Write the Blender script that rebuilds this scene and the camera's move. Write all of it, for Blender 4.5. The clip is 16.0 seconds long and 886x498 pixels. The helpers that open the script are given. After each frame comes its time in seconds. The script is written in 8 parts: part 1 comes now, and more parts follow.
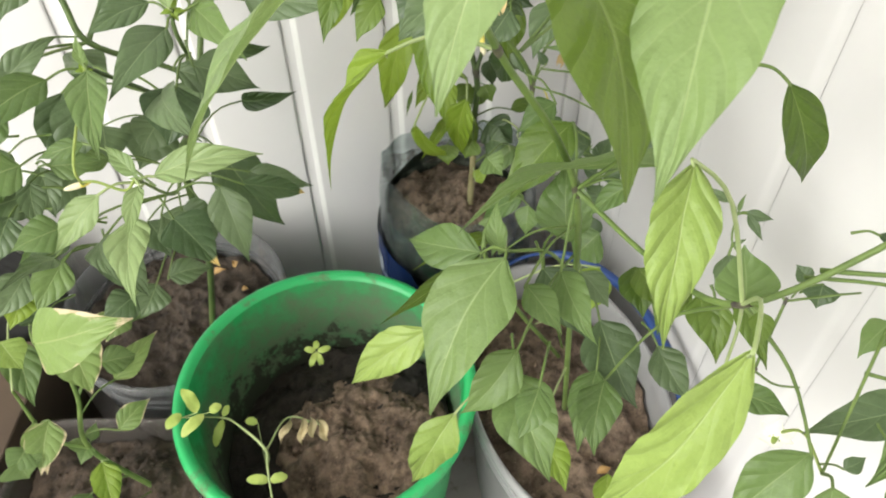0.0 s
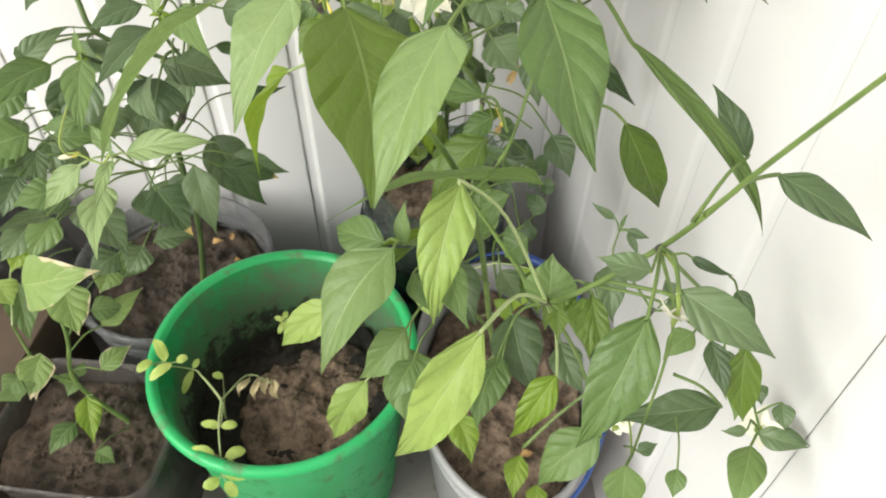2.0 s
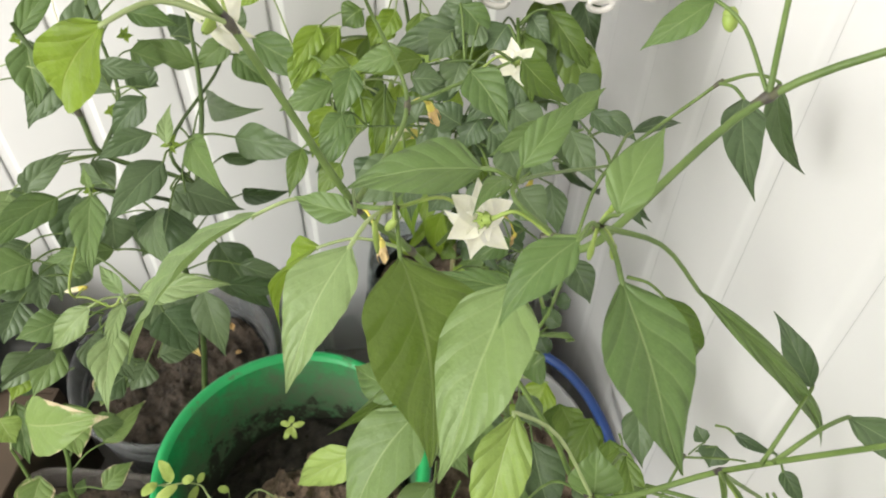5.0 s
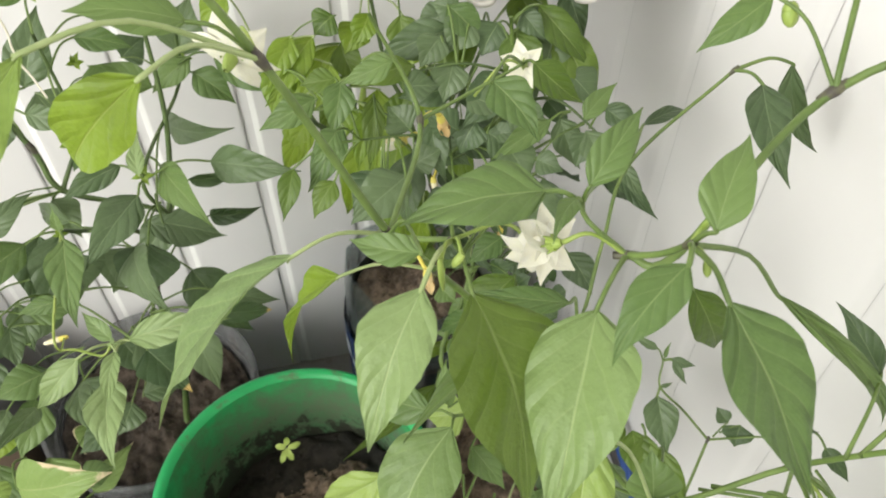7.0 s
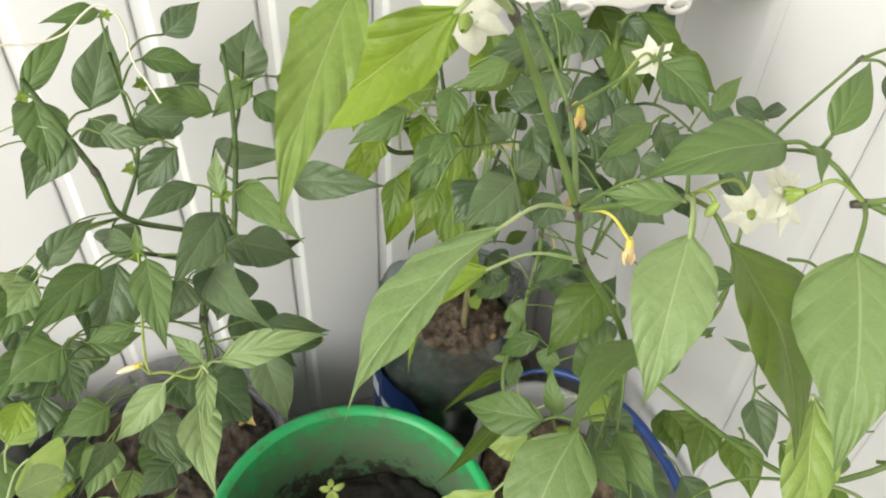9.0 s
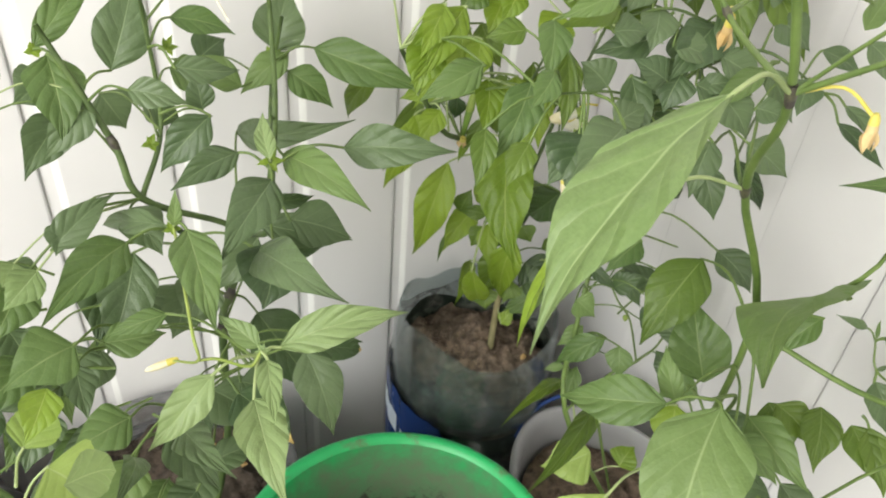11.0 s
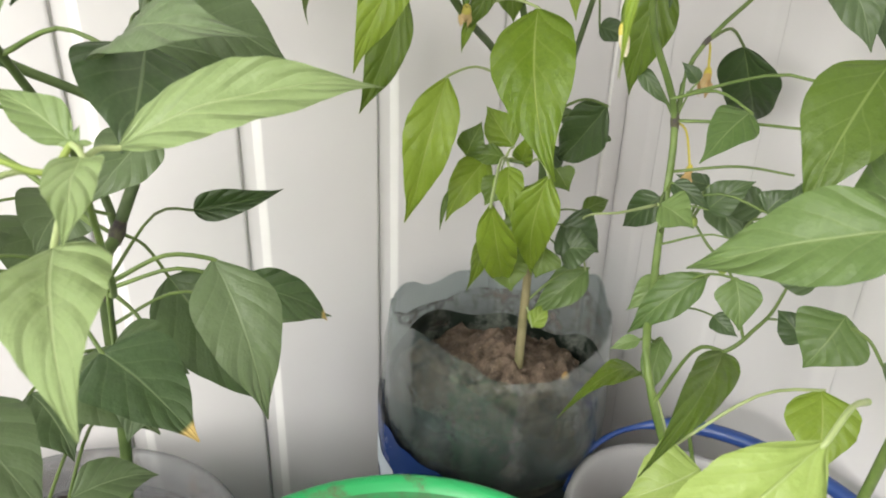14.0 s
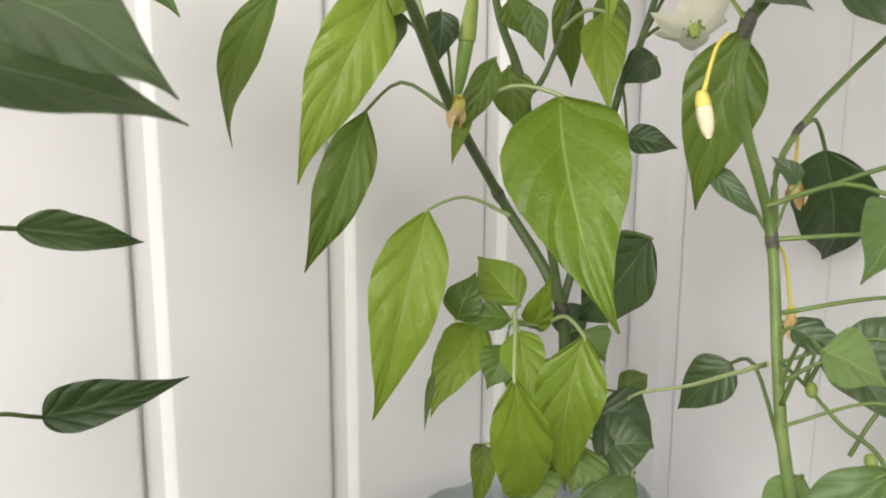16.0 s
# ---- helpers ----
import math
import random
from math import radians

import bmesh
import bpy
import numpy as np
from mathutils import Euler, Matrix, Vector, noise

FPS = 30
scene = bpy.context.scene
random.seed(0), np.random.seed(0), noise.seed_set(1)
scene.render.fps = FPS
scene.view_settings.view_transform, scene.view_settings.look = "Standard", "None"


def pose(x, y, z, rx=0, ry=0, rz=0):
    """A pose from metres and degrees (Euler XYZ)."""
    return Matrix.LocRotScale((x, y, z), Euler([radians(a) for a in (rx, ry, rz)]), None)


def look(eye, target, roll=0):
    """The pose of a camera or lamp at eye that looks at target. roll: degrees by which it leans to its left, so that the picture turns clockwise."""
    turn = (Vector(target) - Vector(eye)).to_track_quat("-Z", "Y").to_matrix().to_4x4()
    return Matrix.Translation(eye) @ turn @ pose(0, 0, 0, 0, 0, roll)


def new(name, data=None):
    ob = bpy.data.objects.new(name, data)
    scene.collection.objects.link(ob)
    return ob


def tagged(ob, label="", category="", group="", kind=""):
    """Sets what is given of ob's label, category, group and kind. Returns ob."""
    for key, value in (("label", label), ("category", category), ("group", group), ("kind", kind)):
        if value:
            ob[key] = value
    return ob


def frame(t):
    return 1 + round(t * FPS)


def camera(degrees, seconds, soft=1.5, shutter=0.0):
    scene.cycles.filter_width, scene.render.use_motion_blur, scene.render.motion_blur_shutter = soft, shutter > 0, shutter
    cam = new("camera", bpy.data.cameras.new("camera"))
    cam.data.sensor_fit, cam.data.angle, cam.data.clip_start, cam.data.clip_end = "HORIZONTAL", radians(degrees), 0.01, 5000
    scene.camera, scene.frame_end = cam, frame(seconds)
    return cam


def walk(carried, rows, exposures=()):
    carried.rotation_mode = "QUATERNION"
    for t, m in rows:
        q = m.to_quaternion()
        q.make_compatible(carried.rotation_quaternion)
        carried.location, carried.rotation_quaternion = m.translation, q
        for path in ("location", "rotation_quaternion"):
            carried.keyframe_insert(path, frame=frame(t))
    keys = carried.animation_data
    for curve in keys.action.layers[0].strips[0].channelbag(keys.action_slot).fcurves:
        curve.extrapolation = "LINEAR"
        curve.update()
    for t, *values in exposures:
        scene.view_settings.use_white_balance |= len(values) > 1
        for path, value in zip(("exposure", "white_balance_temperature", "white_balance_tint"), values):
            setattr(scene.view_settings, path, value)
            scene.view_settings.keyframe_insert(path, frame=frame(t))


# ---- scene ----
cam = camera(61.9, 16.0, soft=1.9)
cam.data.dof.use_dof, cam.data.dof.focus_distance, cam.data.dof.aperture_fstop = True, 0.34, 28.0
METRES, EYE, TILT, LEAN, TURN = 0.9, 0.72, -47.5, 0.3, 0.0
ROWS = [
    (0.0, 0.0, 0.0, 0.0, -0.0, 0.0, -0.0),
    (0.5, 0.0505, -0.0148, -0.0125, 1.41, -0.58, -1.92),
    (1.0, 0.0686, -0.0231, -0.0134, 2.68, -0.88, -3.26),
    (1.5, 0.0885, -0.0487, -0.014, 3.41, -0.89, -4.44),
    (2.0, 0.1051, -0.0743, 0.0035, 4.09, -0.68, -5.36),
    (2.5, 0.0978, -0.0776, 0.0198, 4.64, -0.16, -5.79),
    (3.0, 0.0882, -0.0731, 0.0352, 4.96, 0.61, -6.11),
    (3.5, 0.0747, -0.075, 0.0611, 4.61, 1.4, -6.31),
    (4.0, 0.0696, -0.0745, 0.0724, 4.02, 1.92, -6.35),
    (6.5, 0.0425, -0.049, 0.1102, -0.38, -0.11, -0.13),
    (7.0, 0.0171, -0.0478, 0.1082, -1.92, 0.16, 1.25),
    (7.5, -0.0127, -0.0468, 0.1028, -3.22, 0.88, 2.1),
    (8.0, -0.0451, -0.0416, 0.0937, -4.4, 2.21, 2.53),
    (8.5, -0.0809, -0.0354, 0.0818, -5.47, 3.61, 2.83),
    (9.0, -0.0971, -0.0337, 0.073, -6.45, 4.97, 3.21),
    (9.5, -0.1276, -0.0239, 0.058, -7.49, 6.14, 3.5),
    (12.0, -0.189, 0.1048, 0.0063, -11.68, 11.79, 5.61),
    (12.5, -0.1892, 0.1225, -0.0021, -11.82, 12.31, 5.68),
    (13.0, -0.1742, 0.1751, -0.0243, -12.23, 14.37, 5.44),
    (13.5, -0.1529, 0.2392, -0.0528, -11.04, 17.01, 5.2),
    (14.0, -0.1497, 0.3031, -0.0606, -9.85, 20.62, 7.62),
    (14.5, -0.1488, 0.3466, -0.0375, -10.1, 25.78, 11.19),
    (15.0, -0.1572, 0.3973, -0.0306, -10.61, 30.17, 11.99),
    (15.5, -0.154, 0.4285, -0.0224, -11.33, 33.27, 11.99),
    (16.0, -0.138, 0.4539, -0.0042, -12.47, 36.36, 12.36),
]
walk(cam, [(t, pose(0, 0, EYE, TILT, LEAN, TURN) @ pose(METRES * x, METRES * y, METRES * z, 90 + pitch, roll, yaw)) for t, x, y, z, yaw, pitch, roll in ROWS],
     exposures=((0, 0.02, 6500, 7), (2.5, -0.09, 6500, 6), (4.2, -0.25, 6500, 6), (9.5, -0.28, 6500, 6), (12.5, 0.03, 6500, 9), (14.5, 0.12, 6500, 11), (16, 0.08, 6500, 12)))

# ---------------------------------------------------------------- light
sky = bpy.data.worlds.new("overcast_sky")
scene.world = sky
sky.use_nodes = True
wn = sky.node_tree.nodes
sky_tex = wn.new("ShaderNodeTexSky")
sky_tex.sky_type, sky_tex.sun_disc = "NISHITA", False
sky_tex.sun_elevation, sky_tex.sun_rotation = radians(50), radians(215)
sky.node_tree.links.new(sky_tex.outputs[0], wn["Background"].inputs[0])
wn["Background"].inputs[1].default_value = 0.12


def window_lamp(name, eye, target, wide, high, power, colour=(1, 0.97, 0.92)):
    """Daylight that enters by a window's opening."""
    data = bpy.data.lights.new(name, "AREA")
    data.shape, data.size, data.size_y = "RECTANGLE", wide, high
    data.energy, data.color = power, colour
    ob = new(name, data)
    ob.matrix_world = look(eye, target)
    return ob


window_lamp("window_daylight", (-1.56, -1.08, 1.30), (0.0, 0.42, 0.42), 1.6, 1.5, 82, (1, 0.975, 0.89))

# ---------------------------------------------------------------- materials


class Nodes:
    """A node material under construction."""

    def __init__(self, name):
        self.m = bpy.data.materials.new(name)
        self.m.use_nodes = True
        self.t = self.m.node_tree
        self.bsdf = self.t.nodes["Principled BSDF"]
        self.out = self.t.nodes["Material Output"]

    def add(self, kind, **values):
        n = self.t.nodes.new("ShaderNode" + kind)
        for k, v in values.items():
            n.inputs[k.replace("_", " ")].default_value = v
        return n

    def link(self, a, b):
        self.t.links.new(a, b)

    def put(self, socket, value):
        if isinstance(value, bpy.types.NodeSocket):
            self.link(value, socket)
        else:
            socket.default_value = value

    def maths(self, op, a, b=0.0, clamp=False):
        n = self.t.nodes.new("ShaderNodeMath")
        n.operation, n.use_clamp = op, clamp
        self.put(n.inputs[0], a)
        self.put(n.inputs[1], b)
        return n.outputs[0]

    def coords(self, kind="Object"):
        return self.t.nodes.new("ShaderNodeTexCoord").outputs[kind]

    def noise(self, scale, detail=4.0, rough=0.6, vector=None, distort=0.0):
        n = self.add("TexNoise", Scale=scale, Detail=detail, Roughness=rough, Distortion=distort)
        self.link(vector if vector is not None else self.coords(), n.inputs["Vector"])
        return n.outputs["Fac"]

    def ramp(self, fac, *stops):
        n = self.t.nodes.new("ShaderNodeValToRGB")
        e = n.color_ramp.elements
        while len(e) < len(stops):
            e.new(0.5)
        for el, (p, c) in zip(e, stops):
            el.position = p
            el.color = (*c, 1) if not isinstance(c, (int, float)) else (c, c, c, 1)
        self.link(fac, n.inputs[0])
        return n.outputs[0]

    def mix(self, fac, a, b):
        n = self.t.nodes.new("ShaderNodeMix")
        n.data_type = "RGBA"
        self.put(n.inputs[0], fac)
        for socket, v in ((n.inputs[6], a), (n.inputs[7], b)):
            self.put(socket, (*v, 1) if isinstance(v, tuple) and len(v) == 3 else v)
        return n.outputs[2]

    def bump(self, height, strength=0.3, distance=0.002):
        n = self.add("Bump", Strength=strength, Distance=distance)
        self.link(height, n.inputs["Height"])
        return n.outputs[0]

    def principled(self, **values):
        for k, v in values.items():
            self.put(self.bsdf.inputs[k.replace("_", " ")], (*v, 1) if isinstance(v, tuple) and len(v) == 3 else v)
        return self.m


def leaf_material(name, deep, fresh, vein, gloss=0.42, through_light=0.32, scorch=0.0):
    """Pepper leaf: mottled green, paler midrib and side veins, slight gloss, light coming through."""
    n = Nodes(name)
    uv = n.coords("UV")
    sep = n.t.nodes.new("ShaderNodeSeparateXYZ")
    n.link(uv, sep.inputs[0])
    across = n.maths("ABSOLUTE", n.maths("MULTIPLY", n.maths("SUBTRACT", sep.outputs[0], 0.5), 2.0))
    along = sep.outputs[1]
    wob = n.noise(38.0, 2.0)
    # side veins sweep towards the tip
    s = n.maths("ADD", n.maths("MULTIPLY", along, 5.2), n.maths("MULTIPLY", n.maths("POWER", across, 0.85), -1.7))
    s = n.maths("ADD", s, n.maths("MULTIPLY", n.maths("LESS_THAN", sep.outputs[0], 0.5), 0.4))
    s = n.maths("ADD", s, n.maths("MULTIPLY", wob, 0.55))
    tri = n.maths("ABSOLUTE", n.maths("SUBTRACT", n.maths("FRACT", s), 0.5))
    side = n.ramp(tri, (0.0, 1.0), (0.03, 0.45), (0.085, 0.0))
    mid = n.ramp(across, (0.0, 1.0), (0.016, 0.85), (0.04, 0.0))
    veins = n.maths("MAXIMUM", mid, n.maths("MULTIPLY", side, n.ramp(across, (0.0, 0.42), (0.9, 0.12))))
    info = n.t.nodes.new("ShaderNodeObjectInfo").outputs["Random"]
    patch = n.noise(16.0, 5.0, 0.65)
    tone = n.maths("ADD", n.maths("MULTIPLY", info, 0.62), n.maths("MULTIPLY", patch, 0.75))
    green = n.mix(n.ramp(tone, (0.28, 0.0), (0.92, 1.0)), deep, fresh)
    fine = n.noise(420.0, 3.0, 0.7)
    green = n.mix(n.ramp(fine, (0.35, 0.0), (0.75, 0.22)), green, tuple(c * 1.35 for c in fresh))
    col = n.mix(n.maths("MULTIPLY", veins, 0.7), green, vein)
    if scorch:
        if scorch > 0:
            burn = n.maths("ADD", n.maths("MULTIPLY", n.maths("MAXIMUM", across, along), 0.7), n.maths("MULTIPLY", n.noise(26.0, 4.0), 1.0))
            burn = n.maths("MULTIPLY", burn, 0.5)
            col = n.mix(n.ramp(burn, (0.69 - scorch * 0.1, 0.0), (0.715 - scorch * 0.1, 1.0)), col, (0.70, 0.58, 0.38))
        else:
            col = n.mix(n.ramp(along, (0.85, 0.0), (0.885, 1.0)), col, (0.82, 0.60, 0.22))
    quilt = n.ramp(tri, (0.0, 0.0), (0.12, 0.35), (0.3, 0.85), (0.5, 1.0))
    relief = n.maths("ADD", n.maths("SUBTRACT", n.maths("MULTIPLY", fine, 0.16), n.maths("MULTIPLY", mid, 0.12)), n.maths("MULTIPLY", quilt, n.maths("MULTIPLY", n.maths("ADD", across, 0.1), n.ramp(n.noise(24.0, 2.0), (0.32, 0.35), (0.62, 1.0)))))
    relief = n.maths("ADD", relief, n.maths("MULTIPLY", n.noise(110.0, 3.0, 0.55), 0.6))
    norm = n.bump(relief, 0.75, 0.0021)
    span = n.t.nodes.new("ShaderNodeAttribute")
    span.attribute_name = "span"
    n.link(n.maths("MULTIPLY", span.outputs["Fac"], 0.85), norm.node.inputs["Strength"])
    n.principled(Base_Color=col, Roughness=n.ramp(patch, (0.2, gloss - 0.06), (0.8, gloss + 0.14)), Normal=norm)
    n.bsdf.inputs["Specular IOR Level"].default_value = 0.5
    tr = n.add("BsdfTranslucent")
    n.link(n.mix(0.28, col, tuple(min(1, c * f) for c, f in zip(fresh, (1.5, 1.5, 0.7)))), tr.inputs["Color"])
    n.link(norm, tr.inputs["Normal"])
    mixer = n.add("MixShader", Fac=through_light)
    n.link(n.bsdf.outputs[0], mixer.inputs[1])
    n.link(tr.outputs[0], mixer.inputs[2])
    n.link(mixer.outputs[0], n.out.inputs["Surface"])
    return n.m


LEAF = {
    "dark": leaf_material("leaf_dark_green", (0.044, 0.082, 0.031), (0.112, 0.164, 0.074), (0.22, 0.29, 0.15), 0.36, 0.24),
    "mid": leaf_material("leaf_mid_green", (0.070, 0.130, 0.034), (0.150, 0.228, 0.072), (0.28, 0.36, 0.15), 0.40),
    "light": leaf_material("leaf_light_green", (0.182, 0.276, 0.054), (0.305, 0.410, 0.108), (0.42, 0.51, 0.22), 0.40, 0.34),
    # young leaves; the sky's pale sheen on their tops is mixed into the green
    "mint": leaf_material("leaf_young_pale_sheen", (0.150, 0.232, 0.078), (0.262, 0.352, 0.150), (0.42, 0.51, 0.26), 0.40, 0.32),
    "soft": leaf_material("leaf_soft_green", (0.108, 0.178, 0.050), (0.200, 0.285, 0.105), (0.36, 0.45, 0.21), 0.40, 0.32),
    "lime": leaf_material("leaf_lime_green", (0.108, 0.190, 0.012), (0.240, 0.345, 0.040), (0.37, 0.44, 0.12), 0.38, 0.36),
    "olive": leaf_material("leaf_olive_green", (0.056, 0.108, 0.012), (0.118, 0.185, 0.026), (0.26, 0.34, 0.11), 0.38),
    "deep": leaf_material("leaf_deep_green", (0.028, 0.058, 0.018), (0.070, 0.114, 0.042), (0.16, 0.22, 0.09), 0.36, 0.22),
    "tipped": leaf_material("leaf_orange_tip", (0.036, 0.076, 0.028), (0.088, 0.145, 0.056), (0.20, 0.27, 0.13), 0.36, 0.24, scorch=-0.62),
    "scorched": leaf_material("leaf_scorched_edge", (0.13, 0.205, 0.055), (0.235, 0.335, 0.10), (0.40, 0.46, 0.2), scorch=0.95),
}


def plain_plant(name, a, b, rough=0.5, scale=60.0, through_light=0.0):
    n = Nodes(name)
    f = n.noise(scale, 4.0)
    col = n.mix(n.ramp(f, (0.3, 0.0), (0.7, 1.0)), a, b)
    n.principled(Base_Color=col, Roughness=rough, Normal=n.bump(n.noise(scale * 6, 3.0), 0.25, 0.0008))
    if through_light:
        n.bsdf.inputs["Subsurface Weight"].default_value = through_light
        n.bsdf.inputs["Subsurface Radius"].default_value = (0.004, 0.004, 0.002)
    return n.m


STEM = plain_plant("stem_green", (0.075, 0.125, 0.026), (0.155, 0.225, 0.058))
STEM_DARK = plain_plant("stem_dark_green", (0.045, 0.075, 0.022), (0.105, 0.16, 0.045))
STEM_PALE = plain_plant("stem_pale", (0.26, 0.34, 0.13), (0.36, 0.42, 0.2))
NODE_PURPLE = plain_plant("stem_node_purple", (0.034, 0.020, 0.034), (0.105, 0.105, 0.055), 0.5, 240.0)
PETAL = plain_plant("petal_white", (0.72, 0.70, 0.59), (0.82, 0.80, 0.70), 0.55, 160.0, 0.2)
CALYX = plain_plant("calyx_green", (0.20, 0.29, 0.05), (0.32, 0.40, 0.10))
CREAM = plain_plant("fading_petal", (0.62, 0.52, 0.28), (0.80, 0.76, 0.60), 0.6)
WITHER = plain_plant("withered_flower", (0.55, 0.36, 0.14), (0.72, 0.55, 0.30), 0.7)
YELLOW = plain_plant("yellow_stalk", (0.60, 0.50, 0.06), (0.68, 0.60, 0.16))
YELLOW_STEM = plain_plant("stem_yellow_green", (0.20, 0.28, 0.05), (0.30, 0.36, 0.09))
WOODY = plain_plant("stem_woody_base", (0.20, 0.18, 0.085), (0.32, 0.28, 0.15), 0.65)
STRING = plain_plant("pale_string", (0.58, 0.54, 0.42), (0.74, 0.71, 0.62))
FRUIT = plain_plant("young_pepper_green", (0.12, 0.22, 0.03), (0.20, 0.32, 0.06), 0.3)
DRY_LEAF = plain_plant("dried_leaf", (0.32, 0.25, 0.13), (0.54, 0.46, 0.28), 0.75)
FALLEN = plain_plant("fallen_leaf_orange", (0.30, 0.15, 0.045), (0.50, 0.33, 0.14), 0.75)
TOMATO = plain_plant("seedling_green", (0.22, 0.31, 0.05), (0.38, 0.46, 0.12), 0.5)


def wall_material(name):
    n = Nodes(name)
    big, fine = n.noise(3.0, 5.0), n.noise(90.0, 4.0)
    col = n.mix(n.ramp(big, (0.3, 0.0), (0.75, 1.0)), (0.745, 0.726, 0.740), (0.805, 0.788, 0.804))
    smear = n.noise(6.0, 2.0, 0.5)
    col = n.mix(n.ramp(smear, (0.62, 0.0), (0.85, 0.06)), col, (0.50, 0.47, 0.45))
    return n.principled(Base_Color=col, Roughness=n.ramp(fine, (0.3, 0.20), (0.7, 0.27)), Normal=n.bump(n.noise(9.0, 3.0), 0.06, 0.004))


PANEL = wall_material("painted_wall_panel")
SHELF_WHITE = plain_plant("chipped_white_paint", (0.70, 0.66, 0.63), (0.84, 0.80, 0.78), 0.45, 90.0)
# brighter white that paints the highlight along each panel's step
STEP_HIGHLIGHT = plain_plant("panel_step_highlight", (0.88, 0.87, 0.87), (0.93, 0.92, 0.92), 0.22, 20.0)


def plastic(name, a, b, rough, dirt=(0.13, 0.095, 0.07), dirt_at=(0.62, 0.72), dirt_scale=26.0, see=0.0, dirt_see=0.0, bump=0.05, dirt_amount=0.85):
    """Plastic with soil splashed on it; see: how much can be seen through it."""
    n = Nodes(name)
    f = n.noise(7.0, 4.0)
    col = n.mix(n.ramp(f, (0.3, 0.0), (0.75, 1.0)), a, b)
    splash = n.ramp(n.noise(dirt_scale, 7.0, 0.72), (dirt_at[0], 0.0), (dirt_at[1], dirt_amount))
    col = n.mix(splash, col, dirt)
    n.principled(Base_Color=col, Roughness=n.ramp(splash, (0.0, rough), (0.6, 0.85)), Normal=n.bump(n.noise(45.0, 4.0), bump, 0.003))
    if see:
        clear = n.add("BsdfTransparent")
        clear.inputs[0].default_value = (*[0.86 + 0.14 * min(1, c * 1.5) for c in a], 1)
        mixer = n.t.nodes.new("ShaderNodeMixShader")
        n.link(n.maths("SUBTRACT", see, n.maths("MULTIPLY", splash, dirt_see), True), mixer.inputs[0])
        n.link(n.bsdf.outputs[0], mixer.inputs[1])
        n.link(clear.outputs[0], mixer.inputs[2])
        n.link(mixer.outputs[0], n.out.inputs["Surface"])
    return n.m


GREEN = plastic("green_plastic", (0.016, 0.335, 0.095), (0.028, 0.42, 0.135), 0.38, dirt_at=(0.54, 0.66), dirt_scale=34.0, dirt_amount=0.75)


def muddy_shaded_green():
    """The bucket's inside: clean by the rim, then a grey-brown smear left by watering, with black splashes and painted
    shade by the soil.
    """
    n = Nodes("green_plastic_muddy_shaded")
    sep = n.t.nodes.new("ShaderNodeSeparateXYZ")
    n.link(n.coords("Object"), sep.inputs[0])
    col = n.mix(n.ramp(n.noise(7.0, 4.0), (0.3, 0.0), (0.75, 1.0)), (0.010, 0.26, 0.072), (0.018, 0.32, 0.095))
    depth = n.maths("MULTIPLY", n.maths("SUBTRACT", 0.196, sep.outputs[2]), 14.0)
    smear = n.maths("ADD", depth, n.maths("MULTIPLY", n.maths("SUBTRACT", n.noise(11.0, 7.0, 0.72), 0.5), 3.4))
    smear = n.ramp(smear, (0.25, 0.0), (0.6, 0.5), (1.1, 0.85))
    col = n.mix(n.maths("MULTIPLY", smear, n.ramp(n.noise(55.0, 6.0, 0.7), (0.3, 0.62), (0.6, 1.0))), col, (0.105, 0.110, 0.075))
    # near-black low on the wall: mud splashes, and the inside's shade coloured in
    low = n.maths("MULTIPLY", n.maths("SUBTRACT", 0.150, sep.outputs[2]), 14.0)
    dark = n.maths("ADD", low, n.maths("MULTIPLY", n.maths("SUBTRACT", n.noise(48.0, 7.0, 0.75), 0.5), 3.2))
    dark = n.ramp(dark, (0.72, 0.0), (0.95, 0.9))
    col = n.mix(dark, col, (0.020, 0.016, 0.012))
    return n.principled(Base_Color=col, Roughness=n.ramp(smear, (0.0, 0.38), (0.6, 0.75)), Normal=n.bump(n.noise(70.0, 5.0), 0.25, 0.003))


GREEN_INSIDE = muddy_shaded_green()


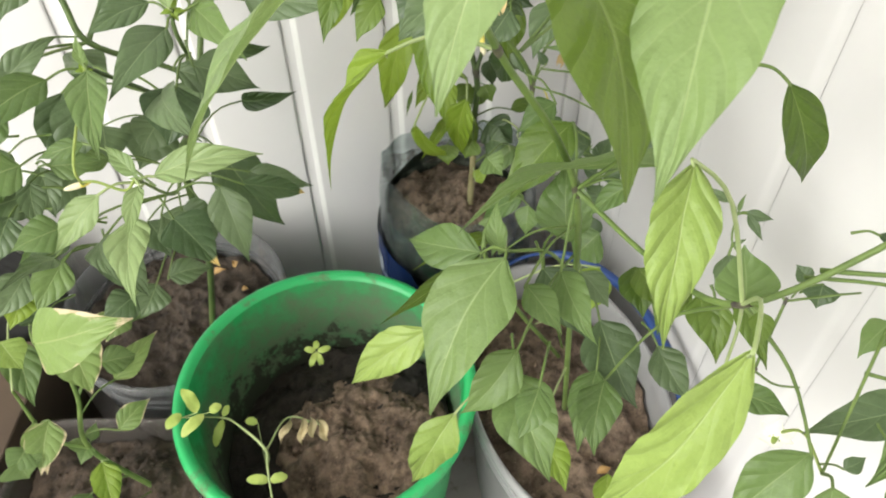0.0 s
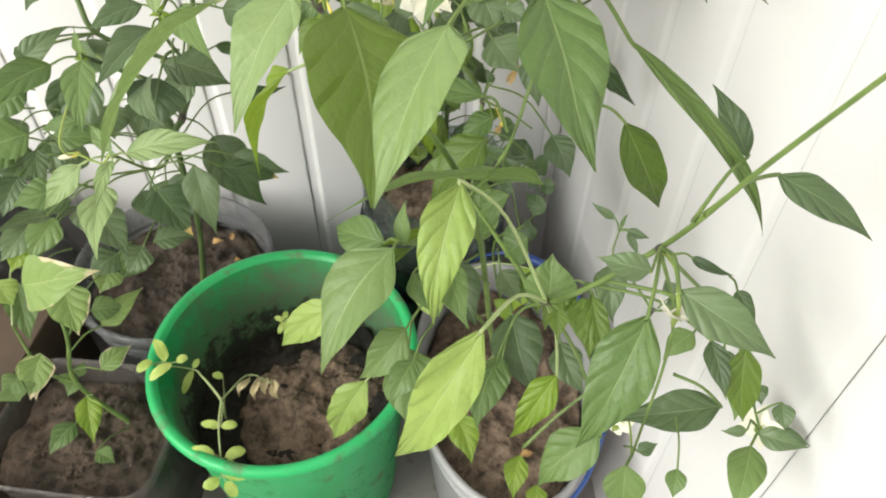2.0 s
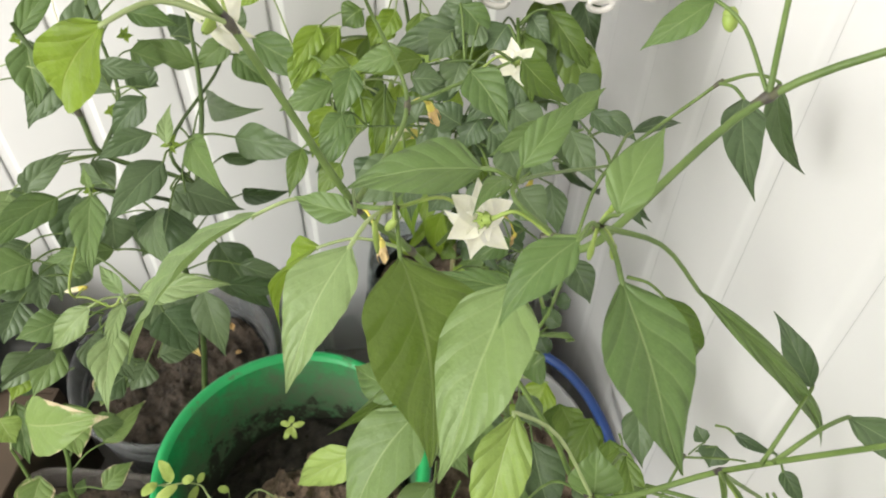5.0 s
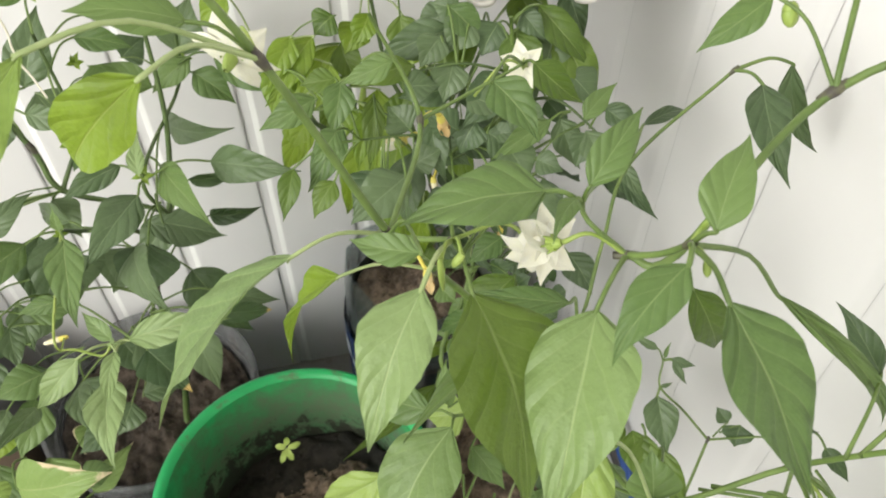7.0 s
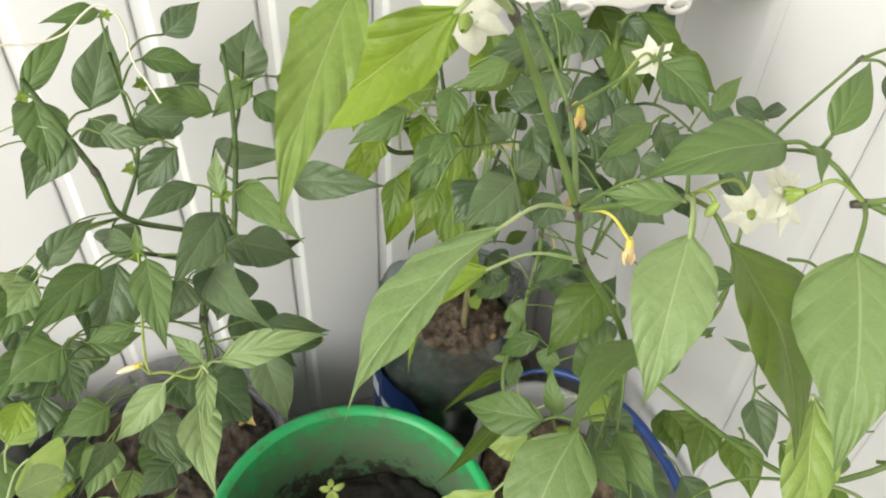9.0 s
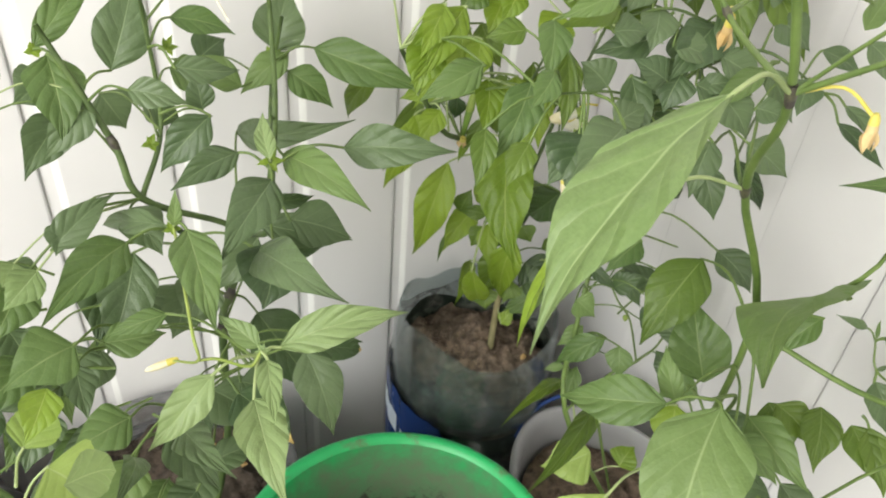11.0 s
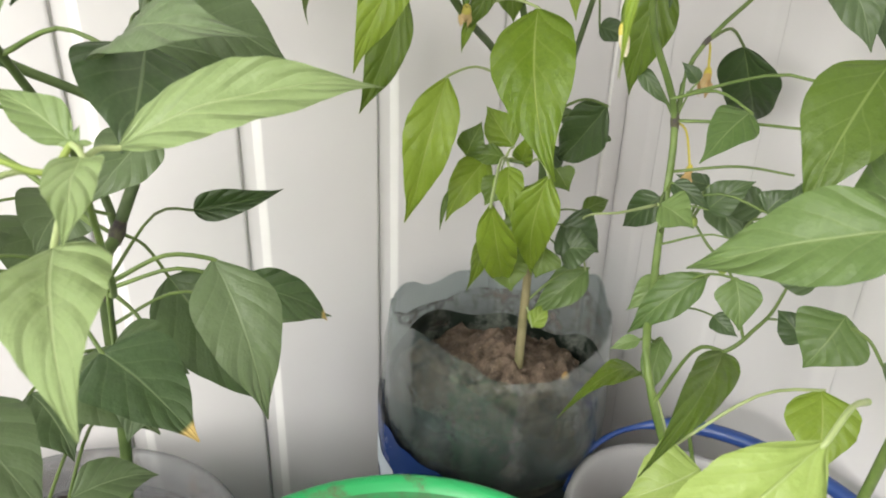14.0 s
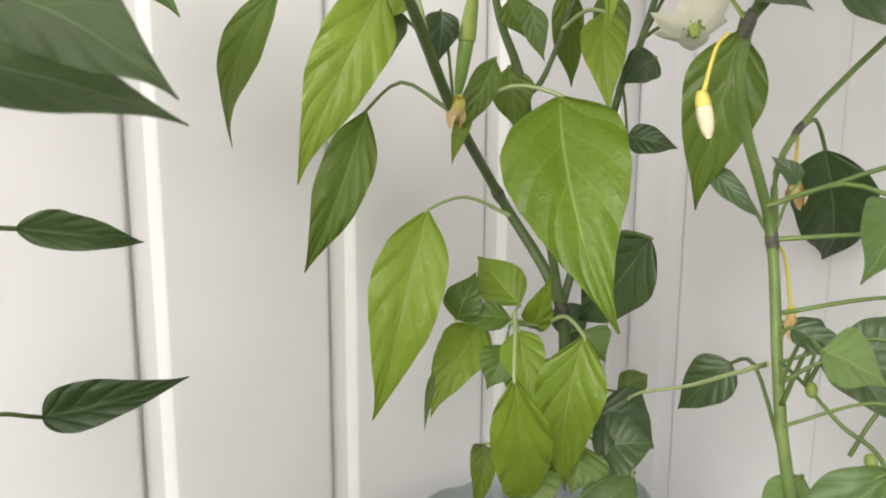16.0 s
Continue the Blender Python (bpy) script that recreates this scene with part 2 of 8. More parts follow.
def clear_plastic(name, tint, haze, haze_amount=0.3, rough=0.06, bump=0.9):
    """Thin clear plastic: tinted, glossy at a slant, clouded in patches by dust and scratches."""
    n = Nodes(name)
    relief = n.bump(n.maths("ADD", n.noise(28.0, 3.0), n.maths("MULTIPLY", n.noise(90.0, 3.0), 0.3)), bump, 0.004)
    clear = n.add("BsdfTransparent")
    clear.inputs[0].default_value = (*tint, 1)
    gloss = n.add("BsdfGlossy", Roughness=rough)
    n.link(relief, gloss.inputs["Normal"])
    slant = n.t.nodes.new("ShaderNodeLayerWeight").outputs["Facing"]
    fres = n.maths("ADD", n.maths("MULTIPLY", n.maths("POWER", slant, 4.0), 0.7), 0.10)
    one = n.t.nodes.new("ShaderNodeMixShader")
    n.link(fres, one.inputs[0])
    n.link(clear.outputs[0], one.inputs[1])
    n.link(gloss.outputs[0], one.inputs[2])
    stretched = n.t.nodes.new("ShaderNodeMapping")
    stretched.inputs["Scale"].default_value = (1, 1, 0.45)
    n.link(n.coords(), stretched.inputs[0])
    cloud = n.ramp(n.noise(34.0, 6.0, 0.7, stretched.outputs[0]), (0.42, haze_amount * 0.35), (0.72, haze_amount))
    two = n.t.nodes.new("ShaderNodeMixShader")
    n.link(cloud, two.inputs[0])
    n.link(one.outputs[0], two.inputs[1])
    n.principled(Base_Color=haze, Roughness=0.5, Normal=relief)
    n.link(n.bsdf.outputs[0], two.inputs[2])
    n.link(two.outputs[0], n.out.inputs["Surface"])
    return n.m


BOTTLE = clear_plastic("clear_blue_grey_bottle", (0.84, 0.885, 0.885), (0.36, 0.43, 0.43), 0.10)
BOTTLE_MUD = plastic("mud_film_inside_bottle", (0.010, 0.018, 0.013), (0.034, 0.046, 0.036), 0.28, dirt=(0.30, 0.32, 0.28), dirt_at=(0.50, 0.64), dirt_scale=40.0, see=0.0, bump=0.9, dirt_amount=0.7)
BOTTLE_STAIN = plastic("mud_stain_inside_bottle", (0.20, 0.20, 0.19), (0.26, 0.25, 0.23), 0.6, dirt=(0.17, 0.13, 0.105), dirt_at=(0.47, 0.60), dirt_scale=42.0, see=0.95, dirt_see=0.75, bump=0.3)
POT_CLEAR = plastic("clear_grey_plastic", (0.16, 0.165, 0.175), (0.24, 0.245, 0.255), 0.22, dirt_at=(0.52, 0.74), see=0.62, dirt_see=0.4, bump=0.12)
POT_WHITE = plastic("white_translucent_plastic", (0.37, 0.365, 0.38), (0.46, 0.455, 0.47), 0.28, dirt_at=(0.60, 0.76), see=0.25, dirt_see=0.1, dirt_amount=0.5)
BOX_CLEAR = plastic("clear_brownish_plastic", (0.10, 0.088, 0.082), (0.17, 0.152, 0.142), 0.14, dirt_at=(0.54, 0.76), see=0.66, dirt_see=0.4, bump=0.12)
BLUE = plastic("blue_plastic", (0.018, 0.05, 0.20), (0.03, 0.075, 0.27), 0.32, dirt_at=(0.66, 0.78))
LABEL_BLUE = plastic("printed_blue_film", (0.012, 0.030, 0.13), (0.022, 0.055, 0.20), 0.25, dirt_at=(0.60, 0.75))
LABEL_WHITE = plastic("label_white_print", (0.45, 0.52, 0.62), (0.6, 0.66, 0.72), 0.35)


def soil_material(name, dark, dry):
    n = Nodes(name)
    f = n.noise(6.5, 7.0, 0.75)
    g = n.noise(70.0, 7.0, 0.75)
    col = n.mix(n.ramp(f, (0.38, 0.0), (0.62, 1.0)), dark, dry)
    col = n.mix(n.ramp(g, (0.36, 0.85), (0.56, 0.0)), col, tuple(c * 0.35 for c in dark))
    col = n.mix(n.ramp(n.noise(260.0, 3.0), (0.66, 0.0), (0.74, 0.7)), col, tuple(min(1, c * 1.7) for c in dry))
    h = n.maths("ADD", g, n.maths("MULTIPLY", n.noise(240.0, 5.0, 0.8), 0.5))
    return n.principled(Base_Color=col, Roughness=0.95, Normal=n.bump(h, 0.9, 0.006))


SOIL = soil_material("potting_soil_brown", (0.070, 0.049, 0.035), (0.36, 0.256, 0.188))
SOIL_PALE = soil_material("potting_soil_dry_crust", (0.11, 0.076, 0.054), (0.40, 0.290, 0.218))
SOIL_CRUMB = soil_material("potting_soil_crumbly", (0.036, 0.026, 0.019), (0.17, 0.120, 0.088))
SOIL_WET_SHADED = soil_material("potting_soil_wet_shaded", (0.014, 0.012, 0.010), (0.038, 0.030, 0.024))
SOIL_DARK = soil_material("potting_soil_damp", (0.035, 0.026, 0.020), (0.125, 0.092, 0.070))


def floor_material():
    n = Nodes("worn_grey_floor")
    col = n.mix(n.ramp(n.noise(5.0, 6.0, 0.7), (0.3, 0.0), (0.7, 1.0)), (0.20, 0.185, 0.175), (0.33, 0.315, 0.31))
    col = n.mix(n.ramp(n.noise(60.0, 5.0), (0.58, 0.0), (0.74, 0.8)), col, (0.11, 0.085, 0.07))
    return n.principled(Base_Color=col, Roughness=0.32, Normal=n.bump(n.noise(120.0, 3.0), 0.15, 0.002))


FLOOR = floor_material()
CARDBOARD = plain_plant("brown_cardboard", (0.050, 0.033, 0.022), (0.085, 0.058, 0.038), 0.8, 9.0)
SHADE_SACK = plain_plant("dark_shade_sack", (0.020, 0.020, 0.021), (0.045, 0.044, 0.045), 0.55, 12.0)
PLASTER = plain_plant("plain_wall_paint", (0.70, 0.69, 0.68), (0.78, 0.77, 0.76), 0.6, 4.0)

# ---------------------------------------------------------------- builders
FLOOR_Z = -0.095
rng = random.Random(7)


def mesh_from(name, bm, materials, smooth=True):
    me = bpy.data.meshes.new(name)
    bm.normal_update()
    bm.to_mesh(me)
    bm.free()
    for m in materials if isinstance(materials, (list, tuple)) else [materials]:
        me.materials.append(m)
    if smooth:
        me.polygons.foreach_set("use_smooth", [True] * len(me.polygons))
    return me


def part(name, bm, material, parent, label="", smooth=True):
    """One mesh object under a thing or a part."""
    ob = new(name, mesh_from(name, bm, material, smooth))
    ob.parent = parent
    ob.matrix_parent_inverse = parent.matrix_world.inverted()
    return tagged(ob, label)


def thing(name, place, label, category, group=""):
    """An Empty at a thing's base."""
    ob = new(name)
    ob.empty_display_size = 0.02
    ob.location = place
    ob.matrix_world = Matrix.Translation(place)
    return tagged(ob, label, category, group)


def box(bm, lo, hi, bevel=0.0):
    made = bmesh.ops.create_cube(bm, size=1.0)["verts"]
    for v in made:
        v.co = Vector([lo[i] + (v.co[i] + 0.5) * (hi[i] - lo[i]) for i in range(3)])
    if bevel:
        edges = {e for v in made for e in v.link_edges}
        bmesh.ops.bevel(bm, geom=list(edges), offset=bevel, segments=2, affect="EDGES", clamp_overlap=True)
    return bm


def lathe(bm, profile, centre, segments=96, wobble=None, close=False):
    """Turns (radius, z) pairs about a vertical axis. wobble(angle, row) gives (factor of radius, lift)."""
    rings = []
    for row, (r, z) in enumerate(profile):
        ring = []
        for k in range(segments):
            a = 2 * math.pi * k / segments
            f, lift = wobble(a, row) if wobble else (1.0, 0.0)
            ring.append(bm.verts.new((centre[0] + r * f * math.cos(a), centre[1] + r * f * math.sin(a), centre[2] + z + lift)))
        rings.append(ring)
    for a, b in zip(rings, rings[1:]):
        for k in range(segments):
            bm.faces.new((a[k], a[(k + 1) % segments], b[(k + 1) % segments], b[k]))
    if close:
        bm.faces.new(list(reversed(rings[0])))
    return rings


def spline(points, steps):
    """Catmull-Rom through (x, y, z, r) points."""
    p = [np.array(q, float) for q in points]
    if len(p) == 2:
        return [p[0] + (p[1] - p[0]) * k / steps for k in range(steps + 1)]
    p = [2 * p[0] - p[1], *p, 2 * p[-1] - p[-2]]
    out = []
    for i in range(1, len(p) - 2):
        for k in range(steps + (i == len(p) - 3)):
            t = k / steps
            out.append(0.5 * ((2 * p[i]) + (p[i + 1] - p[i - 1]) * t + (2 * p[i - 1] - 5 * p[i] + 4 * p[i + 1] - p[i + 2]) * t * t
                              + (3 * p[i] - p[i - 1] - 3 * p[i + 1] + p[i + 2]) * t ** 3))
    return out


def tube(bm, points, sides=8, steps=5, mat=0):
    """A round tapered rod through (x, y, z, r) points, with closed ends."""
    line = spline(points, steps)
    rings, up = [], Vector((0.31, 0.22, 0.92))
    for i, q in enumerate(line):
        a, b = line[max(0, i - 1)], line[min(len(line) - 1, i + 1)]
        d = Vector(b[:3] - a[:3])
        d = d.normalized() if d.length > 1e-9 else Vector((0, 0, 1))
        side = d.cross(up)
        side = side.normalized() if side.length > 1e-3 else d.orthogonal().normalized()
        over = side.cross(d)
        r = max(q[3], 0.0003)
        rings.append([bm.verts.new(Vector(q[:3]) + (side * math.cos(2 * math.pi * k / sides) + over * math.sin(2 * math.pi * k / sides)) * r) for k in range(sides)])
    for a, b in zip(rings, rings[1:]):
        for k in range(sides):
            bm.faces.new((a[k], a[(k + 1) % sides], b[(k + 1) % sides], b[k])).material_index = mat
    for ring in (rings[0], list(reversed(rings[-1]))):
        bm.faces.new(ring).material_index = mat


def outline_of(*stops):
    """A smooth outline, as half widths along the leaf, through a few (place, width) stops."""
    at = np.linspace(-0.1, 1.1, 241)
    wide = np.interp(at, [p for p, _ in stops], [q for _, q in stops])
    wide = np.convolve(np.pad(wide, 9, mode="edge"), np.hanning(21)[1:-1] / np.hanning(21)[1:-1].sum(), "valid")
    inside = (at >= -0.001) & (at <= 1.001)
    wide = wide[inside] * np.minimum(1, np.linspace(0, 40, int(inside.sum())) + 0.15)
    return at[inside], wide / wide.max()


OVATE = outline_of((-0.1, 0.0), (0, 0.04), (0.05, 0.30), (0.1, 0.56), (0.15, 0.76), (0.2, 0.89), (0.27, 0.985), (0.34, 1.0), (0.43, 0.96), (0.53, 0.855), (0.63, 0.69), (0.73, 0.485), (0.82, 0.285), (0.89, 0.155), (0.95, 0.07), (1, 0.015), (1.1, 0.0))
CORDATE = outline_of((-0.1, 0.05), (0, 0.16), (0.04, 0.50), (0.09, 0.75), (0.15, 0.91), (0.22, 0.99), (0.29, 1.0), (0.4, 0.95), (0.52, 0.83), (0.64, 0.65), (0.75, 0.45), (0.85, 0.24), (0.93, 0.1), (1, 0.015), (1.1, 0.0))
ROUND = outline_of((-0.1, 0.0), (0, 0.1), (0.05, 0.46), (0.15, 0.74), (0.3, 0.94), (0.5, 1.0), (0.7, 0.94), (0.85, 0.72), (0.95, 0.44), (1, 0.15), (1.1, 0.0))

LOBE = outline_of((-0.1, 0.5), (0, 0.62), (0.15, 0.82), (0.3, 0.98), (0.42, 1.0), (0.55, 0.9), (0.7, 0.64), (0.85, 0.33), (0.95, 0.12), (1, 0.03), (1.1, 0.0))


def blade(bm, base, tip, width, normal, sag=0.08, fold=0.16, nl=18, nw=8, seed=0, outline=None, mat=0, twist=0.0, ripple=1.0, via=None):
    """A pepper leaf from base to tip, its midrib passing via: ovate with a drawn-out point and a smooth margin, folded at the midrib, softly quilted between veins."""
    uvl, spans = bm.loops.layers.uv.verify(), bm.verts.layers.float.get("span") or bm.verts.layers.float.new("span")
    base, tip, normal = Vector(base), Vector(tip), Vector(normal)
    axis = tip - base
    length = axis.length
    d = axis.normalized()
    normal = (normal - d * normal.dot(d)).normalized()
    side = d.cross(normal)
    outline = outline or OVATE
    r = random.Random(seed)
    skew = r.uniform(-0.12, 0.16)
    ph, ph2, lean = r.uniform(0, 6), r.uniform(0, 6), r.uniform(-0.05, 0.05)
    hook, roll = r.uniform(-0.05, 0.05), r.uniform(0.0, 0.10)
    swell = min(1.0, length / 0.06)
    bow = Vector(via) - (base + tip) / 2 if via else normal * (sag * length)
    grid = []
    for i in range(nl + 1):
        v = i / nl
        f = max(0.012, float(np.interp(v + skew * v * (1 - v), outline[0], outline[1])))
        rot = Matrix.Rotation(twist * (v - 0.4), 3, d)
        n2, s2 = rot @ normal, rot @ side
        row = []
        for j in range(nw + 1):
            u = -1 + 2 * j / nw
            a = abs(u)
            edge = 1 + (0.014 * (ripple - 0.6) * math.sin(v * 52 + ph + u) + 0.030 * math.sin(v * 15 + ph2 + u) + 0.03 * noise.noise(Vector((v * 5, u * 2, ph2)))) * a ** 4
            half = width / 2 * f * edge
            lift = fold * a * half * 2 * (1 - 0.45 * a) - roll * half * a ** 3
            wave = 5.2 * v - 1.7 * a ** 0.85 + (0.4 if u < 0 else 0)
            lift += ripple * 0.0085 * length * swell * math.sin(2 * math.pi * wave + 1.2) * a * (1.15 - a) * 2 * min(1, f)
            lift += ripple * 0.012 * length * noise.noise(Vector((v * 4 + ph2, u * 1.6, ph))) * min(1, f)
            lift += ripple * 0.020 * length * math.sin(v * 8 + ph + (0 if u < 0 else 2.4)) * a * a * min(1, f * 1.3)
            p = base + axis * v + bow * (4 * v * (1 - v)) + n2 * (lift - 0.05 * length * v * v) + s2 * (u * half + lean * length * 4 * v * (1 - v) + hook * length * max(0.0, v - 0.7) ** 2 * 8)
            row.append(bm.verts.new(p))
            row[-1][spans] = min(1.0, 0.12 + length / 0.075)
        grid.append(row)
    for i in range(nl):
        for j in range(nw):
            face = bm.faces.new((grid[i][j], grid[i][j + 1], grid[i + 1][j + 1], grid[i + 1][j]))
            face.material_index, face.smooth = mat, True
            for loop, (jj, ii) in zip(face.loops, ((j, i), (j + 1, i), (j + 1, i + 1), (j, i + 1))):
                loop[uvl].uv = (jj / nw, ii / nl)


COUNT = [0]


def leaf(plant, base, tip, width, normal, stalk=None, kind="mid", sag=0.08, fold=0.16, twist=0.0, stalk_r=0.00085, label="", via=None):
    """A leaf with its stalk, which leaves the branch at stalk."""
    COUNT[0] += 1
    bm = bmesh.new()
    big = (Vector(tip) - Vector(base)).length > 0.04
    blade(bm, base, tip, width, normal, sag, fold, 48 if big else 30, 12 if big else 8, COUNT[0], CORDATE if kind in ("deep", "tipped") else None, twist=twist, via=via, ripple=1.7 if kind in ("light", "mint") else 1.25 if kind == "lime" else 1.0)
    if stalk:
        a, b, c = Vector(stalk), Vector(base), Vector(tip)
        stalk_r = min(stalk_r, 0.00040 + 0.011 * (c - b).length)
        m = a.lerp(b, 0.55) + Vector((0, 0, 0.16 * (b - a).length))
        into = b + (c - b) * 0.04
        tube(bm, [(*a, stalk_r * 1.25), (*m, stalk_r), (*b, stalk_r), (*into, stalk_r * 0.5)], 6, 4, 1)
    return part("leaf", bm, [LEAF[kind], STEM_PALE if kind in ("light", "lime", "mint") else STEM], plant, label)


def leaflet(plant, base, tip, width, normal, stalk=None, dry=False):
    """A small plain rounded leaflet; a dry one curls under."""
    bm = bmesh.new()
    COUNT[0] += 1
    blade(bm, base, tip, width, normal, 0.75 if dry else 0.1, 0.9 if dry else 0.1, 12, 6, COUNT[0], ROUND, twist=2.4 if dry else 0.2, ripple=2.0)
    if stalk:
        tube(bm, [(*stalk, 0.0005), (*base, 0.0004)], 5, 2, 1)
    return part("leaflet", bm, [DRY_LEAF if dry else TOMATO, STEM_PALE], plant, "dried curled leaflet" if dry else "")


def branch(plant, points, material=None, name="branch", knots=()):
    """A stem through (x, y, z, r) points; knots: places of swollen purple joints."""
    bm = bmesh.new()
    tube(bm, [(x, y, z, r * 1.22) for x, y, z, r in points], 9, 6)
    line = [Vector(p[:3]) for p in points]
    for x, y, z, r in knots:
        c = Vector((x, y, z))
        k = min(range(len(line)), key=lambda i: (line[i] - c).length)
        d = (line[min(k + 1, len(line) - 1)] - line[max(k - 1, 0)]).normalized()
        wide = points[k][3] * 1.22
        tube(bm, [(*(c - d * r * 1.7), wide * 1.0), (*(c - d * r * 0.8), max(wide * 1.18, r * 0.55)), (*c, max(wide * 1.3, r * 0.68)), (*(c + d * r * 0.7), max(wide * 1.15, r * 0.55)), (*(c + d * r * 1.5), wide * 1.0)], 9, 3, 1)
    return part(name, bm, [material or STEM, NODE_PURPLE], plant)


def flower(plant, centre, facing, size=0.015, stalk=None, petals=6, droop=0.25):
    """An open white pepper flower: pointed petals about a small cone, calyx and bent stalk behind."""
    c, f = Vector(centre), Vector(facing).normalized()
    s = f.orthogonal().normalized()
    head = new("flower")
    head.empty_display_size = 0.01
    head.parent = plant
    head.matrix_parent_inverse = plant.matrix_world.inverted()
    head.location = c
    head.matrix_world = Matrix.Translation(c)
    tagged(head, "open white star-shaped pepper flower")
    for k in range(petals):
        a = 2 * math.pi * (k + rng.uniform(-0.12, 0.12)) / petals
        d = (s * math.cos(a) + f.cross(s) * math.sin(a)).normalized()
        bm = bmesh.new()
        out = c + d * size * rng.uniform(0.9, 1.1) - f * size * droop * rng.uniform(0.2, 1.2)
        blade(bm, c - d * 0.001, out, size * 0.66, f, 0.10, -0.20, 12, 6, k, LOBE, 0, rng.uniform(-0.15, 0.15), 0.5)
        part("petal", bm, PETAL, head)
    bm = bmesh.new()
    tube(bm, [(*(c - f * 0.001), size * 0.16), (*(c + f * size * 0.22), size * 0.11), (*(c + f * size * 0.32), size * 0.05)], 8, 3)
    part("pistil", bm, CALYX, head)
    bm = bmesh.new()
    back = c - f * size * 0.42
    tube(bm, [(*(c - f * 0.0005), size * 0.17), (*(c - f * size * 0.2), size * 0.15), (*back, size * 0.07)], 8, 3)
    for k in range(6):
        d = Matrix.Rotation(k * math.pi / 3 + 0.3, 3, f) @ s
        tube(bm, [(*(c - f * size * 0.2 + d * size * 0.12), size * 0.05), (*(c + f * size * 0.02 + d * size * 0.23), size * 0.02)], 5, 2)
    if stalk:
        a = Vector(stalk)
        m = a.lerp(back, 0.6) + Vector((0, 0, 0.3 * (back - a).length))
        tube(bm, [(*a, 0.0008), (*m, 0.0007), (*back, 0.001)], 6, 5)
    part("calyx", bm, CALYX, head)
    return head


def bud(plant, top, end, r=0.003, kind="green", stalk=None, name="bud"):
    """A closed or withered flower hanging from top to end."""
    bm = bmesh.new()
    a, b = Vector(top), Vector(end)
    m = a.lerp(b, 0.45)
    tube(bm, [(*a, r * 0.75), (*a.lerp(b, 0.2), r * 0.9), (*m, r), (*a.lerp(b, 0.8), r * 0.75), (*b, r * 0.25)], 8, 3, 0)
    tube(bm, [(*(a + (a - b) * 0.18), r * 0.5), (*a, r * 0.85), (*a.lerp(b, 0.36 if kind == "fruit" else 0.18), r * (1.2 if kind == "fruit" else 0.95)), (*a.lerp(b, 0.37 if kind == "fruit" else 0.2), r * 0.9)], 8, 2, 1)
    if stalk:
        s = Vector(stalk)
        mid = s.lerp(a, 0.55) + Vector((0, 0, 0.25 * (a - s).length))
        tube(bm, [(*s, 0.0007), (*mid, 0.00065), (*a, 0.0008)], 6, 5, 1)
    if kind == "withered":
        d = (b - a).normalized()
        for k in range(4):
            out = Matrix.Rotation(1.57 * k + 0.4, 3, d) @ d.orthogonal().normalized()
            blade(bm, a.lerp(b, 0.35) + out * r * 0.5, b + d * r * rng.uniform(0.4, 1.4) + out * r * rng.uniform(0.7, 1.2), r * 1.5, out, 0.1, 0.3, 6, 4, k, LOBE, 0, 0.2)
    skin = {"green": CALYX, "fruit": FRUIT, "white": PETAL, "withered": WITHER, "cream": CREAM, "yellow": YELLOW}[kind]
    return part(name, bm, [skin, YELLOW if kind in ("withered", "yellow", "cream") else CALYX], plant)


def soil_disc(name, centre, radius, material, label, rough=0.008, mound=0.0, squash=None, seed=0, slope=(0, 0), deep=0.12):
    """Lumpy soil that fills a pot."""
    bm = bmesh.new()
    rings, segs = 44, 110
    rows = []
    for i in range(rings + 1):
        row = []
        for k in range(segs):
            a = 2 * math.pi * k / segs
            q = i / rings
            x, y = math.cos(a) * q, math.sin(a) * q
            if squash:
                x, y = squash(a, q)
                p = Vector((x, y, 0))
            else:
                p = Vector((x, y, 0)) * radius
            h = noise.noise(p * 26 + Vector((seed, 0, 0))) * rough + noise.noise(p * 75 + Vector((0, seed, 0))) * rough * 0.6 + noise.noise(p * 190) * rough * 0.3
            h += mound * (1 - q * q) + slope[0] * p.x / radius + slope[1] * p.y / radius
            row.append(bm.verts.new((centre[0] + p.x, centre[1] + p.y, centre[2] + h)))
        rows.append(row)
    for a, b in zip(rows, rows[1:]):
        for k in range(segs):
            bm.faces.new((a[k], b[k], b[(k + 1) % segs], a[(k + 1) % segs]))
    bmesh.ops.remove_doubles(bm, verts=rows[0], dist=1e-6)
    low = [bm.verts.new((centre[0] + (v.co.x - centre[0]) * 0.9, centre[1] + (v.co.y - centre[1]) * 0.9, centre[2] - deep)) for v in rows[-1]]
    for k in range(segs):
        bm.faces.new((rows[-1][k], low[k], low[(k + 1) % segs], rows[-1][(k + 1) % segs]))
    bm.faces.new(list(reversed(low)))
    r = random.Random(seed + 3)
    for _ in range(130):
        a, q = r.uniform(0, 6.283), math.sqrt(r.uniform(0, 0.9))
        x, y = (squash(a, q) if squash else (math.cos(a) * q * radius, math.sin(a) * q * radius))
        s = r.uniform(0.0010, 0.0034) * (1.7 if r.random() < 0.12 else 1)
        z = centre[2] + mound * (1 - q * q) + (slope[0] * x + slope[1] * y) / radius + noise.noise(Vector((x, y, 0)) * 26 + Vector((seed, 0, 0))) * rough
        m = Matrix.LocRotScale((centre[0] + x, centre[1] + y, z + s * 0.3), Euler((r.uniform(0, 3), r.uniform(0, 3), 0)), (s, s * r.uniform(0.6, 1), s * 0.7))
        bmesh.ops.create_icosphere(bm, subdivisions=1, radius=1, matrix=m)
    return tagged(new(name, mesh_from(name, bm, material)), label, "soil", kind="stuff")

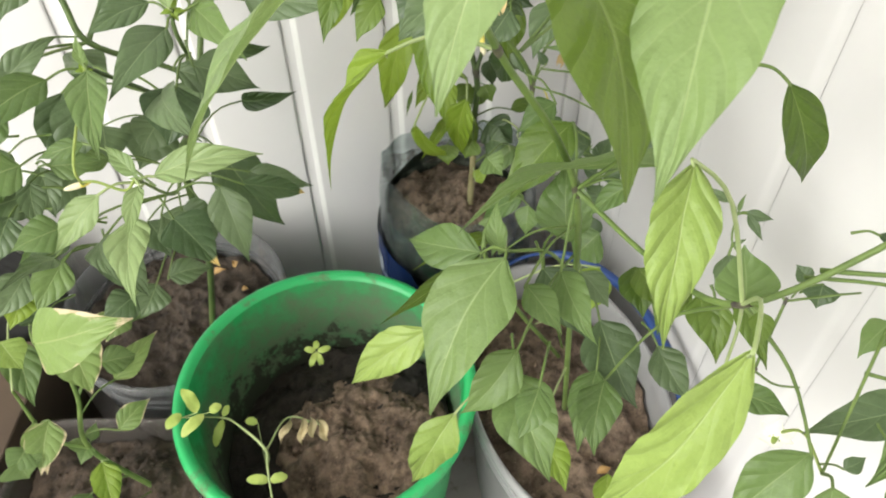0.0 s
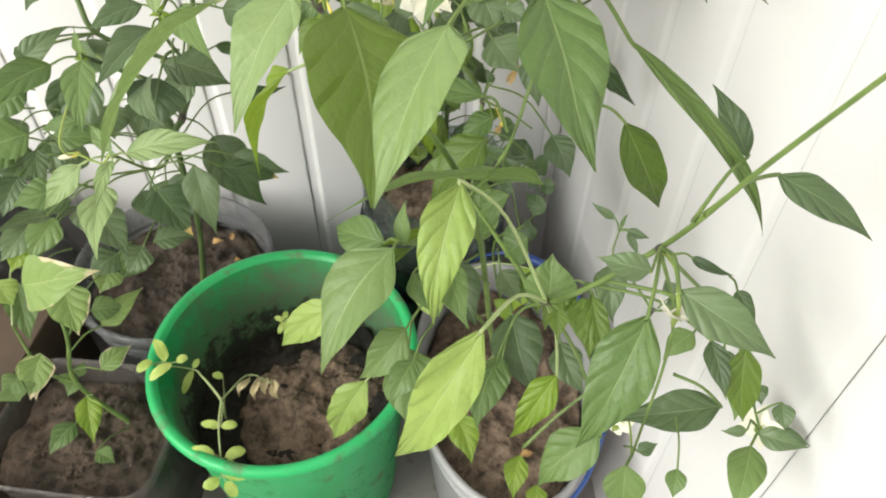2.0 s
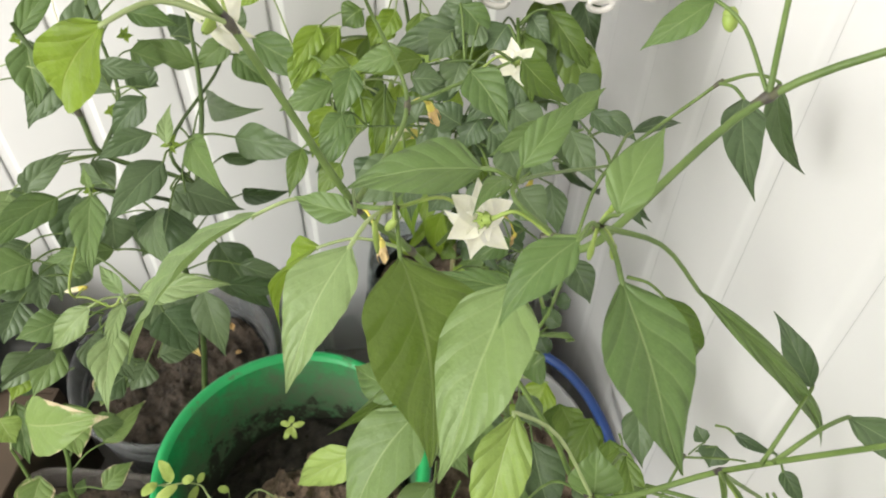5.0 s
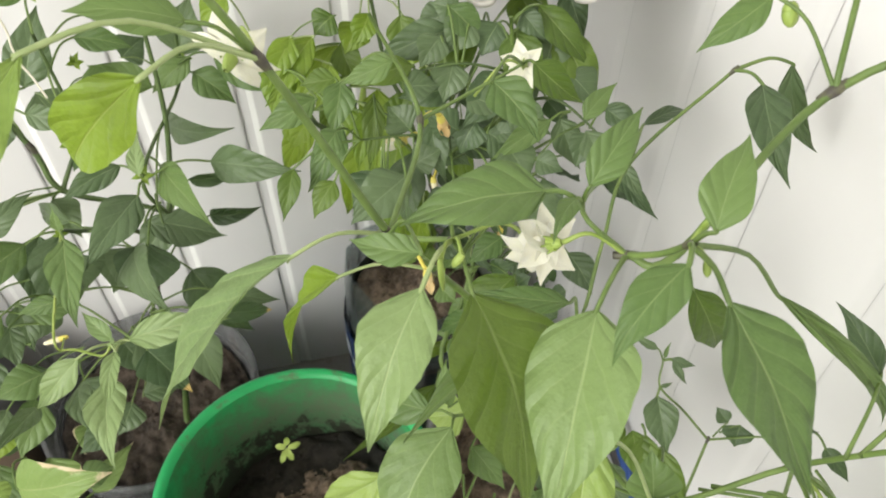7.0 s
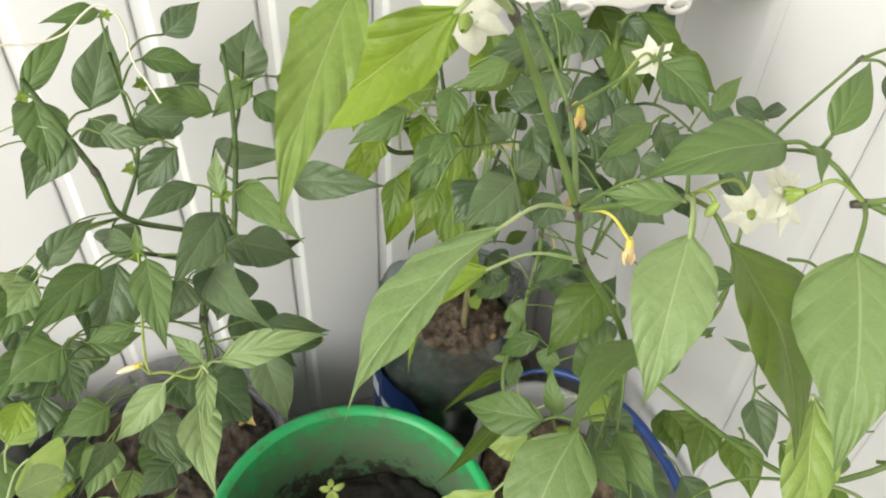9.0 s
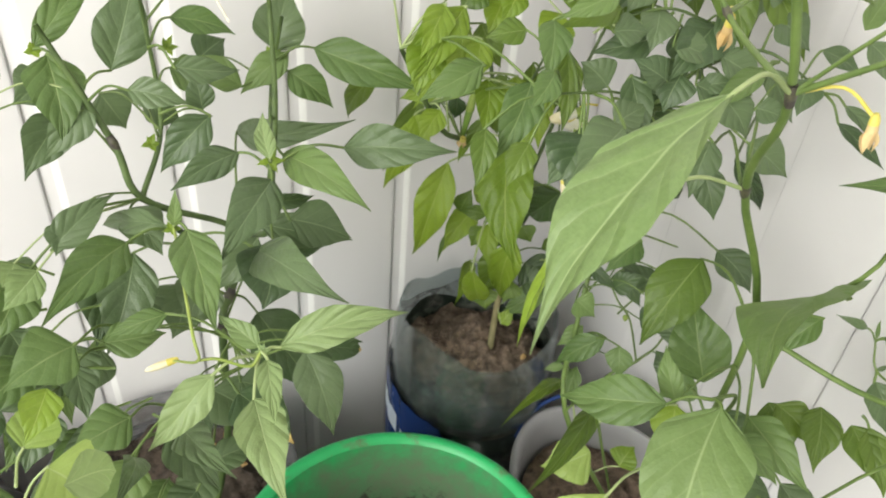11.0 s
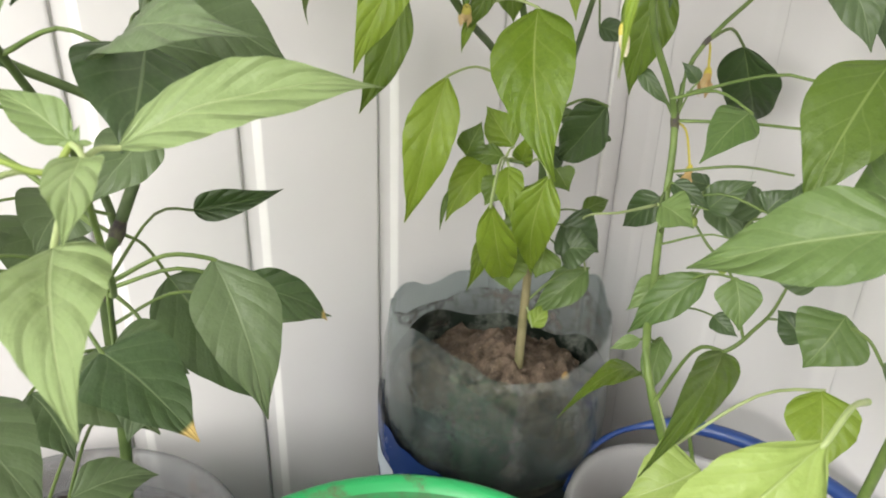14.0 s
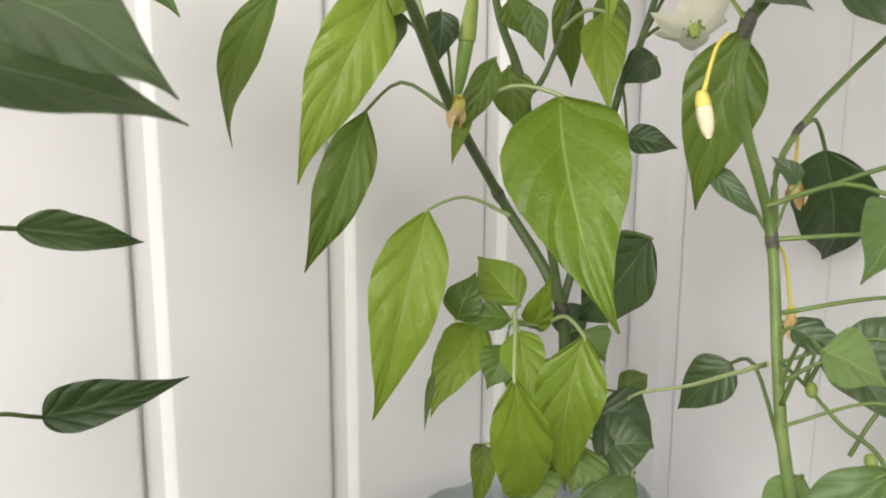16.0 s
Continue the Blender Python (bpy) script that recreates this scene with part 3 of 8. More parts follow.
# ---------------------------------------------------------------- the corner of the room
CORNER, SKEW, PITCH, HIGH = (0.162, 0.732, FLOOR_Z), 11.5, 0.104, 2.3
ROOM = pose(*CORNER, 0, 0, SKEW)
# in the room's own axes the back wall is y = 0 and the right wall x = 0


def slab(name, lo, hi, label, category="wall", material=PLASTER):
    ob = new(name, mesh_from(name, box(bmesh.new(), lo, hi), material, False))
    ob.matrix_world = ROOM
    return tagged(ob, label, category, kind="structure")


WIDE, DEEP = 2.1, 2.3
wall_back = slab("wall_back", (-WIDE, 0.002, 0), (0.06, 0.07, HIGH), "white ribbed panel wall behind the pots")
wall_right = slab("wall_right", (0.002, -DEEP, 0), (0.06, 0.002, HIGH), "white ribbed panel wall beside the pots")
# invented walls out of view that enclose the light, as does the ceiling
slab("wall_front", (-WIDE - 0.06, -DEEP - 0.06, 0), (0.06, -DEEP, HIGH), "added unseen plain wall across the room")
# the added wall with the window, unseen, to the side of the plants
slab("wall_below_window", (-WIDE - 0.06, -DEEP, 0), (-WIDE, 0.07, 0.6), "added unseen wall below a wide window")
slab("wall_above_window", (-WIDE - 0.06, -DEEP, 2.16), (-WIDE, 0.07, HIGH), "added unseen wall above a wide window")
slab("wall_beside_window", (-WIDE - 0.06, -DEEP, 0.6), (-WIDE, -2.26, 2.16), "added unseen wall beside a wide window")
slab("wall_beside_window", (-WIDE - 0.06, -0.62, 0.6), (-WIDE, 0.07, 2.16), "added unseen wall beside a wide window")
slab("floor", (-WIDE - 0.06, -DEEP - 0.06, -0.1), (0.06, 0.07, 0), "worn grey floor with soil crumbs", "floor", FLOOR)
slab("ceiling", (-WIDE - 0.06, -DEEP - 0.06, HIGH), (0.06, 0.07, HIGH + 0.08), "added unseen plain white ceiling", "ceiling")


def panel_mesh(flip, relief, step_material):
    """One tall panel: a lap joint with a narrow sunk strip, then a rounded step up to the flat face."""
    outline = ((0.0, -0.004), (0.0006, -0.004), (0.0009, -0.0002), (0.0015, 0.0), (0.0085, 0.0003), (0.0097, 0.0007), (0.0110, 0.0014), (0.0135, 0.0029), (0.0148, 0.0036), (0.0160, 0.0039), (0.0180, 0.0040),
               (0.060, 0.0038), (0.1008, 0.0040), (0.1026, 0.0036), (0.1034, 0.0024), (0.1036, -0.004))
    if flip:
        outline = tuple((x, max(d, 0.0)) for x, d in outline)
    bm = bmesh.new()
    low = [bm.verts.new((-x if flip else x, -d * relief, 0)) for x, d in outline]
    top = [bm.verts.new((-x if flip else x, -d * relief, HIGH)) for x, d in outline]
    for k in range(len(outline) - 1):
        q = (low[k], low[k + 1], top[k + 1], top[k])
        # back wall's step faces get the painted highlight as their second material
        bm.faces.new(tuple(reversed(q)) if flip else q).material_index = 1 if 0.0095 < outline[k][0] < 0.0155 else 0
    q = (low[-1], low[0], top[0], top[-1])
    bm.faces.new(tuple(reversed(q)) if flip else q)
    return mesh_from("panel", bm, [PANEL, step_material])

# ---------------------------------------------------------------- white shelf with a cut-out edge, high in the corner
def corner_shelf():
    """A bowed board fixed in the corner, with a scalloped apron and a row of pierced bosses hanging along its front."""
    z = 0.588 - FLOOR_Z
    ends = [(0.0, -0.236, 0, 1), (-0.050, -0.2525, 0, 1), (-0.095, -0.257, 0, 1), (-0.150, -0.249, 0, 1), (-0.190, -0.229, 0, 1), (-0.226, -0.180, 0, 1), (-0.242, -0.110, 0, 1), (-0.246, 0.0, 0, 1)]
    line = [Vector((p[0], p[1])) for p in spline([(a[0], a[1], 0, 1) for a in ends], 12)]
    shelf = thing("corner_shelf", ROOM @ Vector((-0.1, -0.1, z)), "white painted corner shelf with a scalloped lacy edge", "shelf")
    bm = bmesh.new()
    rim = [Vector((0.0, 0.0))] + line
    low = [bm.verts.new(ROOM @ Vector((p.x, p.y, z + 0.012))) for p in rim]
    top = [bm.verts.new(ROOM @ Vector((p.x, p.y, z + 0.026))) for p in rim]
    bm.faces.new(low)
    bm.faces.new(list(reversed(top)))
    for k in range(len(rim)):
        n = (k + 1) % len(rim)
        bm.faces.new((low[k], top[k], top[n], low[n]))
    bmesh.ops.recalc_face_normals(bm, faces=bm.faces)
    part("board", bm, SHELF_WHITE, shelf, smooth=False)
    # the apron: a strip 5 mm thick whose lower edge runs in shallow bows
    bm = bmesh.new()
    s, rows, bosses, at = 0.0, [], [], 0.030
    for k, p in enumerate(line):
        n = line[min(k + 1, len(line) - 1)] - line[max(k - 1, 0)]
        out = Vector((n.y, -n.x)).normalized()
        if out.dot(p - Vector((-0.1, -0.05))) < 0:
            out = -out
        if k:
            s += (p - line[k - 1]).length
        if s >= at:
            bosses.append((p.copy(), out.copy()))
            at += 0.065
        drop = z + 0.0035 + 0.0035 * abs(math.sin(math.pi * (s - 0.0975) / 0.0325))
        cross = ((0.0, z + 0.0255), (0.005, z + 0.0245), (0.0062, z + 0.016), (0.0045, drop + 0.003), (0.0055, drop + 0.001), (0.003, drop - 0.0006), (0.0, drop + 0.001))
        rows.append([bm.verts.new(ROOM @ Vector((p.x + out.x * o, p.y + out.y * o, h))) for o, h in cross])
    for a, b in zip(rows, rows[1:]):
        for k in range(len(a)):
            n = (k + 1) % len(a)
            bm.faces.new((a[k], b[k], b[n], a[n]))
    bm.faces.new(rows[0])
    bm.faces.new(list(reversed(rows[-1])))
    bmesh.ops.recalc_face_normals(bm, faces=bm.faces)
    part("apron", bm, SHELF_WHITE, shelf)
    for p, out in bosses:
        side = Vector((-out.y, out.x))
        bm = bmesh.new()
        ring = []
        for k in range(21):
            a = 2 * math.pi * k / 20
            q = p + out * 0.005 + side * math.cos(a) * 0.0075
            ring.append((*(ROOM @ Vector((q.x, q.y, z + 0.0052 + math.sin(a) * 0.0042))), 0.0021))
        tube(bm, ring, 8, 1)
        part("boss", bm, SHELF_WHITE, shelf)
    return shelf


corner_shelf()

GREEN_AT = (-0.104, 0.346, FLOOR_Z)
GREEN_R, GREEN_H = 0.131, 0.267


def green_bucket():
    b = thing("bucket", GREEN_AT, "bright green plastic bucket with mud-stained inside", "bucket")
    h, r = GREEN_H, GREEN_R
    bm = bmesh.new()
    lathe(bm, [(0.094, 0.0), (0.097, 0.002), (r - 0.012, h - 0.03), (r - 0.010, h - 0.022), (r - 0.004, h - 0.014), (r - 0.001, h - 0.011), (r, h - 0.006), (r - 0.0015, h - 0.001), (r - 0.005, h + 0.0005), (r - 0.009, h - 0.001), (r - 0.0115, h - 0.005)], GREEN_AT, close=True)
    part("body", bm, GREEN, b)
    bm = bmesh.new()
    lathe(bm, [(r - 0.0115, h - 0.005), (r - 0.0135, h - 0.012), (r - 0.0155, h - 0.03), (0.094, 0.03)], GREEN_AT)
    part("inner_wall", bm, GREEN_INSIDE, b, "green inside smeared with dried mud, shade darkened in by the soil")
    return b


green_bucket()
# damp ring; its near-black colour also carries the shade along the bucket's wall
soil_disc("potting_soil", (GREEN_AT[0], GREEN_AT[1], 0.084), 0.106, SOIL_WET_SHADED, "damp soil inside the green bucket, blackened for the shade there", 0.012, 0.0, seed=1, slope=(0.026, -0.010))
soil_disc("soil_mound", (GREEN_AT[0] + 0.024, GREEN_AT[1] - 0.014, 0.088), 0.082, SOIL, "dry brown lumpy soil heaped in the green bucket", 0.016, 0.022, seed=4, slope=(0.018, -0.008), deep=0.03)

BOTTLE_AT = (0.012, 0.590, FLOOR_Z)


def cut_bottle():
    b = thing("cut_bottle", BOTTLE_AT, "dented clear plastic water bottle cut open as a pot", "bottle pot")
    h = 0.302

    def rough(a, row):
        dent = 1 + 0.022 * noise.noise(Vector((3 * math.cos(a), 3 * math.sin(a), row * 0.45))) + 0.016 * math.sin(3 * a + 0.6) + 0.010 * math.sin(5 * a + row * 0.5) + 0.004 * math.sin(13 * a + row)
        lift = (0.010 * math.sin(2 * a + 0.9) + 0.003 * math.sin(5 * a + 1) + 0.0015 * math.sin(11 * a) + 0.006 * noise.noise(Vector((4 * math.cos(a), 4 * math.sin(a), 2.0)))) * max(0, (row - 14) / 5.0)
        return dent, lift

    r = 0.086
    rows = [(r * 0.86, -0.05), (r * 0.97, -0.042), (r, -0.03), (r, 0.045), (r * 0.945, 0.052), (r * 0.945, 0.057), (r, 0.064), (r, 0.09), (r * 0.945, 0.097), (r * 0.945, 0.102), (r, 0.11), (r, 0.135), (r * 0.945, 0.142), (r * 0.945, 0.149), (r * 1.005, 0.158), (r * 1.015, 0.18), (r * 0.99, 0.2), (r * 0.985, 0.218), (r * 0.96, 0.238), (r * 0.93, 0.252)]
    rows = [(q, z + 0.05) for q, z in rows]
    bm = bmesh.new()
    lathe(bm, rows, BOTTLE_AT, 120, rough, close=True)
    inner = [(q - 0.0012, z) for q, z in rows]
    lathe(bm, inner, BOTTLE_AT, 120, rough)
    part("body", bm, BOTTLE, b)
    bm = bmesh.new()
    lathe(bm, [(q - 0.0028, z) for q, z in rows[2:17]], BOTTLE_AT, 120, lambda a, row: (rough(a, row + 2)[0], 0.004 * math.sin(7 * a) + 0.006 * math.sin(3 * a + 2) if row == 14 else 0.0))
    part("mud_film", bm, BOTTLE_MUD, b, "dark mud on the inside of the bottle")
    bm = bmesh.new()
    lathe(bm, [(q - 0.0024, z) for q, z in rows[14:19]], BOTTLE_AT, 120, lambda a, row: (rough(a, row + 14)[0], 0.012 * math.sin(2 * a + 1) + 0.006 * math.sin(5 * a) - 0.008 if row == 4 else 0.0))
    part("mud_stain", bm, BOTTLE_STAIN, b, "brown splashes dried on the clear plastic")
    bm = bmesh.new()
    n = 40
    reach = lambda a: 0.0015 + r * 1.012 * max(rough(a, k)[0] for k in range(3, 16))
    grid = []
    for k in range(n + 1):
        a = math.radians(150 + 105 * k / n)
        top = 0.178 - 0.016 * k / n - 0.06 * max(0, (k - 33) / 7) - 0.0015 * math.sin(k)
        grid.append([bm.verts.new((BOTTLE_AT[0] + reach(a) * math.cos(a), BOTTLE_AT[1] + reach(a) * math.sin(a), FLOOR_Z + z)) for z in (0.08, 0.05 + 0.5 * (0.03 + top), top + 0.05)])
    for p, q in zip(grid, grid[1:]):
        for j in range(2):
            bm.faces.new((p[j], q[j], q[j + 1], p[j + 1]))
    lab = part("label", bm, LABEL_BLUE, b, "torn blue printed film label")
    bm = bmesh.new()
    for (k0, k1, z0, z1) in ((9, 19, 0.118, 0.146), (21, 26, 0.112, 0.126), (28, 31, 0.116, 0.128)):
        pts = []
        for k in range(k0, k1 + 1):
            a = math.radians(150 + 105 * k / n)
            pts.append([bm.verts.new((BOTTLE_AT[0] + (reach(a) + 0.0006) * math.cos(a), BOTTLE_AT[1] + (reach(a) + 0.0006) * math.sin(a), FLOOR_Z + 0.05 + z - 0.0008 * (k - k0))) for z in (z0, z1)])
        for p, q in zip(pts, pts[1:]):
            bm.faces.new((p[0], q[0], q[1], p[1]))
    part("printed_bar", bm, LABEL_WHITE, lab, "pale printed bars")
    return b


cut_bottle()
soil_disc("potting_soil", (BOTTLE_AT[0], BOTTLE_AT[1], 0.138), 0.080, SOIL_PALE, "pale crusted soil in the cut bottle", 0.014, 0.026, seed=2, deep=0.22)

LEFT_AT = (-0.292, 0.500, FLOOR_Z)


def oval(at, p):
    """A point about at, stretched along the right wall."""
    x, y = (p[0] - at[0]) * 0.79, (p[1] - at[1]) * 1.283
    c, s = math.cos(radians(SKEW)), math.sin(radians(SKEW))
    return at[0] + x * c - y * s, at[1] + x * s + y * c


def round_pot(name, at, r, h, low, material, label, bend=None):
    p = thing(name, at, label, "pot")
    bm = bmesh.new()
    lathe(bm, [(low, 0.0), (low + 0.004, 0.004), (r - 0.008, h - 0.03), (r - 0.006, h - 0.016), (r - 0.001, h - 0.013), (r, h - 0.008), (r - 0.001, h - 0.002), (r - 0.004, h), (r - 0.007, h - 0.002), (r - 0.010, h - 0.02), (low + 0.003, 0.01)], at, close=True)
    for v in bm.verts if bend else ():
        v.co.x, v.co.y = bend(at, v.co)
    part("body", bm, material, p)
    bm = bmesh.new()
    for z in (h - 0.034, h - 0.046):
        q = low + (r - 0.008 - low) * z / (h - 0.03)
        lathe(bm, [(q - 0.001, z - 0.002), (q + 0.0018, z - 0.001), (q + 0.0018, z + 0.001), (q - 0.001, z + 0.002)], at)
    for v in bm.verts if bend else ():
        v.co.x, v.co.y = bend(at, v.co)
    part("ridge", bm, material, p)
    return p


round_pot("plant_pot", LEFT_AT, 0.119, 0.195, 0.09, POT_CLEAR, "round clear grey plastic tub used as a plant pot")
soil_disc("potting_soil", (LEFT_AT[0], LEFT_AT[1], 0.062), 0.103, SOIL_DARK, "dark damp soil in the clear tub", 0.014, 0.006, seed=5)

RIGHT_AT = (0.112, 0.379, FLOOR_Z)
white = round_pot("plant_bucket", RIGHT_AT, 0.119, 0.217, 0.090, POT_WHITE, "oval white translucent plastic tub with a blue handle", oval)
bm = bmesh.new()
pts = []
for k in range(15):
    q = k / 14
    a = math.radians(-78 + 196 * q)
    rr = 0.1205 + 0.004 * math.sin(math.pi * q)
    pts.append((*oval(RIGHT_AT, (RIGHT_AT[0] + rr * math.cos(a), RIGHT_AT[1] + rr * math.sin(a))), 0.108 + 0.035 * math.sin(math.pi * q), 0.0022 + 0.0032 * (0.25 < q < 0.75)))
tube(bm, pts, 8, 3)
part("handle", bm, BLUE, white, "blue plastic carrying handle folded down on the rim")
soil_disc("potting_soil", (RIGHT_AT[0], RIGHT_AT[1], 0.080), 0.1, SOIL_PALE, "dry brown soil in the white oval tub", 0.015, 0.012, squash=lambda a, q: [u - v for u, v in zip(oval(RIGHT_AT, (RIGHT_AT[0] + 0.103 * q * math.cos(a), RIGHT_AT[1] + 0.103 * q * math.sin(a))), RIGHT_AT)], seed=9)

BOX_AT = (-0.306, 0.283, FLOOR_Z)


def rounded(a, q, half=(0.088, 0.072), power=6.0):
    """A point of a rounded rectangle's disc."""
    c, s = math.cos(a), math.sin(a)
    k = (abs(c / half[0]) ** power + abs(s / half[1]) ** power) ** (-1 / power)
    return c * k * q, s * k * q


def clear_box():
    b = thing("food_tub", BOX_AT, "rectangular clear plastic food tub used as a pot", "pot")
    bm = bmesh.new()
    rows, segs = [], 88
    for f, z in ((0.8, -0.05), (0.84, -0.046), (0.97, 0.115), (0.98, 0.125), (1.02, 0.127), (1.035, 0.131), (1.03, 0.135), (1.0, 0.136), (0.975, 0.132), (0.955, 0.115), (0.845, -0.042)):
        rows.append([bm.verts.new((BOX_AT[0] + rounded(6.28318 * k / segs, f)[0], BOX_AT[1] + rounded(6.28318 * k / segs, f)[1], FLOOR_Z + 0.05 + z)) for k in range(segs)])
    for a, c in zip(rows, rows[1:]):
        for k in range(segs):
            bm.faces.new((a[k], a[(k + 1) % segs], c[(k + 1) % segs], c[k]))
    bm.faces.new(list(reversed(rows[0])))
    part("body", bm, BOX_CLEAR, b)
    bm = bmesh.new()
    rows = []
    for f, z in ((1.0, 0.176), (1.03, 0.177), (1.045, 0.181), (1.04, 0.187), (1.01, 0.1885), (0.985, 0.186), (0.98, 0.180)):
        rows.append([bm.verts.new((BOX_AT[0] + rounded(6.28318 * k / segs, f)[0], BOX_AT[1] + rounded(6.28318 * k / segs, f)[1], FLOOR_Z + z)) for k in range(segs)])
    for a, c in zip(rows, rows[1:]):
        for k in range(segs):
            bm.faces.new((a[k], a[(k + 1) % segs], c[(k + 1) % segs], c[k]))
    part("rim", bm, BOX_CLEAR, b)
    return b


clear_box()
soil_disc("potting_soil", (BOX_AT[0], BOX_AT[1], 0.063), 0.1, SOIL_CRUMB, "brown crumbly soil in the rectangular tub", 0.011, 0.004, squash=lambda a, q: rounded(a, q * 0.94), seed=12)




def carton():
    """An open cardboard box beside the tubs, seen only as a dark brown side."""
    b = thing("cardboard_box", (-0.56, 0.30, FLOOR_Z), "dark brown cardboard box beside the tubs", "box")
    lo, hi = (-0.72, 0.10), (-0.42, 0.46)
    for name, a, c in (("side_panel", (lo[0], lo[1], 0), (lo[0] + 0.005, hi[1], 0.17)), ("side_panel", (hi[0] - 0.005, lo[1], 0), (hi[0], hi[1], 0.17)),
                       ("end_panel", (lo[0] + 0.005, lo[1], 0), (hi[0] - 0.005, lo[1] + 0.005, 0.17)), ("end_panel", (lo[0] + 0.005, hi[1] - 0.005, 0), (hi[0] - 0.005, hi[1], 0.17)),
                       ("top_flap", (lo[0] + 0.006, lo[1] + 0.006, 0.160), (hi[0] - 0.006, hi[1] - 0.006, 0.165))):
        part(name, box(bmesh.new(), (a[0], a[1], FLOOR_Z + a[2]), (c[0], c[1], FLOOR_Z + c[2]), 0.001), CARDBOARD, b, smooth=False)
    return b


def sack():
    """A made-up slumped dark sack, put where the wall's foot lies in shade."""
    bm = bmesh.new()
    made = bmesh.ops.create_icosphere(bm, subdivisions=5, radius=1)["verts"]
    for v in made:
        n = v.co.copy()
        r = 1 + 0.16 * noise.noise(n * 2.1) + 0.07 * noise.noise(n * 5.3)
        v.co = Vector((-0.60 + n.x * 0.17 * r, 0.50 + n.y * 0.075 * r, max(FLOOR_Z, 0.03 + n.z * 0.18 * r)))
    return tagged(new("sack", mesh_from("sack", bm, SHADE_SACK)), "made-up dark sack in place of shade at the wall's foot", "sack")


carton()
sack()


def fallen_leaf(place, long, yaw, seed):
    """A shrivelled leaf lying on the soil."""
    bm = bmesh.new()
    x, y, z = place
    d = Vector((math.cos(yaw), math.sin(yaw), 0.15)) * long
    blade(bm, place, Vector(place) + d, long * 0.55, (0.2, -0.1, 1), 0.25, 0.5, 12, 6, seed, None, 0, 0.9, 2.5)
    return tagged(new("fallen_leaf", mesh_from("fallen_leaf", bm, FALLEN)), "small shrivelled orange leaf lying on the soil", "dead leaf", "fallen leaves on the soil")


for seed, (x, y, z, long, yaw) in enumerate(((-0.268, 0.555, 0.072, 0.015, 0.4), (-0.245, 0.565, 0.072, 0.012, 2.0), (-0.225, 0.535, 0.072, 0.011, 4.1),
                                          (0.055, 0.560, 0.158, 0.010, 0.7), (0.135, 0.300, 0.094, 0.014, 0.3))):
    fallen_leaf((x, y, z), long, yaw, 500 + seed)

# ---------------------------------------------------------------- the plants

pepper_a = thing("pepper_plant", (0.115, 0.365, 0.070), "tall flowering pepper plant with large fresh green leaves", "plant", "pepper plants in the corner")
branch(pepper_a, [(0.115, 0.365, 0.070, 0.0020), (0.095, 0.335, 0.250, 0.0019), (0.073, 0.304, 0.437, 0.0017), (0.023, 0.285, 0.539, 0.0015), (0.003, 0.255, 0.597, 0.0014), (-0.034, 0.249, 0.685, 0.0012), (-0.064, 0.239, 0.745, 0.0009)], STEM, name="main_stem", knots=[(0.073, 0.304, 0.437, 0.0037), (0.003, 0.255, 0.597, 0.0033), (-0.034, 0.249, 0.685, 0.0032), (0.023, 0.285, 0.539, 0.0026)])
branch(pepper_a, [(0.003, 0.255, 0.597, 0.0012), (0.017, 0.327, 0.600, 0.0010), (-0.005, 0.347, 0.645, 0.0007)], knots=[(0.017, 0.327, 0.600, 0.0029)])
branch(pepper_a, [(0.017, 0.327, 0.600, 0.0009), (0.068, 0.353, 0.613, 0.0006)])
branch(pepper_a, [(0.073, 0.304, 0.437, 0.0013), (0.107, 0.245, 0.440, 0.0012), (0.121, 0.187, 0.482, 0.0012), (0.162, 0.173, 0.543, 0.0010), (0.177, 0.144, 0.616, 0.0008), (0.192, 0.114, 0.688, 0.0006)], knots=[(0.121, 0.187, 0.482, 0.0030), (0.162, 0.173, 0.543, 0.0026)])
branch(pepper_a, [(0.084, 0.205, 0.636, 0.0008), (0.070, 0.219, 0.647, 0.0007), (0.122, 0.322, 0.575, 0.0006)])
branch(pepper_a, [(0.003, 0.255, 0.597, 0.0010), (0.014, 0.232, 0.618, 0.0009), (0.027, 0.218, 0.632, 0.0008)], knots=[(0.027, 0.218, 0.632, 0.0015)])
branch(pepper_a, [(0.027, 0.218, 0.632, 0.0007), (0.027, 0.222, 0.640, 0.0005), (0.033, 0.236, 0.646, 0.0004)])
branch(pepper_a, [(0.084, 0.205, 0.636, 0.0010), (0.091, 0.197, 0.645, 0.0009), (0.095, 0.188, 0.659, 0.0009)], knots=[(0.095, 0.188, 0.659, 0.0017)])
branch(pepper_a, [(0.084, 0.205, 0.636, 0.0011), (0.099, 0.201, 0.640, 0.0012), (0.150, 0.236, 0.678, 0.0012), (0.200, 0.216, 0.723, 0.0009)], knots=[(0.084, 0.205, 0.636, 0.0026), (0.150, 0.236, 0.678, 0.0033)])
branch(pepper_a, [(0.073, 0.304, 0.437, 0.0010), (0.094, 0.270, 0.505, 0.0009), (0.107, 0.293, 0.548, 0.0008), (0.122, 0.322, 0.575, 0.0008), (0.168, 0.340, 0.616, 0.0007)], knots=[(0.168, 0.340, 0.616, 0.0019)])
branch(pepper_a, [(0.150, 0.236, 0.678, 0.0009), (0.144, 0.246, 0.738, 0.0007)])
flower(pepper_a, (0.059, 0.211, 0.636), (-0.55, 0.52, -0.65), 0.0152, (0.084, 0.205, 0.636), droop=-0.30)
flower(pepper_a, (0.0545, 0.2195, 0.622), (-0.30, -0.80, -0.02), 0.0120, (0.027, 0.218, 0.632), droop=0.10)
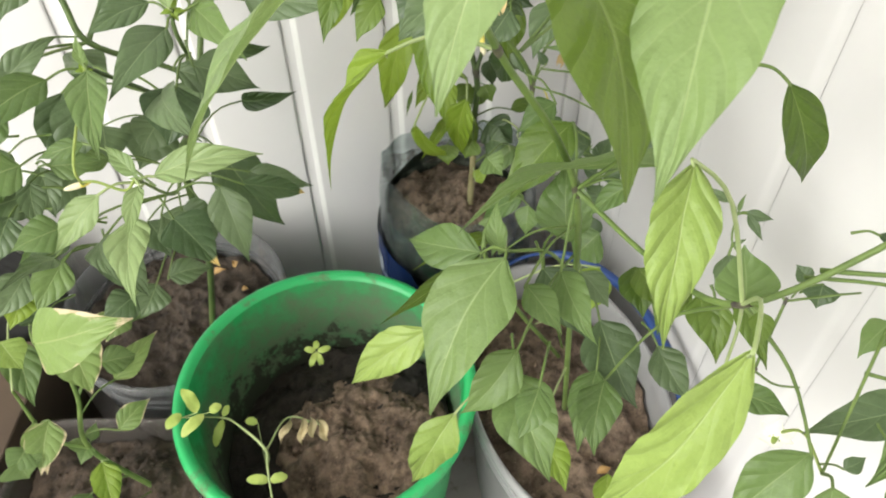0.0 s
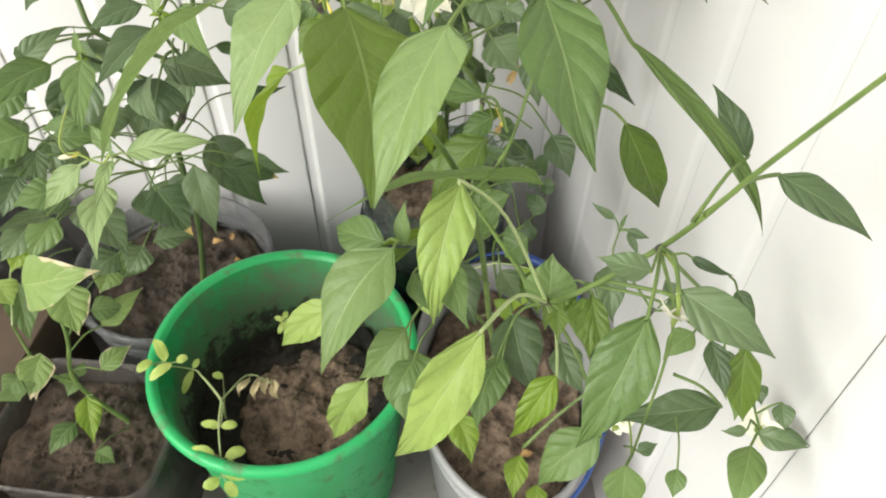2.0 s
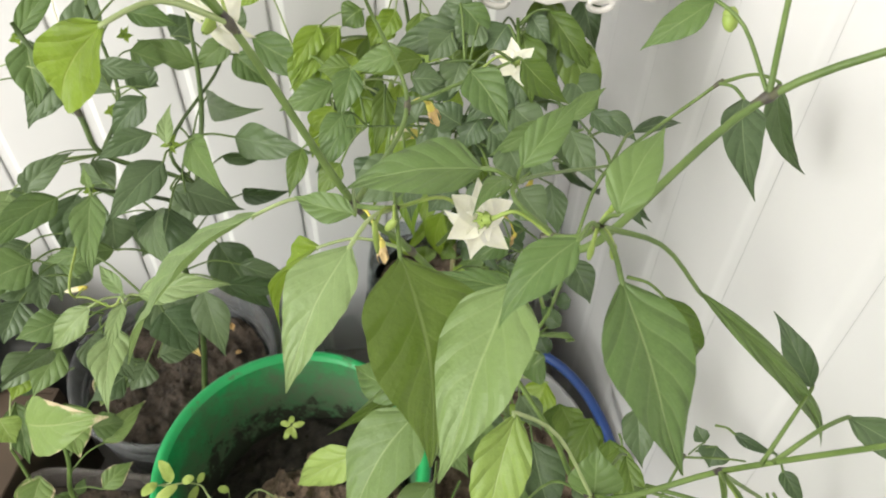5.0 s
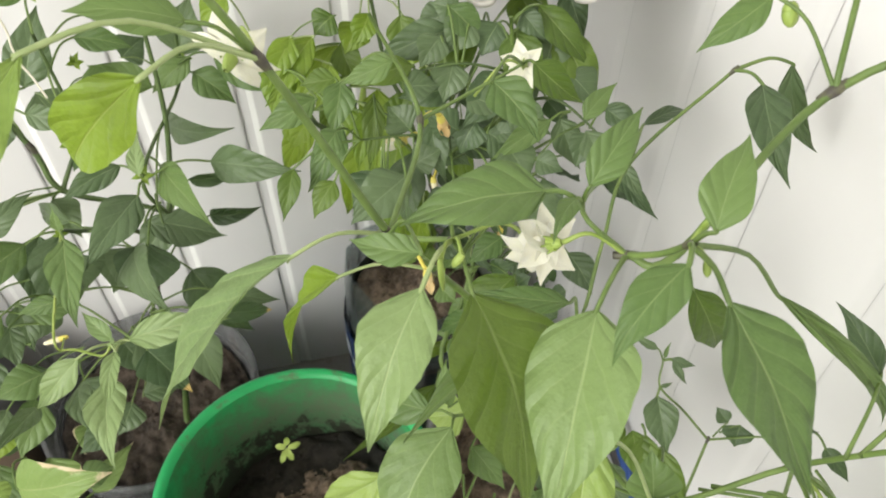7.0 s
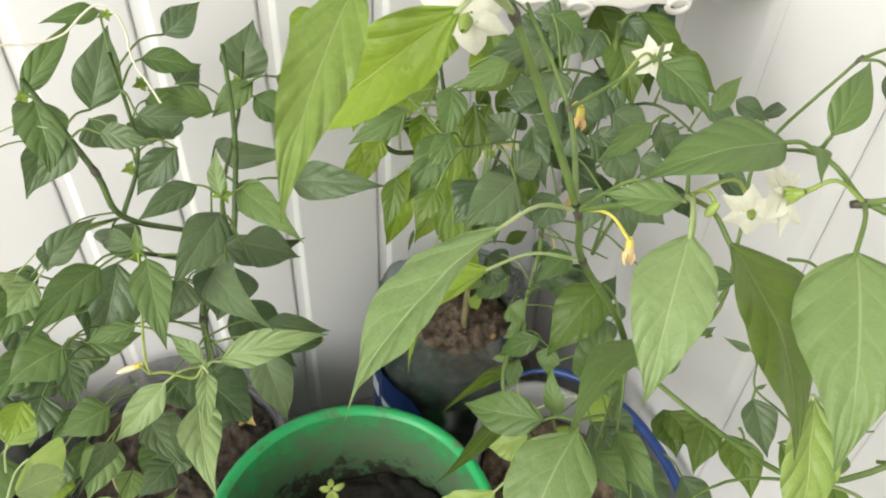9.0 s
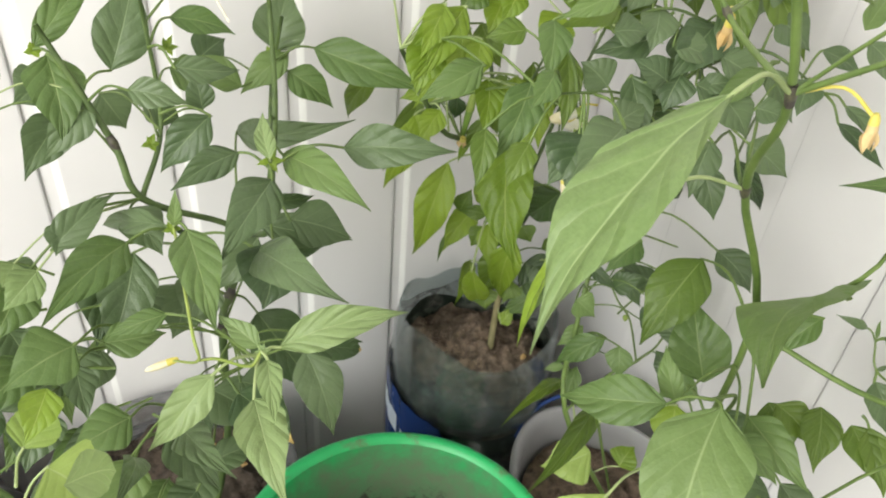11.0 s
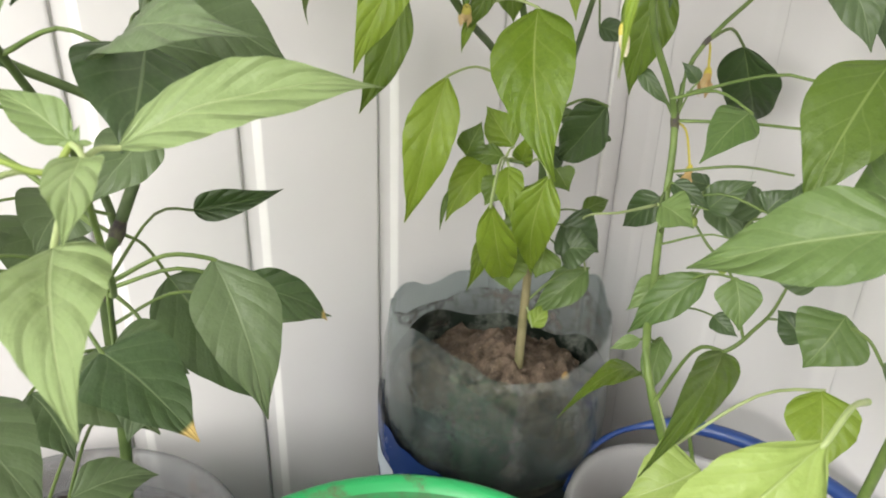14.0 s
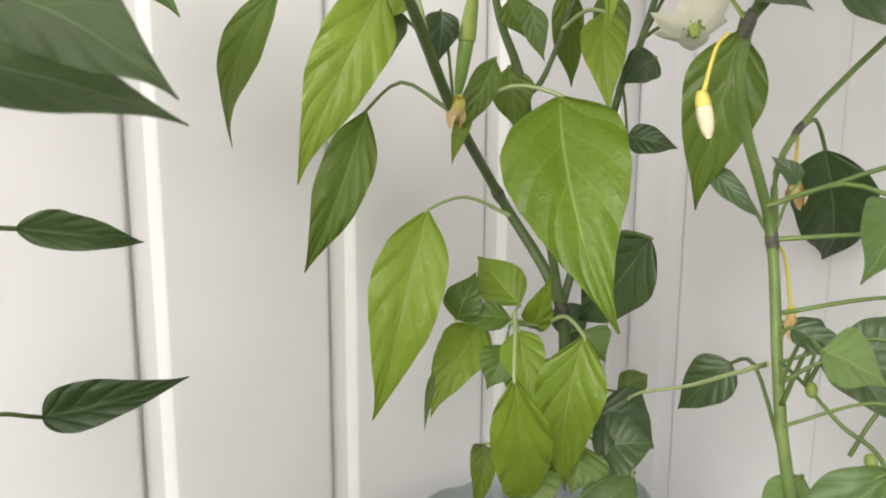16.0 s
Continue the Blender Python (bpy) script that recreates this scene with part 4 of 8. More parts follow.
flower(pepper_a, (0.070, 0.362, 0.607), (0.22, 0.80, -0.45), 0.0125, (0.044, 0.345, 0.600), droop=0.05)
flower(pepper_a, (-0.047, 0.264, 0.676), (-0.2, -0.7, -0.2), 0.018, (-0.034, 0.249, 0.685), droop=0.50)
bud(pepper_a, (0.003, 0.422, 0.508), (-0.009, 0.422, 0.504), 0.0031, "white")
bud(pepper_a, (0.018, 0.232, 0.599), (0.019, 0.231, 0.589), 0.0019, "withered", stalk=(0.003, 0.255, 0.597))
bud(pepper_a, (0.027, 0.338, 0.593), (0.030, 0.344, 0.579), 0.0023, "withered", stalk=(0.017, 0.327, 0.600))
leaf(pepper_a, (0.032, 0.194, 0.632), (0.050, 0.141, 0.585), 0.047, (0.53, -0.43, 0.73), (0.027, 0.218, 0.632), kind="olive")
leaf(pepper_a, (0.071, 0.185, 0.633), (0.051, 0.130, 0.596), 0.038, (-0.54, -0.28, 0.79), (0.084, 0.205, 0.636), kind="soft")
leaf(pepper_a, (0.016, 0.191, 0.639), (-0.003, 0.153, 0.604), 0.025, (-0.35, -0.56, 0.75), (0.027, 0.218, 0.632), kind="mint")
leaf(pepper_a, (-0.033, 0.235, 0.607), (-0.100, 0.206, 0.539), 0.045, (-0.73, 0.15, 0.67), (0.003, 0.255, 0.597), kind="mint", fold=0.22)
leaf(pepper_a, (-0.024, 0.281, 0.541), (-0.067, 0.294, 0.448), 0.024, (-0.91, 0.11, 0.41), (0.023, 0.285, 0.539), kind="lime", fold=0.45)
leaf(pepper_a, (0.058, 0.221, 0.651), (0.008, 0.219, 0.642), 0.028, (-0.32, -0.12, 0.94), (0.070, 0.219, 0.647))
leaf(pepper_a, (0.016, 0.201, 0.644), (-0.008, 0.210, 0.642), 0.011, (-0.27, -0.50, 0.82), (0.003, 0.255, 0.597))
leaf(pepper_a, (0.101, 0.168, 0.657), (0.121, 0.125, 0.624), 0.027, (0.26, -0.55, 0.80), (0.095, 0.188, 0.659))
leaf(pepper_a, (0.087, 0.170, 0.671), (0.065, 0.152, 0.652), 0.014, (-0.27, -0.50, 0.82), (0.095, 0.188, 0.659))
leaf(pepper_a, (0.135, 0.196, 0.625), (0.213, 0.189, 0.538), 0.008, (0.30, -0.89, 0.34), (0.095, 0.188, 0.659), fold=0.40)
leaf(pepper_a, (0.156, 0.282, 0.523), (0.192, 0.290, 0.451), 0.023, (0.29, -0.96, 0.04), (0.136, 0.287, 0.530), kind="olive")
leaf(pepper_a, (0.099, 0.184, 0.668), (0.113, 0.208, 0.684), 0.015, (-0.25, -0.43, 0.87), (0.095, 0.188, 0.659))
leaf(pepper_a, (0.177, 0.327, 0.617), (0.177, 0.276, 0.599), 0.019, (-0.29, -0.32, 0.90), (0.168, 0.340, 0.616), kind="dark")
leaf(pepper_a, (0.197, 0.343, 0.617), (0.225, 0.336, 0.564), 0.014, (-0.51, -0.84, -0.17), (0.168, 0.340, 0.616), kind="dark")
leaf(pepper_a, (0.048, 0.309, 0.634), (0.068, 0.286, 0.619), 0.019, (-0.15, -0.64, 0.75), (0.068, 0.353, 0.613))
leaf(pepper_a, (0.071, 0.218, 0.655), (0.090, 0.238, 0.672), 0.013, (-0.10, -0.58, 0.81), (0.070, 0.219, 0.647))
leaf(pepper_a, (0.100, 0.342, 0.587), (0.117, 0.354, 0.601), 0.011, (-0.13, -0.65, 0.75))
leaf(pepper_a, (0.136, 0.354, 0.573), (0.169, 0.378, 0.565), 0.008, (0.48, -0.37, 0.79), (0.122, 0.322, 0.575), kind="dark")
leaf(pepper_a, (0.110, 0.341, 0.594), (0.125, 0.329, 0.588), 0.011, (-0.31, -0.67, 0.67), kind="dark")
leaf(pepper_a, (0.072, 0.347, 0.618), (0.098, 0.338, 0.599), 0.016, (0.12, -0.82, 0.56), (0.068, 0.353, 0.613), kind="olive")
leaf(pepper_a, (0.101, 0.338, 0.583), (0.115, 0.316, 0.567), 0.016, (-0.28, -0.69, 0.67), kind="dark")
leaf(pepper_a, (0.067, 0.216, 0.652), (0.056, 0.195, 0.654), 0.007, (0.26, -0.07, 0.96), (0.070, 0.219, 0.647))
leaf(pepper_a, (0.125, 0.315, 0.357), (0.139, 0.285, 0.347), 0.023, (-0.30, -0.43, 0.85), kind="olive")
leaf(pepper_a, (0.151, 0.299, 0.362), (0.132, 0.275, 0.340), 0.022, (-0.37, -0.44, 0.82), kind="olive")
leaf(pepper_a, (0.124, 0.320, 0.353), (0.128, 0.290, 0.337), 0.027, (-0.31, -0.47, 0.83), kind="olive")
leaf(pepper_a, (0.157, 0.288, 0.364), (0.160, 0.255, 0.348), 0.021, (-0.36, -0.42, 0.83), kind="olive")
leaf(pepper_a, (0.145, 0.302, 0.366), (0.130, 0.276, 0.344), 0.023, (-0.38, -0.46, 0.80), kind="olive")
leaf(pepper_a, (0.130, 0.257, 0.700), (0.108, 0.253, 0.683), 0.011, (-0.35, -0.72, 0.60), (0.150, 0.236, 0.678))
leaf(pepper_a, (0.082, 0.247, 0.558), (0.037, 0.252, 0.562), 0.012, (0.01, -0.53, 0.85), (0.094, 0.270, 0.520))
bud(pepper_a, (0.100, 0.184, 0.655), (0.1005, 0.182, 0.651), 0.0013, "green", stalk=(0.095, 0.188, 0.659))
bud(pepper_a, (0.093, 0.181, 0.657), (0.0925, 0.179, 0.653), 0.0011, "green", stalk=(0.095, 0.188, 0.659))
bud(pepper_a, (0.098, 0.190, 0.664), (0.0985, 0.189, 0.668), 0.0010, "green", stalk=(0.095, 0.188, 0.659))
bud(pepper_a, (0.029, 0.203, 0.640), (0.026, 0.202, 0.636), 0.0016, "green", stalk=(0.027, 0.218, 0.632))
bud(pepper_a, (0.022, 0.203, 0.637), (0.023, 0.200, 0.626), 0.0012, "green", stalk=(0.027, 0.218, 0.632))
bud(pepper_a, (0.135, 0.254, 0.698), (0.136, 0.251, 0.692), 0.0027, "green")
bud(pepper_a, (0.121, 0.256, 0.691), (0.121, 0.253, 0.687), 0.0020, "green")
leaf(pepper_a, (-0.057, 0.212, 0.704), (-0.108, 0.245, 0.642), 0.023, (-0.36, -0.92, 0.16), (-0.034, 0.249, 0.685), kind="lime")
leaf(pepper_a, (-0.084, 0.210, 0.713), (-0.106, 0.161, 0.677), 0.017, (0.10, -0.64, 0.76), (-0.034, 0.249, 0.685), kind="light")
leaf(pepper_a, (-0.054, 0.250, 0.698), (-0.085, 0.240, 0.708), 0.014, (0.42, -0.69, 0.59), (-0.034, 0.249, 0.685))
leaf(pepper_a, (0.092, 0.127, 0.537), (0.052, 0.116, 0.432), 0.024, (-0.41, -0.88, 0.25), (0.121, 0.187, 0.482), kind="light")
leaf(pepper_a, (0.031, 0.256, 0.434), (-0.009, 0.196, 0.376), 0.048, (-0.48, -0.42, 0.77), (0.033, 0.267, 0.427), kind="soft")
leaf(pepper_a, (0.078, 0.176, 0.568), (0.070, 0.137, 0.521), 0.022, (-0.01, -0.77, 0.63), (0.121, 0.187, 0.482), kind="light")
leaf(pepper_a, (-0.009, 0.263, 0.363), (-0.063, 0.259, 0.303), 0.027, (-0.43, -0.79, 0.43), (0.016, 0.278, 0.360), kind="light")
leaf(pepper_a, (0.006, 0.246, 0.294), (-0.024, 0.230, 0.218), 0.029, (-0.23, -0.93, 0.29), (0.027, 0.267, 0.292), kind="light")
leaf(pepper_a, (0.040, 0.238, 0.377), (0.008, 0.220, 0.335), 0.026, (-0.27, -0.79, 0.55), (0.081, 0.315, 0.369))
leaf(pepper_a, (0.020, 0.280, 0.411), (-0.025, 0.314, 0.387), 0.027, (-0.64, -0.37, 0.67), (0.033, 0.267, 0.427))
leaf(pepper_a, (0.032, 0.289, 0.401), (0.029, 0.310, 0.423), 0.013, (-0.45, -0.66, 0.60), (0.077, 0.309, 0.403))
leaf(pepper_a, (0.118, 0.297, 0.460), (0.004, 0.218, 0.502), 0.054, (-0.21, 0.68, 0.71), (0.073, 0.304, 0.437))
leaf(pepper_a, (0.153, 0.132, 0.549), (0.133, 0.100, 0.497), 0.025, (-0.35, -0.74, 0.58), (0.162, 0.173, 0.543))
leaf(pepper_a, (0.161, 0.133, 0.564), (0.195, 0.114, 0.555), 0.017, (-0.15, -0.63, 0.76), (0.162, 0.173, 0.543), kind="dark")
leaf(pepper_a, (0.152, 0.142, 0.563), (0.132, 0.146, 0.564), 0.011, (-0.11, -0.60, 0.79), (0.162, 0.173, 0.543), kind="dark")
leaf(pepper_a, (0.223, 0.179, 0.416), (0.170, 0.175, 0.400), 0.023, (-0.24, -0.43, 0.87), (0.197, 0.192, 0.423), kind="dark")
leaf(pepper_a, (0.173, 0.145, 0.403), (0.178, 0.130, 0.370), 0.022, (-0.15, -0.90, 0.40), (0.180, 0.160, 0.385))
leaf(pepper_a, (0.241, 0.165, 0.402), (0.230, 0.130, 0.393), 0.020, (-0.25, -0.17, 0.95), (0.251, 0.182, 0.393))
leaf(pepper_a, (0.255, 0.180, 0.393), (0.275, 0.171, 0.399), 0.012, (-0.41, -0.37, 0.83), (0.251, 0.182, 0.393), kind="dark")
leaf(pepper_a, (0.207, 0.157, 0.502), (0.214, 0.140, 0.465), 0.016, (-0.28, -0.89, 0.35), (0.140, 0.181, 0.510), kind="olive")
leaf(pepper_a, (0.194, 0.163, 0.496), (0.201, 0.140, 0.484), 0.011, (-0.27, -0.53, 0.81), (0.136, 0.182, 0.505), kind="dark")
leaf(pepper_a, (0.155, 0.148, 0.429), (0.126, 0.134, 0.389), 0.025, (-0.52, -0.63, 0.58), (0.121, 0.187, 0.482))
leaf(pepper_a, (0.136, 0.200, 0.398), (0.113, 0.180, 0.348), 0.020, (-0.38, -0.78, 0.49), (0.121, 0.187, 0.482), kind="lime")
leaf(pepper_a, (0.122, 0.187, 0.482), (0.121, 0.204, 0.499), 0.026, (-0.10, -0.70, 0.71), (0.121, 0.187, 0.482), sag=0.02)
leaf(pepper_a, (0.127, 0.184, 0.481), (0.128, 0.172, 0.472), 0.010, (-0.11, -0.61, 0.79), (0.121, 0.187, 0.482), kind="olive")
leaf(pepper_a, (0.154, 0.247, 0.418), (0.167, 0.212, 0.396), 0.015, (-0.13, -0.56, 0.82), (0.121, 0.187, 0.482), kind="olive")
leaf(pepper_a, (0.043, 0.254, 0.414), (0.063, 0.234, 0.397), 0.019, (0.10, -0.58, 0.81), (0.077, 0.309, 0.403))
leaf(pepper_a, (0.049, 0.209, 0.385), (0.038, 0.185, 0.372), 0.019, (0.04, -0.50, 0.87), (0.057, 0.237, 0.385))
leaf(pepper_a, (0.100, 0.254, 0.320), (0.090, 0.214, 0.297), 0.028, (-0.04, -0.49, 0.87), (0.121, 0.187, 0.482))
leaf(pepper_a, (0.070, 0.275, 0.209), (0.090, 0.239, 0.191), 0.026, (0.02, -0.43, 0.90), (0.100, 0.343, 0.201), kind="lime")
leaf(pepper_a, (0.131, 0.271, 0.153), (0.128, 0.236, 0.137), 0.022, (-0.07, -0.41, 0.91), kind="lime")
leaf(pepper_a, (0.148, 0.252, 0.137), (0.149, 0.224, 0.125), 0.019, (-0.08, -0.39, 0.92), kind="lime")
flower(pepper_a, (0.251, 0.182, 0.393), (-0.5, -0.6, 0.3), 0.016)
flower(pepper_a, (0.168, 0.145, 0.532), (-0.2, -0.5, -0.6), 0.010, (0.162, 0.173, 0.543), droop=0.60)
flower(pepper_a, (0.178, 0.195, 0.354), (-0.4, -0.6, 0.1), 0.012, (0.180, 0.160, 0.385), droop=0.50)
branch(pepper_a, [(0.162, 0.173, 0.543, 0.0008), (0.185, 0.185, 0.470, 0.0007), (0.180, 0.160, 0.385, 0.0006)])
branch(pepper_a, [(0.162, 0.173, 0.543, 0.0008), (0.215, 0.190, 0.470, 0.0007), (0.251, 0.182, 0.393, 0.0006)])
branch(pepper_a, [(0.090, 0.320, 0.330, 0.0011), (0.060, 0.280, 0.410, 0.0009), (0.033, 0.267, 0.427, 0.0008)])
leaf(pepper_a, (0.196, 0.176, 0.585), (0.237, 0.165, 0.565), 0.013, (0.08, -0.79, 0.61), (0.169, 0.160, 0.576), kind="dark")
leaf(pepper_a, (0.189, 0.191, 0.580), (0.174, 0.212, 0.599), 0.011, (-0.20, -0.71, 0.67), (0.167, 0.162, 0.570), kind="dark")
leaf(pepper_a, (0.199, 0.234, 0.473), (0.220, 0.224, 0.472), 0.006, (-0.28, -0.55, 0.79), (0.193, 0.243, 0.465), kind="deep")
leaf(pepper_a, (0.222, 0.218, 0.468), (0.232, 0.203, 0.459), 0.009, (-0.31, -0.52, 0.80), (0.221, 0.231, 0.464), kind="deep")
leaf(pepper_a, (0.218, 0.194, 0.447), (0.222, 0.174, 0.435), 0.011, (-0.29, -0.47, 0.83), (0.219, 0.214, 0.450), kind="deep")
leaf(pepper_a, (0.226, 0.190, 0.447), (0.225, 0.163, 0.429), 0.017, (-0.30, -0.46, 0.84), (0.222, 0.214, 0.451), kind="mid")
leaf(pepper_a, (0.203, 0.203, 0.448), (0.188, 0.192, 0.436), 0.014, (-0.25, -0.49, 0.83), (0.209, 0.212, 0.444), kind="mid")
leaf(pepper_a, (0.235, 0.157, 0.429), (0.257, 0.149, 0.434), 0.012, (-0.34, -0.41, 0.85), (0.235, 0.168, 0.423), kind="dark")
leaf(pepper_a, (0.230, 0.159, 0.428), (0.218, 0.159, 0.424), 0.006, (-0.30, -0.42, 0.86), (0.235, 0.168, 0.423), kind="dark")
leaf(pepper_a, (0.178, 0.151, 0.408), (0.188, 0.155, 0.412), 0.008, (-0.23, -0.41, 0.88), (0.173, 0.158, 0.399), kind="dark")
leaf(pepper_a, (0.198, 0.143, 0.409), (0.196, 0.130, 0.402), 0.011, (-0.25, -0.38, 0.89), (0.199, 0.171, 0.413), kind="mid")
leaf(pepper_a, (0.245, 0.169, 0.441), (0.247, 0.157, 0.434), 0.011, (-0.34, -0.43, 0.84), (0.238, 0.171, 0.426), kind="dark")
leaf(pepper_a, (0.234, 0.178, 0.442), (0.236, 0.169, 0.437), 0.009, (-0.32, -0.45, 0.83), (0.229, 0.194, 0.438), kind="deep")
leaf(pepper_a, (0.040, 0.241, 0.349), (0.060, 0.187, 0.318), 0.038, (-0.11, -0.44, 0.89), (0.040, 0.265, 0.354), kind="mid")
leaf(pepper_a, (0.059, 0.296, 0.380), (0.084, 0.261, 0.355), 0.033, (-0.14, -0.54, 0.83), (0.056, 0.314, 0.384), kind="dark")
leaf(pepper_a, (0.111, 0.323, 0.291), (0.134, 0.270, 0.256), 0.042, (-0.13, -0.50, 0.86), (0.105, 0.343, 0.301), kind="dark")
leaf(pepper_a, (0.106, 0.289, 0.278), (0.090, 0.242, 0.247), 0.028, (-0.10, -0.47, 0.88), (0.111, 0.316, 0.286), kind="mid")
leaf(pepper_a, (0.098, 0.350, 0.313), (0.118, 0.330, 0.297), 0.022, (-0.11, -0.56, 0.82), (0.094, 0.366, 0.321), kind="dark")
leaf(pepper_a, (0.151, 0.306, 0.283), (0.172, 0.272, 0.263), 0.027, (-0.18, -0.49, 0.85), (0.142, 0.323, 0.288), kind="dark")
branch(pepper_a, [(0.125, 0.210, 0.284, 0.00110), (0.148, 0.226, 0.309, 0.00100), (0.184, 0.245, 0.344, 0.00090)], knots=[(0.184, 0.245, 0.344, 0.0016)])
branch(pepper_a, [(0.184, 0.245, 0.344, 0.00080), (0.202, 0.274, 0.374, 0.00080)], knots=[(0.202, 0.274, 0.374, 0.0016)])
branch(pepper_a, [(0.202, 0.274, 0.374, 0.00070), (0.188, 0.291, 0.383, 0.00070), (0.174, 0.305, 0.391, 0.00060), (0.176, 0.317, 0.404, 0.00050)])
branch(pepper_a, [(0.202, 0.274, 0.374, 0.00070), (0.225, 0.268, 0.387, 0.00060), (0.234, 0.263, 0.395, 0.00050)])
branch(pepper_a, [(0.184, 0.245, 0.344, 0.00070), (0.194, 0.236, 0.343, 0.00060), (0.205, 0.230, 0.349, 0.00050)])
leaf(pepper_a, (0.173, 0.323, 0.409), (0.156, 0.333, 0.413), 0.006, (-0.27, -0.63, 0.73), (0.176, 0.317, 0.404), kind="dark")
leaf(pepper_a, (0.181, 0.317, 0.406), (0.196, 0.311, 0.406), 0.007, (-0.31, -0.61, 0.73), (0.176, 0.317, 0.404), kind="dark")
leaf(pepper_a, (0.182, 0.316, 0.405), (0.190, 0.303, 0.395), 0.006, (-0.30, -0.60, 0.74), (0.176, 0.317, 0.404), kind="dark")
leaf(pepper_a, (0.177, 0.318, 0.405), (0.181, 0.325, 0.414), 0.003, (-0.29, -0.62, 0.73), (0.176, 0.317, 0.404), kind="mid")
leaf(pepper_a, (0.174, 0.305, 0.391), (0.182, 0.306, 0.394), 0.003, (-0.29, -0.59, 0.75), None, kind="dark")
leaf(pepper_a, (0.172, 0.301, 0.386), (0.176, 0.270, 0.361), 0.023, (-0.28, -0.56, 0.78), (0.174, 0.305, 0.391), kind="dark")
leaf(pepper_a, (0.214, 0.280, 0.385), (0.208, 0.289, 0.390), 0.011, (-0.34, -0.55, 0.76), (0.205, 0.275, 0.376), kind="dark")
leaf(pepper_a, (0.221, 0.277, 0.386), (0.217, 0.267, 0.376), 0.020, (-0.35, -0.53, 0.77), (0.209, 0.276, 0.379), kind="dark")
leaf(pepper_a, (0.172, 0.236, 0.335), (0.201, 0.220, 0.335), 0.018, (-0.30, -0.46, 0.84), (0.166, 0.238, 0.334), kind="mid")
leaf(pepper_a, (0.164, 0.283, 0.367), (0.164, 0.251, 0.342), 0.020, (-0.26, -0.53, 0.81), (0.162, 0.289, 0.371), kind="olive")

pepper_c = thing("pepper_plant", (0.125, 0.430, 0.070), "slender pepper plant with small dark leaves and withered blossoms", "plant", "pepper plants in the corner")
branch(pepper_c, [(0.125, 0.430, 0.070, 0.0018), (0.034, 0.407, 0.258, 0.0018), (0.053, 0.458, 0.303, 0.0017), (0.069, 0.491, 0.375, 0.0016), (0.038, 0.474, 0.448, 0.0014), (0.075, 0.430, 0.530, 0.0012), (0.070, 0.420, 0.600, 0.0009)], name="main_stem", knots=[(0.069, 0.491, 0.375, 0.0032), (0.038, 0.474, 0.448, 0.0029)])
branch(pepper_c, [(0.038, 0.474, 0.448, 0.0009), (0.055, 0.430, 0.500, 0.0008), (0.020, 0.410, 0.525, 0.0007), (-0.020, 0.400, 0.530, 0.0005)], STEM_DARK)
branch(pepper_c, [(0.075, 0.430, 0.530, 0.0009), (0.100, 0.410, 0.550, 0.0008), (0.130, 0.385, 0.535, 0.0005)], STEM_DARK)
branch(pepper_c, [(0.073, 0.425, 0.560, 0.0008), (0.040, 0.420, 0.570, 0.0007), (0.000, 0.420, 0.560, 0.0005)], STEM_DARK)
branch(pepper_c, [(0.069, 0.491, 0.375, 0.0012), (0.085, 0.500, 0.415, 0.0010), (0.155, 0.480, 0.490, 0.0008)], knots=[(0.085, 0.500, 0.415, 0.0019)])
leaf(pepper_c, (0.127, 0.529, 0.406), (0.168, 0.562, 0.347), 0.035, (-0.44, -0.61, -0.66), (0.085, 0.500, 0.415), kind="deep")
leaf(pepper_c, (0.100, 0.545, 0.308), (0.086, 0.564, 0.279), 0.023, (-0.87, -0.48, 0.09), (0.053, 0.458, 0.303), kind="deep")
leaf(pepper_c, (0.053, 0.497, 0.449), (0.048, 0.512, 0.384), 0.028, (-0.66, -0.74, -0.12), (0.038, 0.474, 0.448), kind="olive")
leaf(pepper_c, (0.105, 0.499, 0.327), (0.124, 0.473, 0.311), 0.017, (-0.51, -0.69, 0.52), (0.057, 0.467, 0.322), kind="deep")
leaf(pepper_c, (0.062, 0.471, 0.348), (0.077, 0.455, 0.339), 0.011, (-0.47, -0.72, 0.51), (0.062, 0.476, 0.342), kind="deep")
leaf(pepper_c, (0.076, 0.457, 0.338), (0.094, 0.449, 0.356), 0.018, (-0.68, -0.61, 0.41), (0.059, 0.470, 0.329), kind="deep")
leaf(pepper_c, (0.061, 0.424, 0.318), (0.030, 0.436, 0.280), 0.020, (-0.72, -0.57, 0.40), (0.049, 0.449, 0.295))
leaf(pepper_c, (0.063, 0.406, 0.326), (0.061, 0.393, 0.306), 0.020, (-0.56, -0.69, 0.46), (0.048, 0.444, 0.291))
leaf(pepper_c, (0.057, 0.455, 0.302), (0.038, 0.454, 0.283), 0.015, (-0.52, -0.65, 0.55), (0.051, 0.454, 0.299))
leaf(pepper_c, (0.050, 0.435, 0.276), (0.039, 0.420, 0.252), 0.015, (-0.47, -0.63, 0.62), (0.043, 0.430, 0.278))
leaf(pepper_c, (0.054, 0.455, 0.239), (-0.023, 0.384, 0.280), 0.012, (0.57, -0.15, 0.81), (0.051, 0.411, 0.224), kind="lime")
leaf(pepper_c, (0.042, 0.442, 0.272), (0.027, 0.446, 0.265), 0.008, (-0.46, -0.59, 0.66), (0.043, 0.430, 0.278))
leaf(pepper_c, (0.092, 0.435, 0.324), (0.104, 0.427, 0.331), 0.019, (-0.65, -0.54, 0.53), (0.056, 0.464, 0.316), kind="deep")
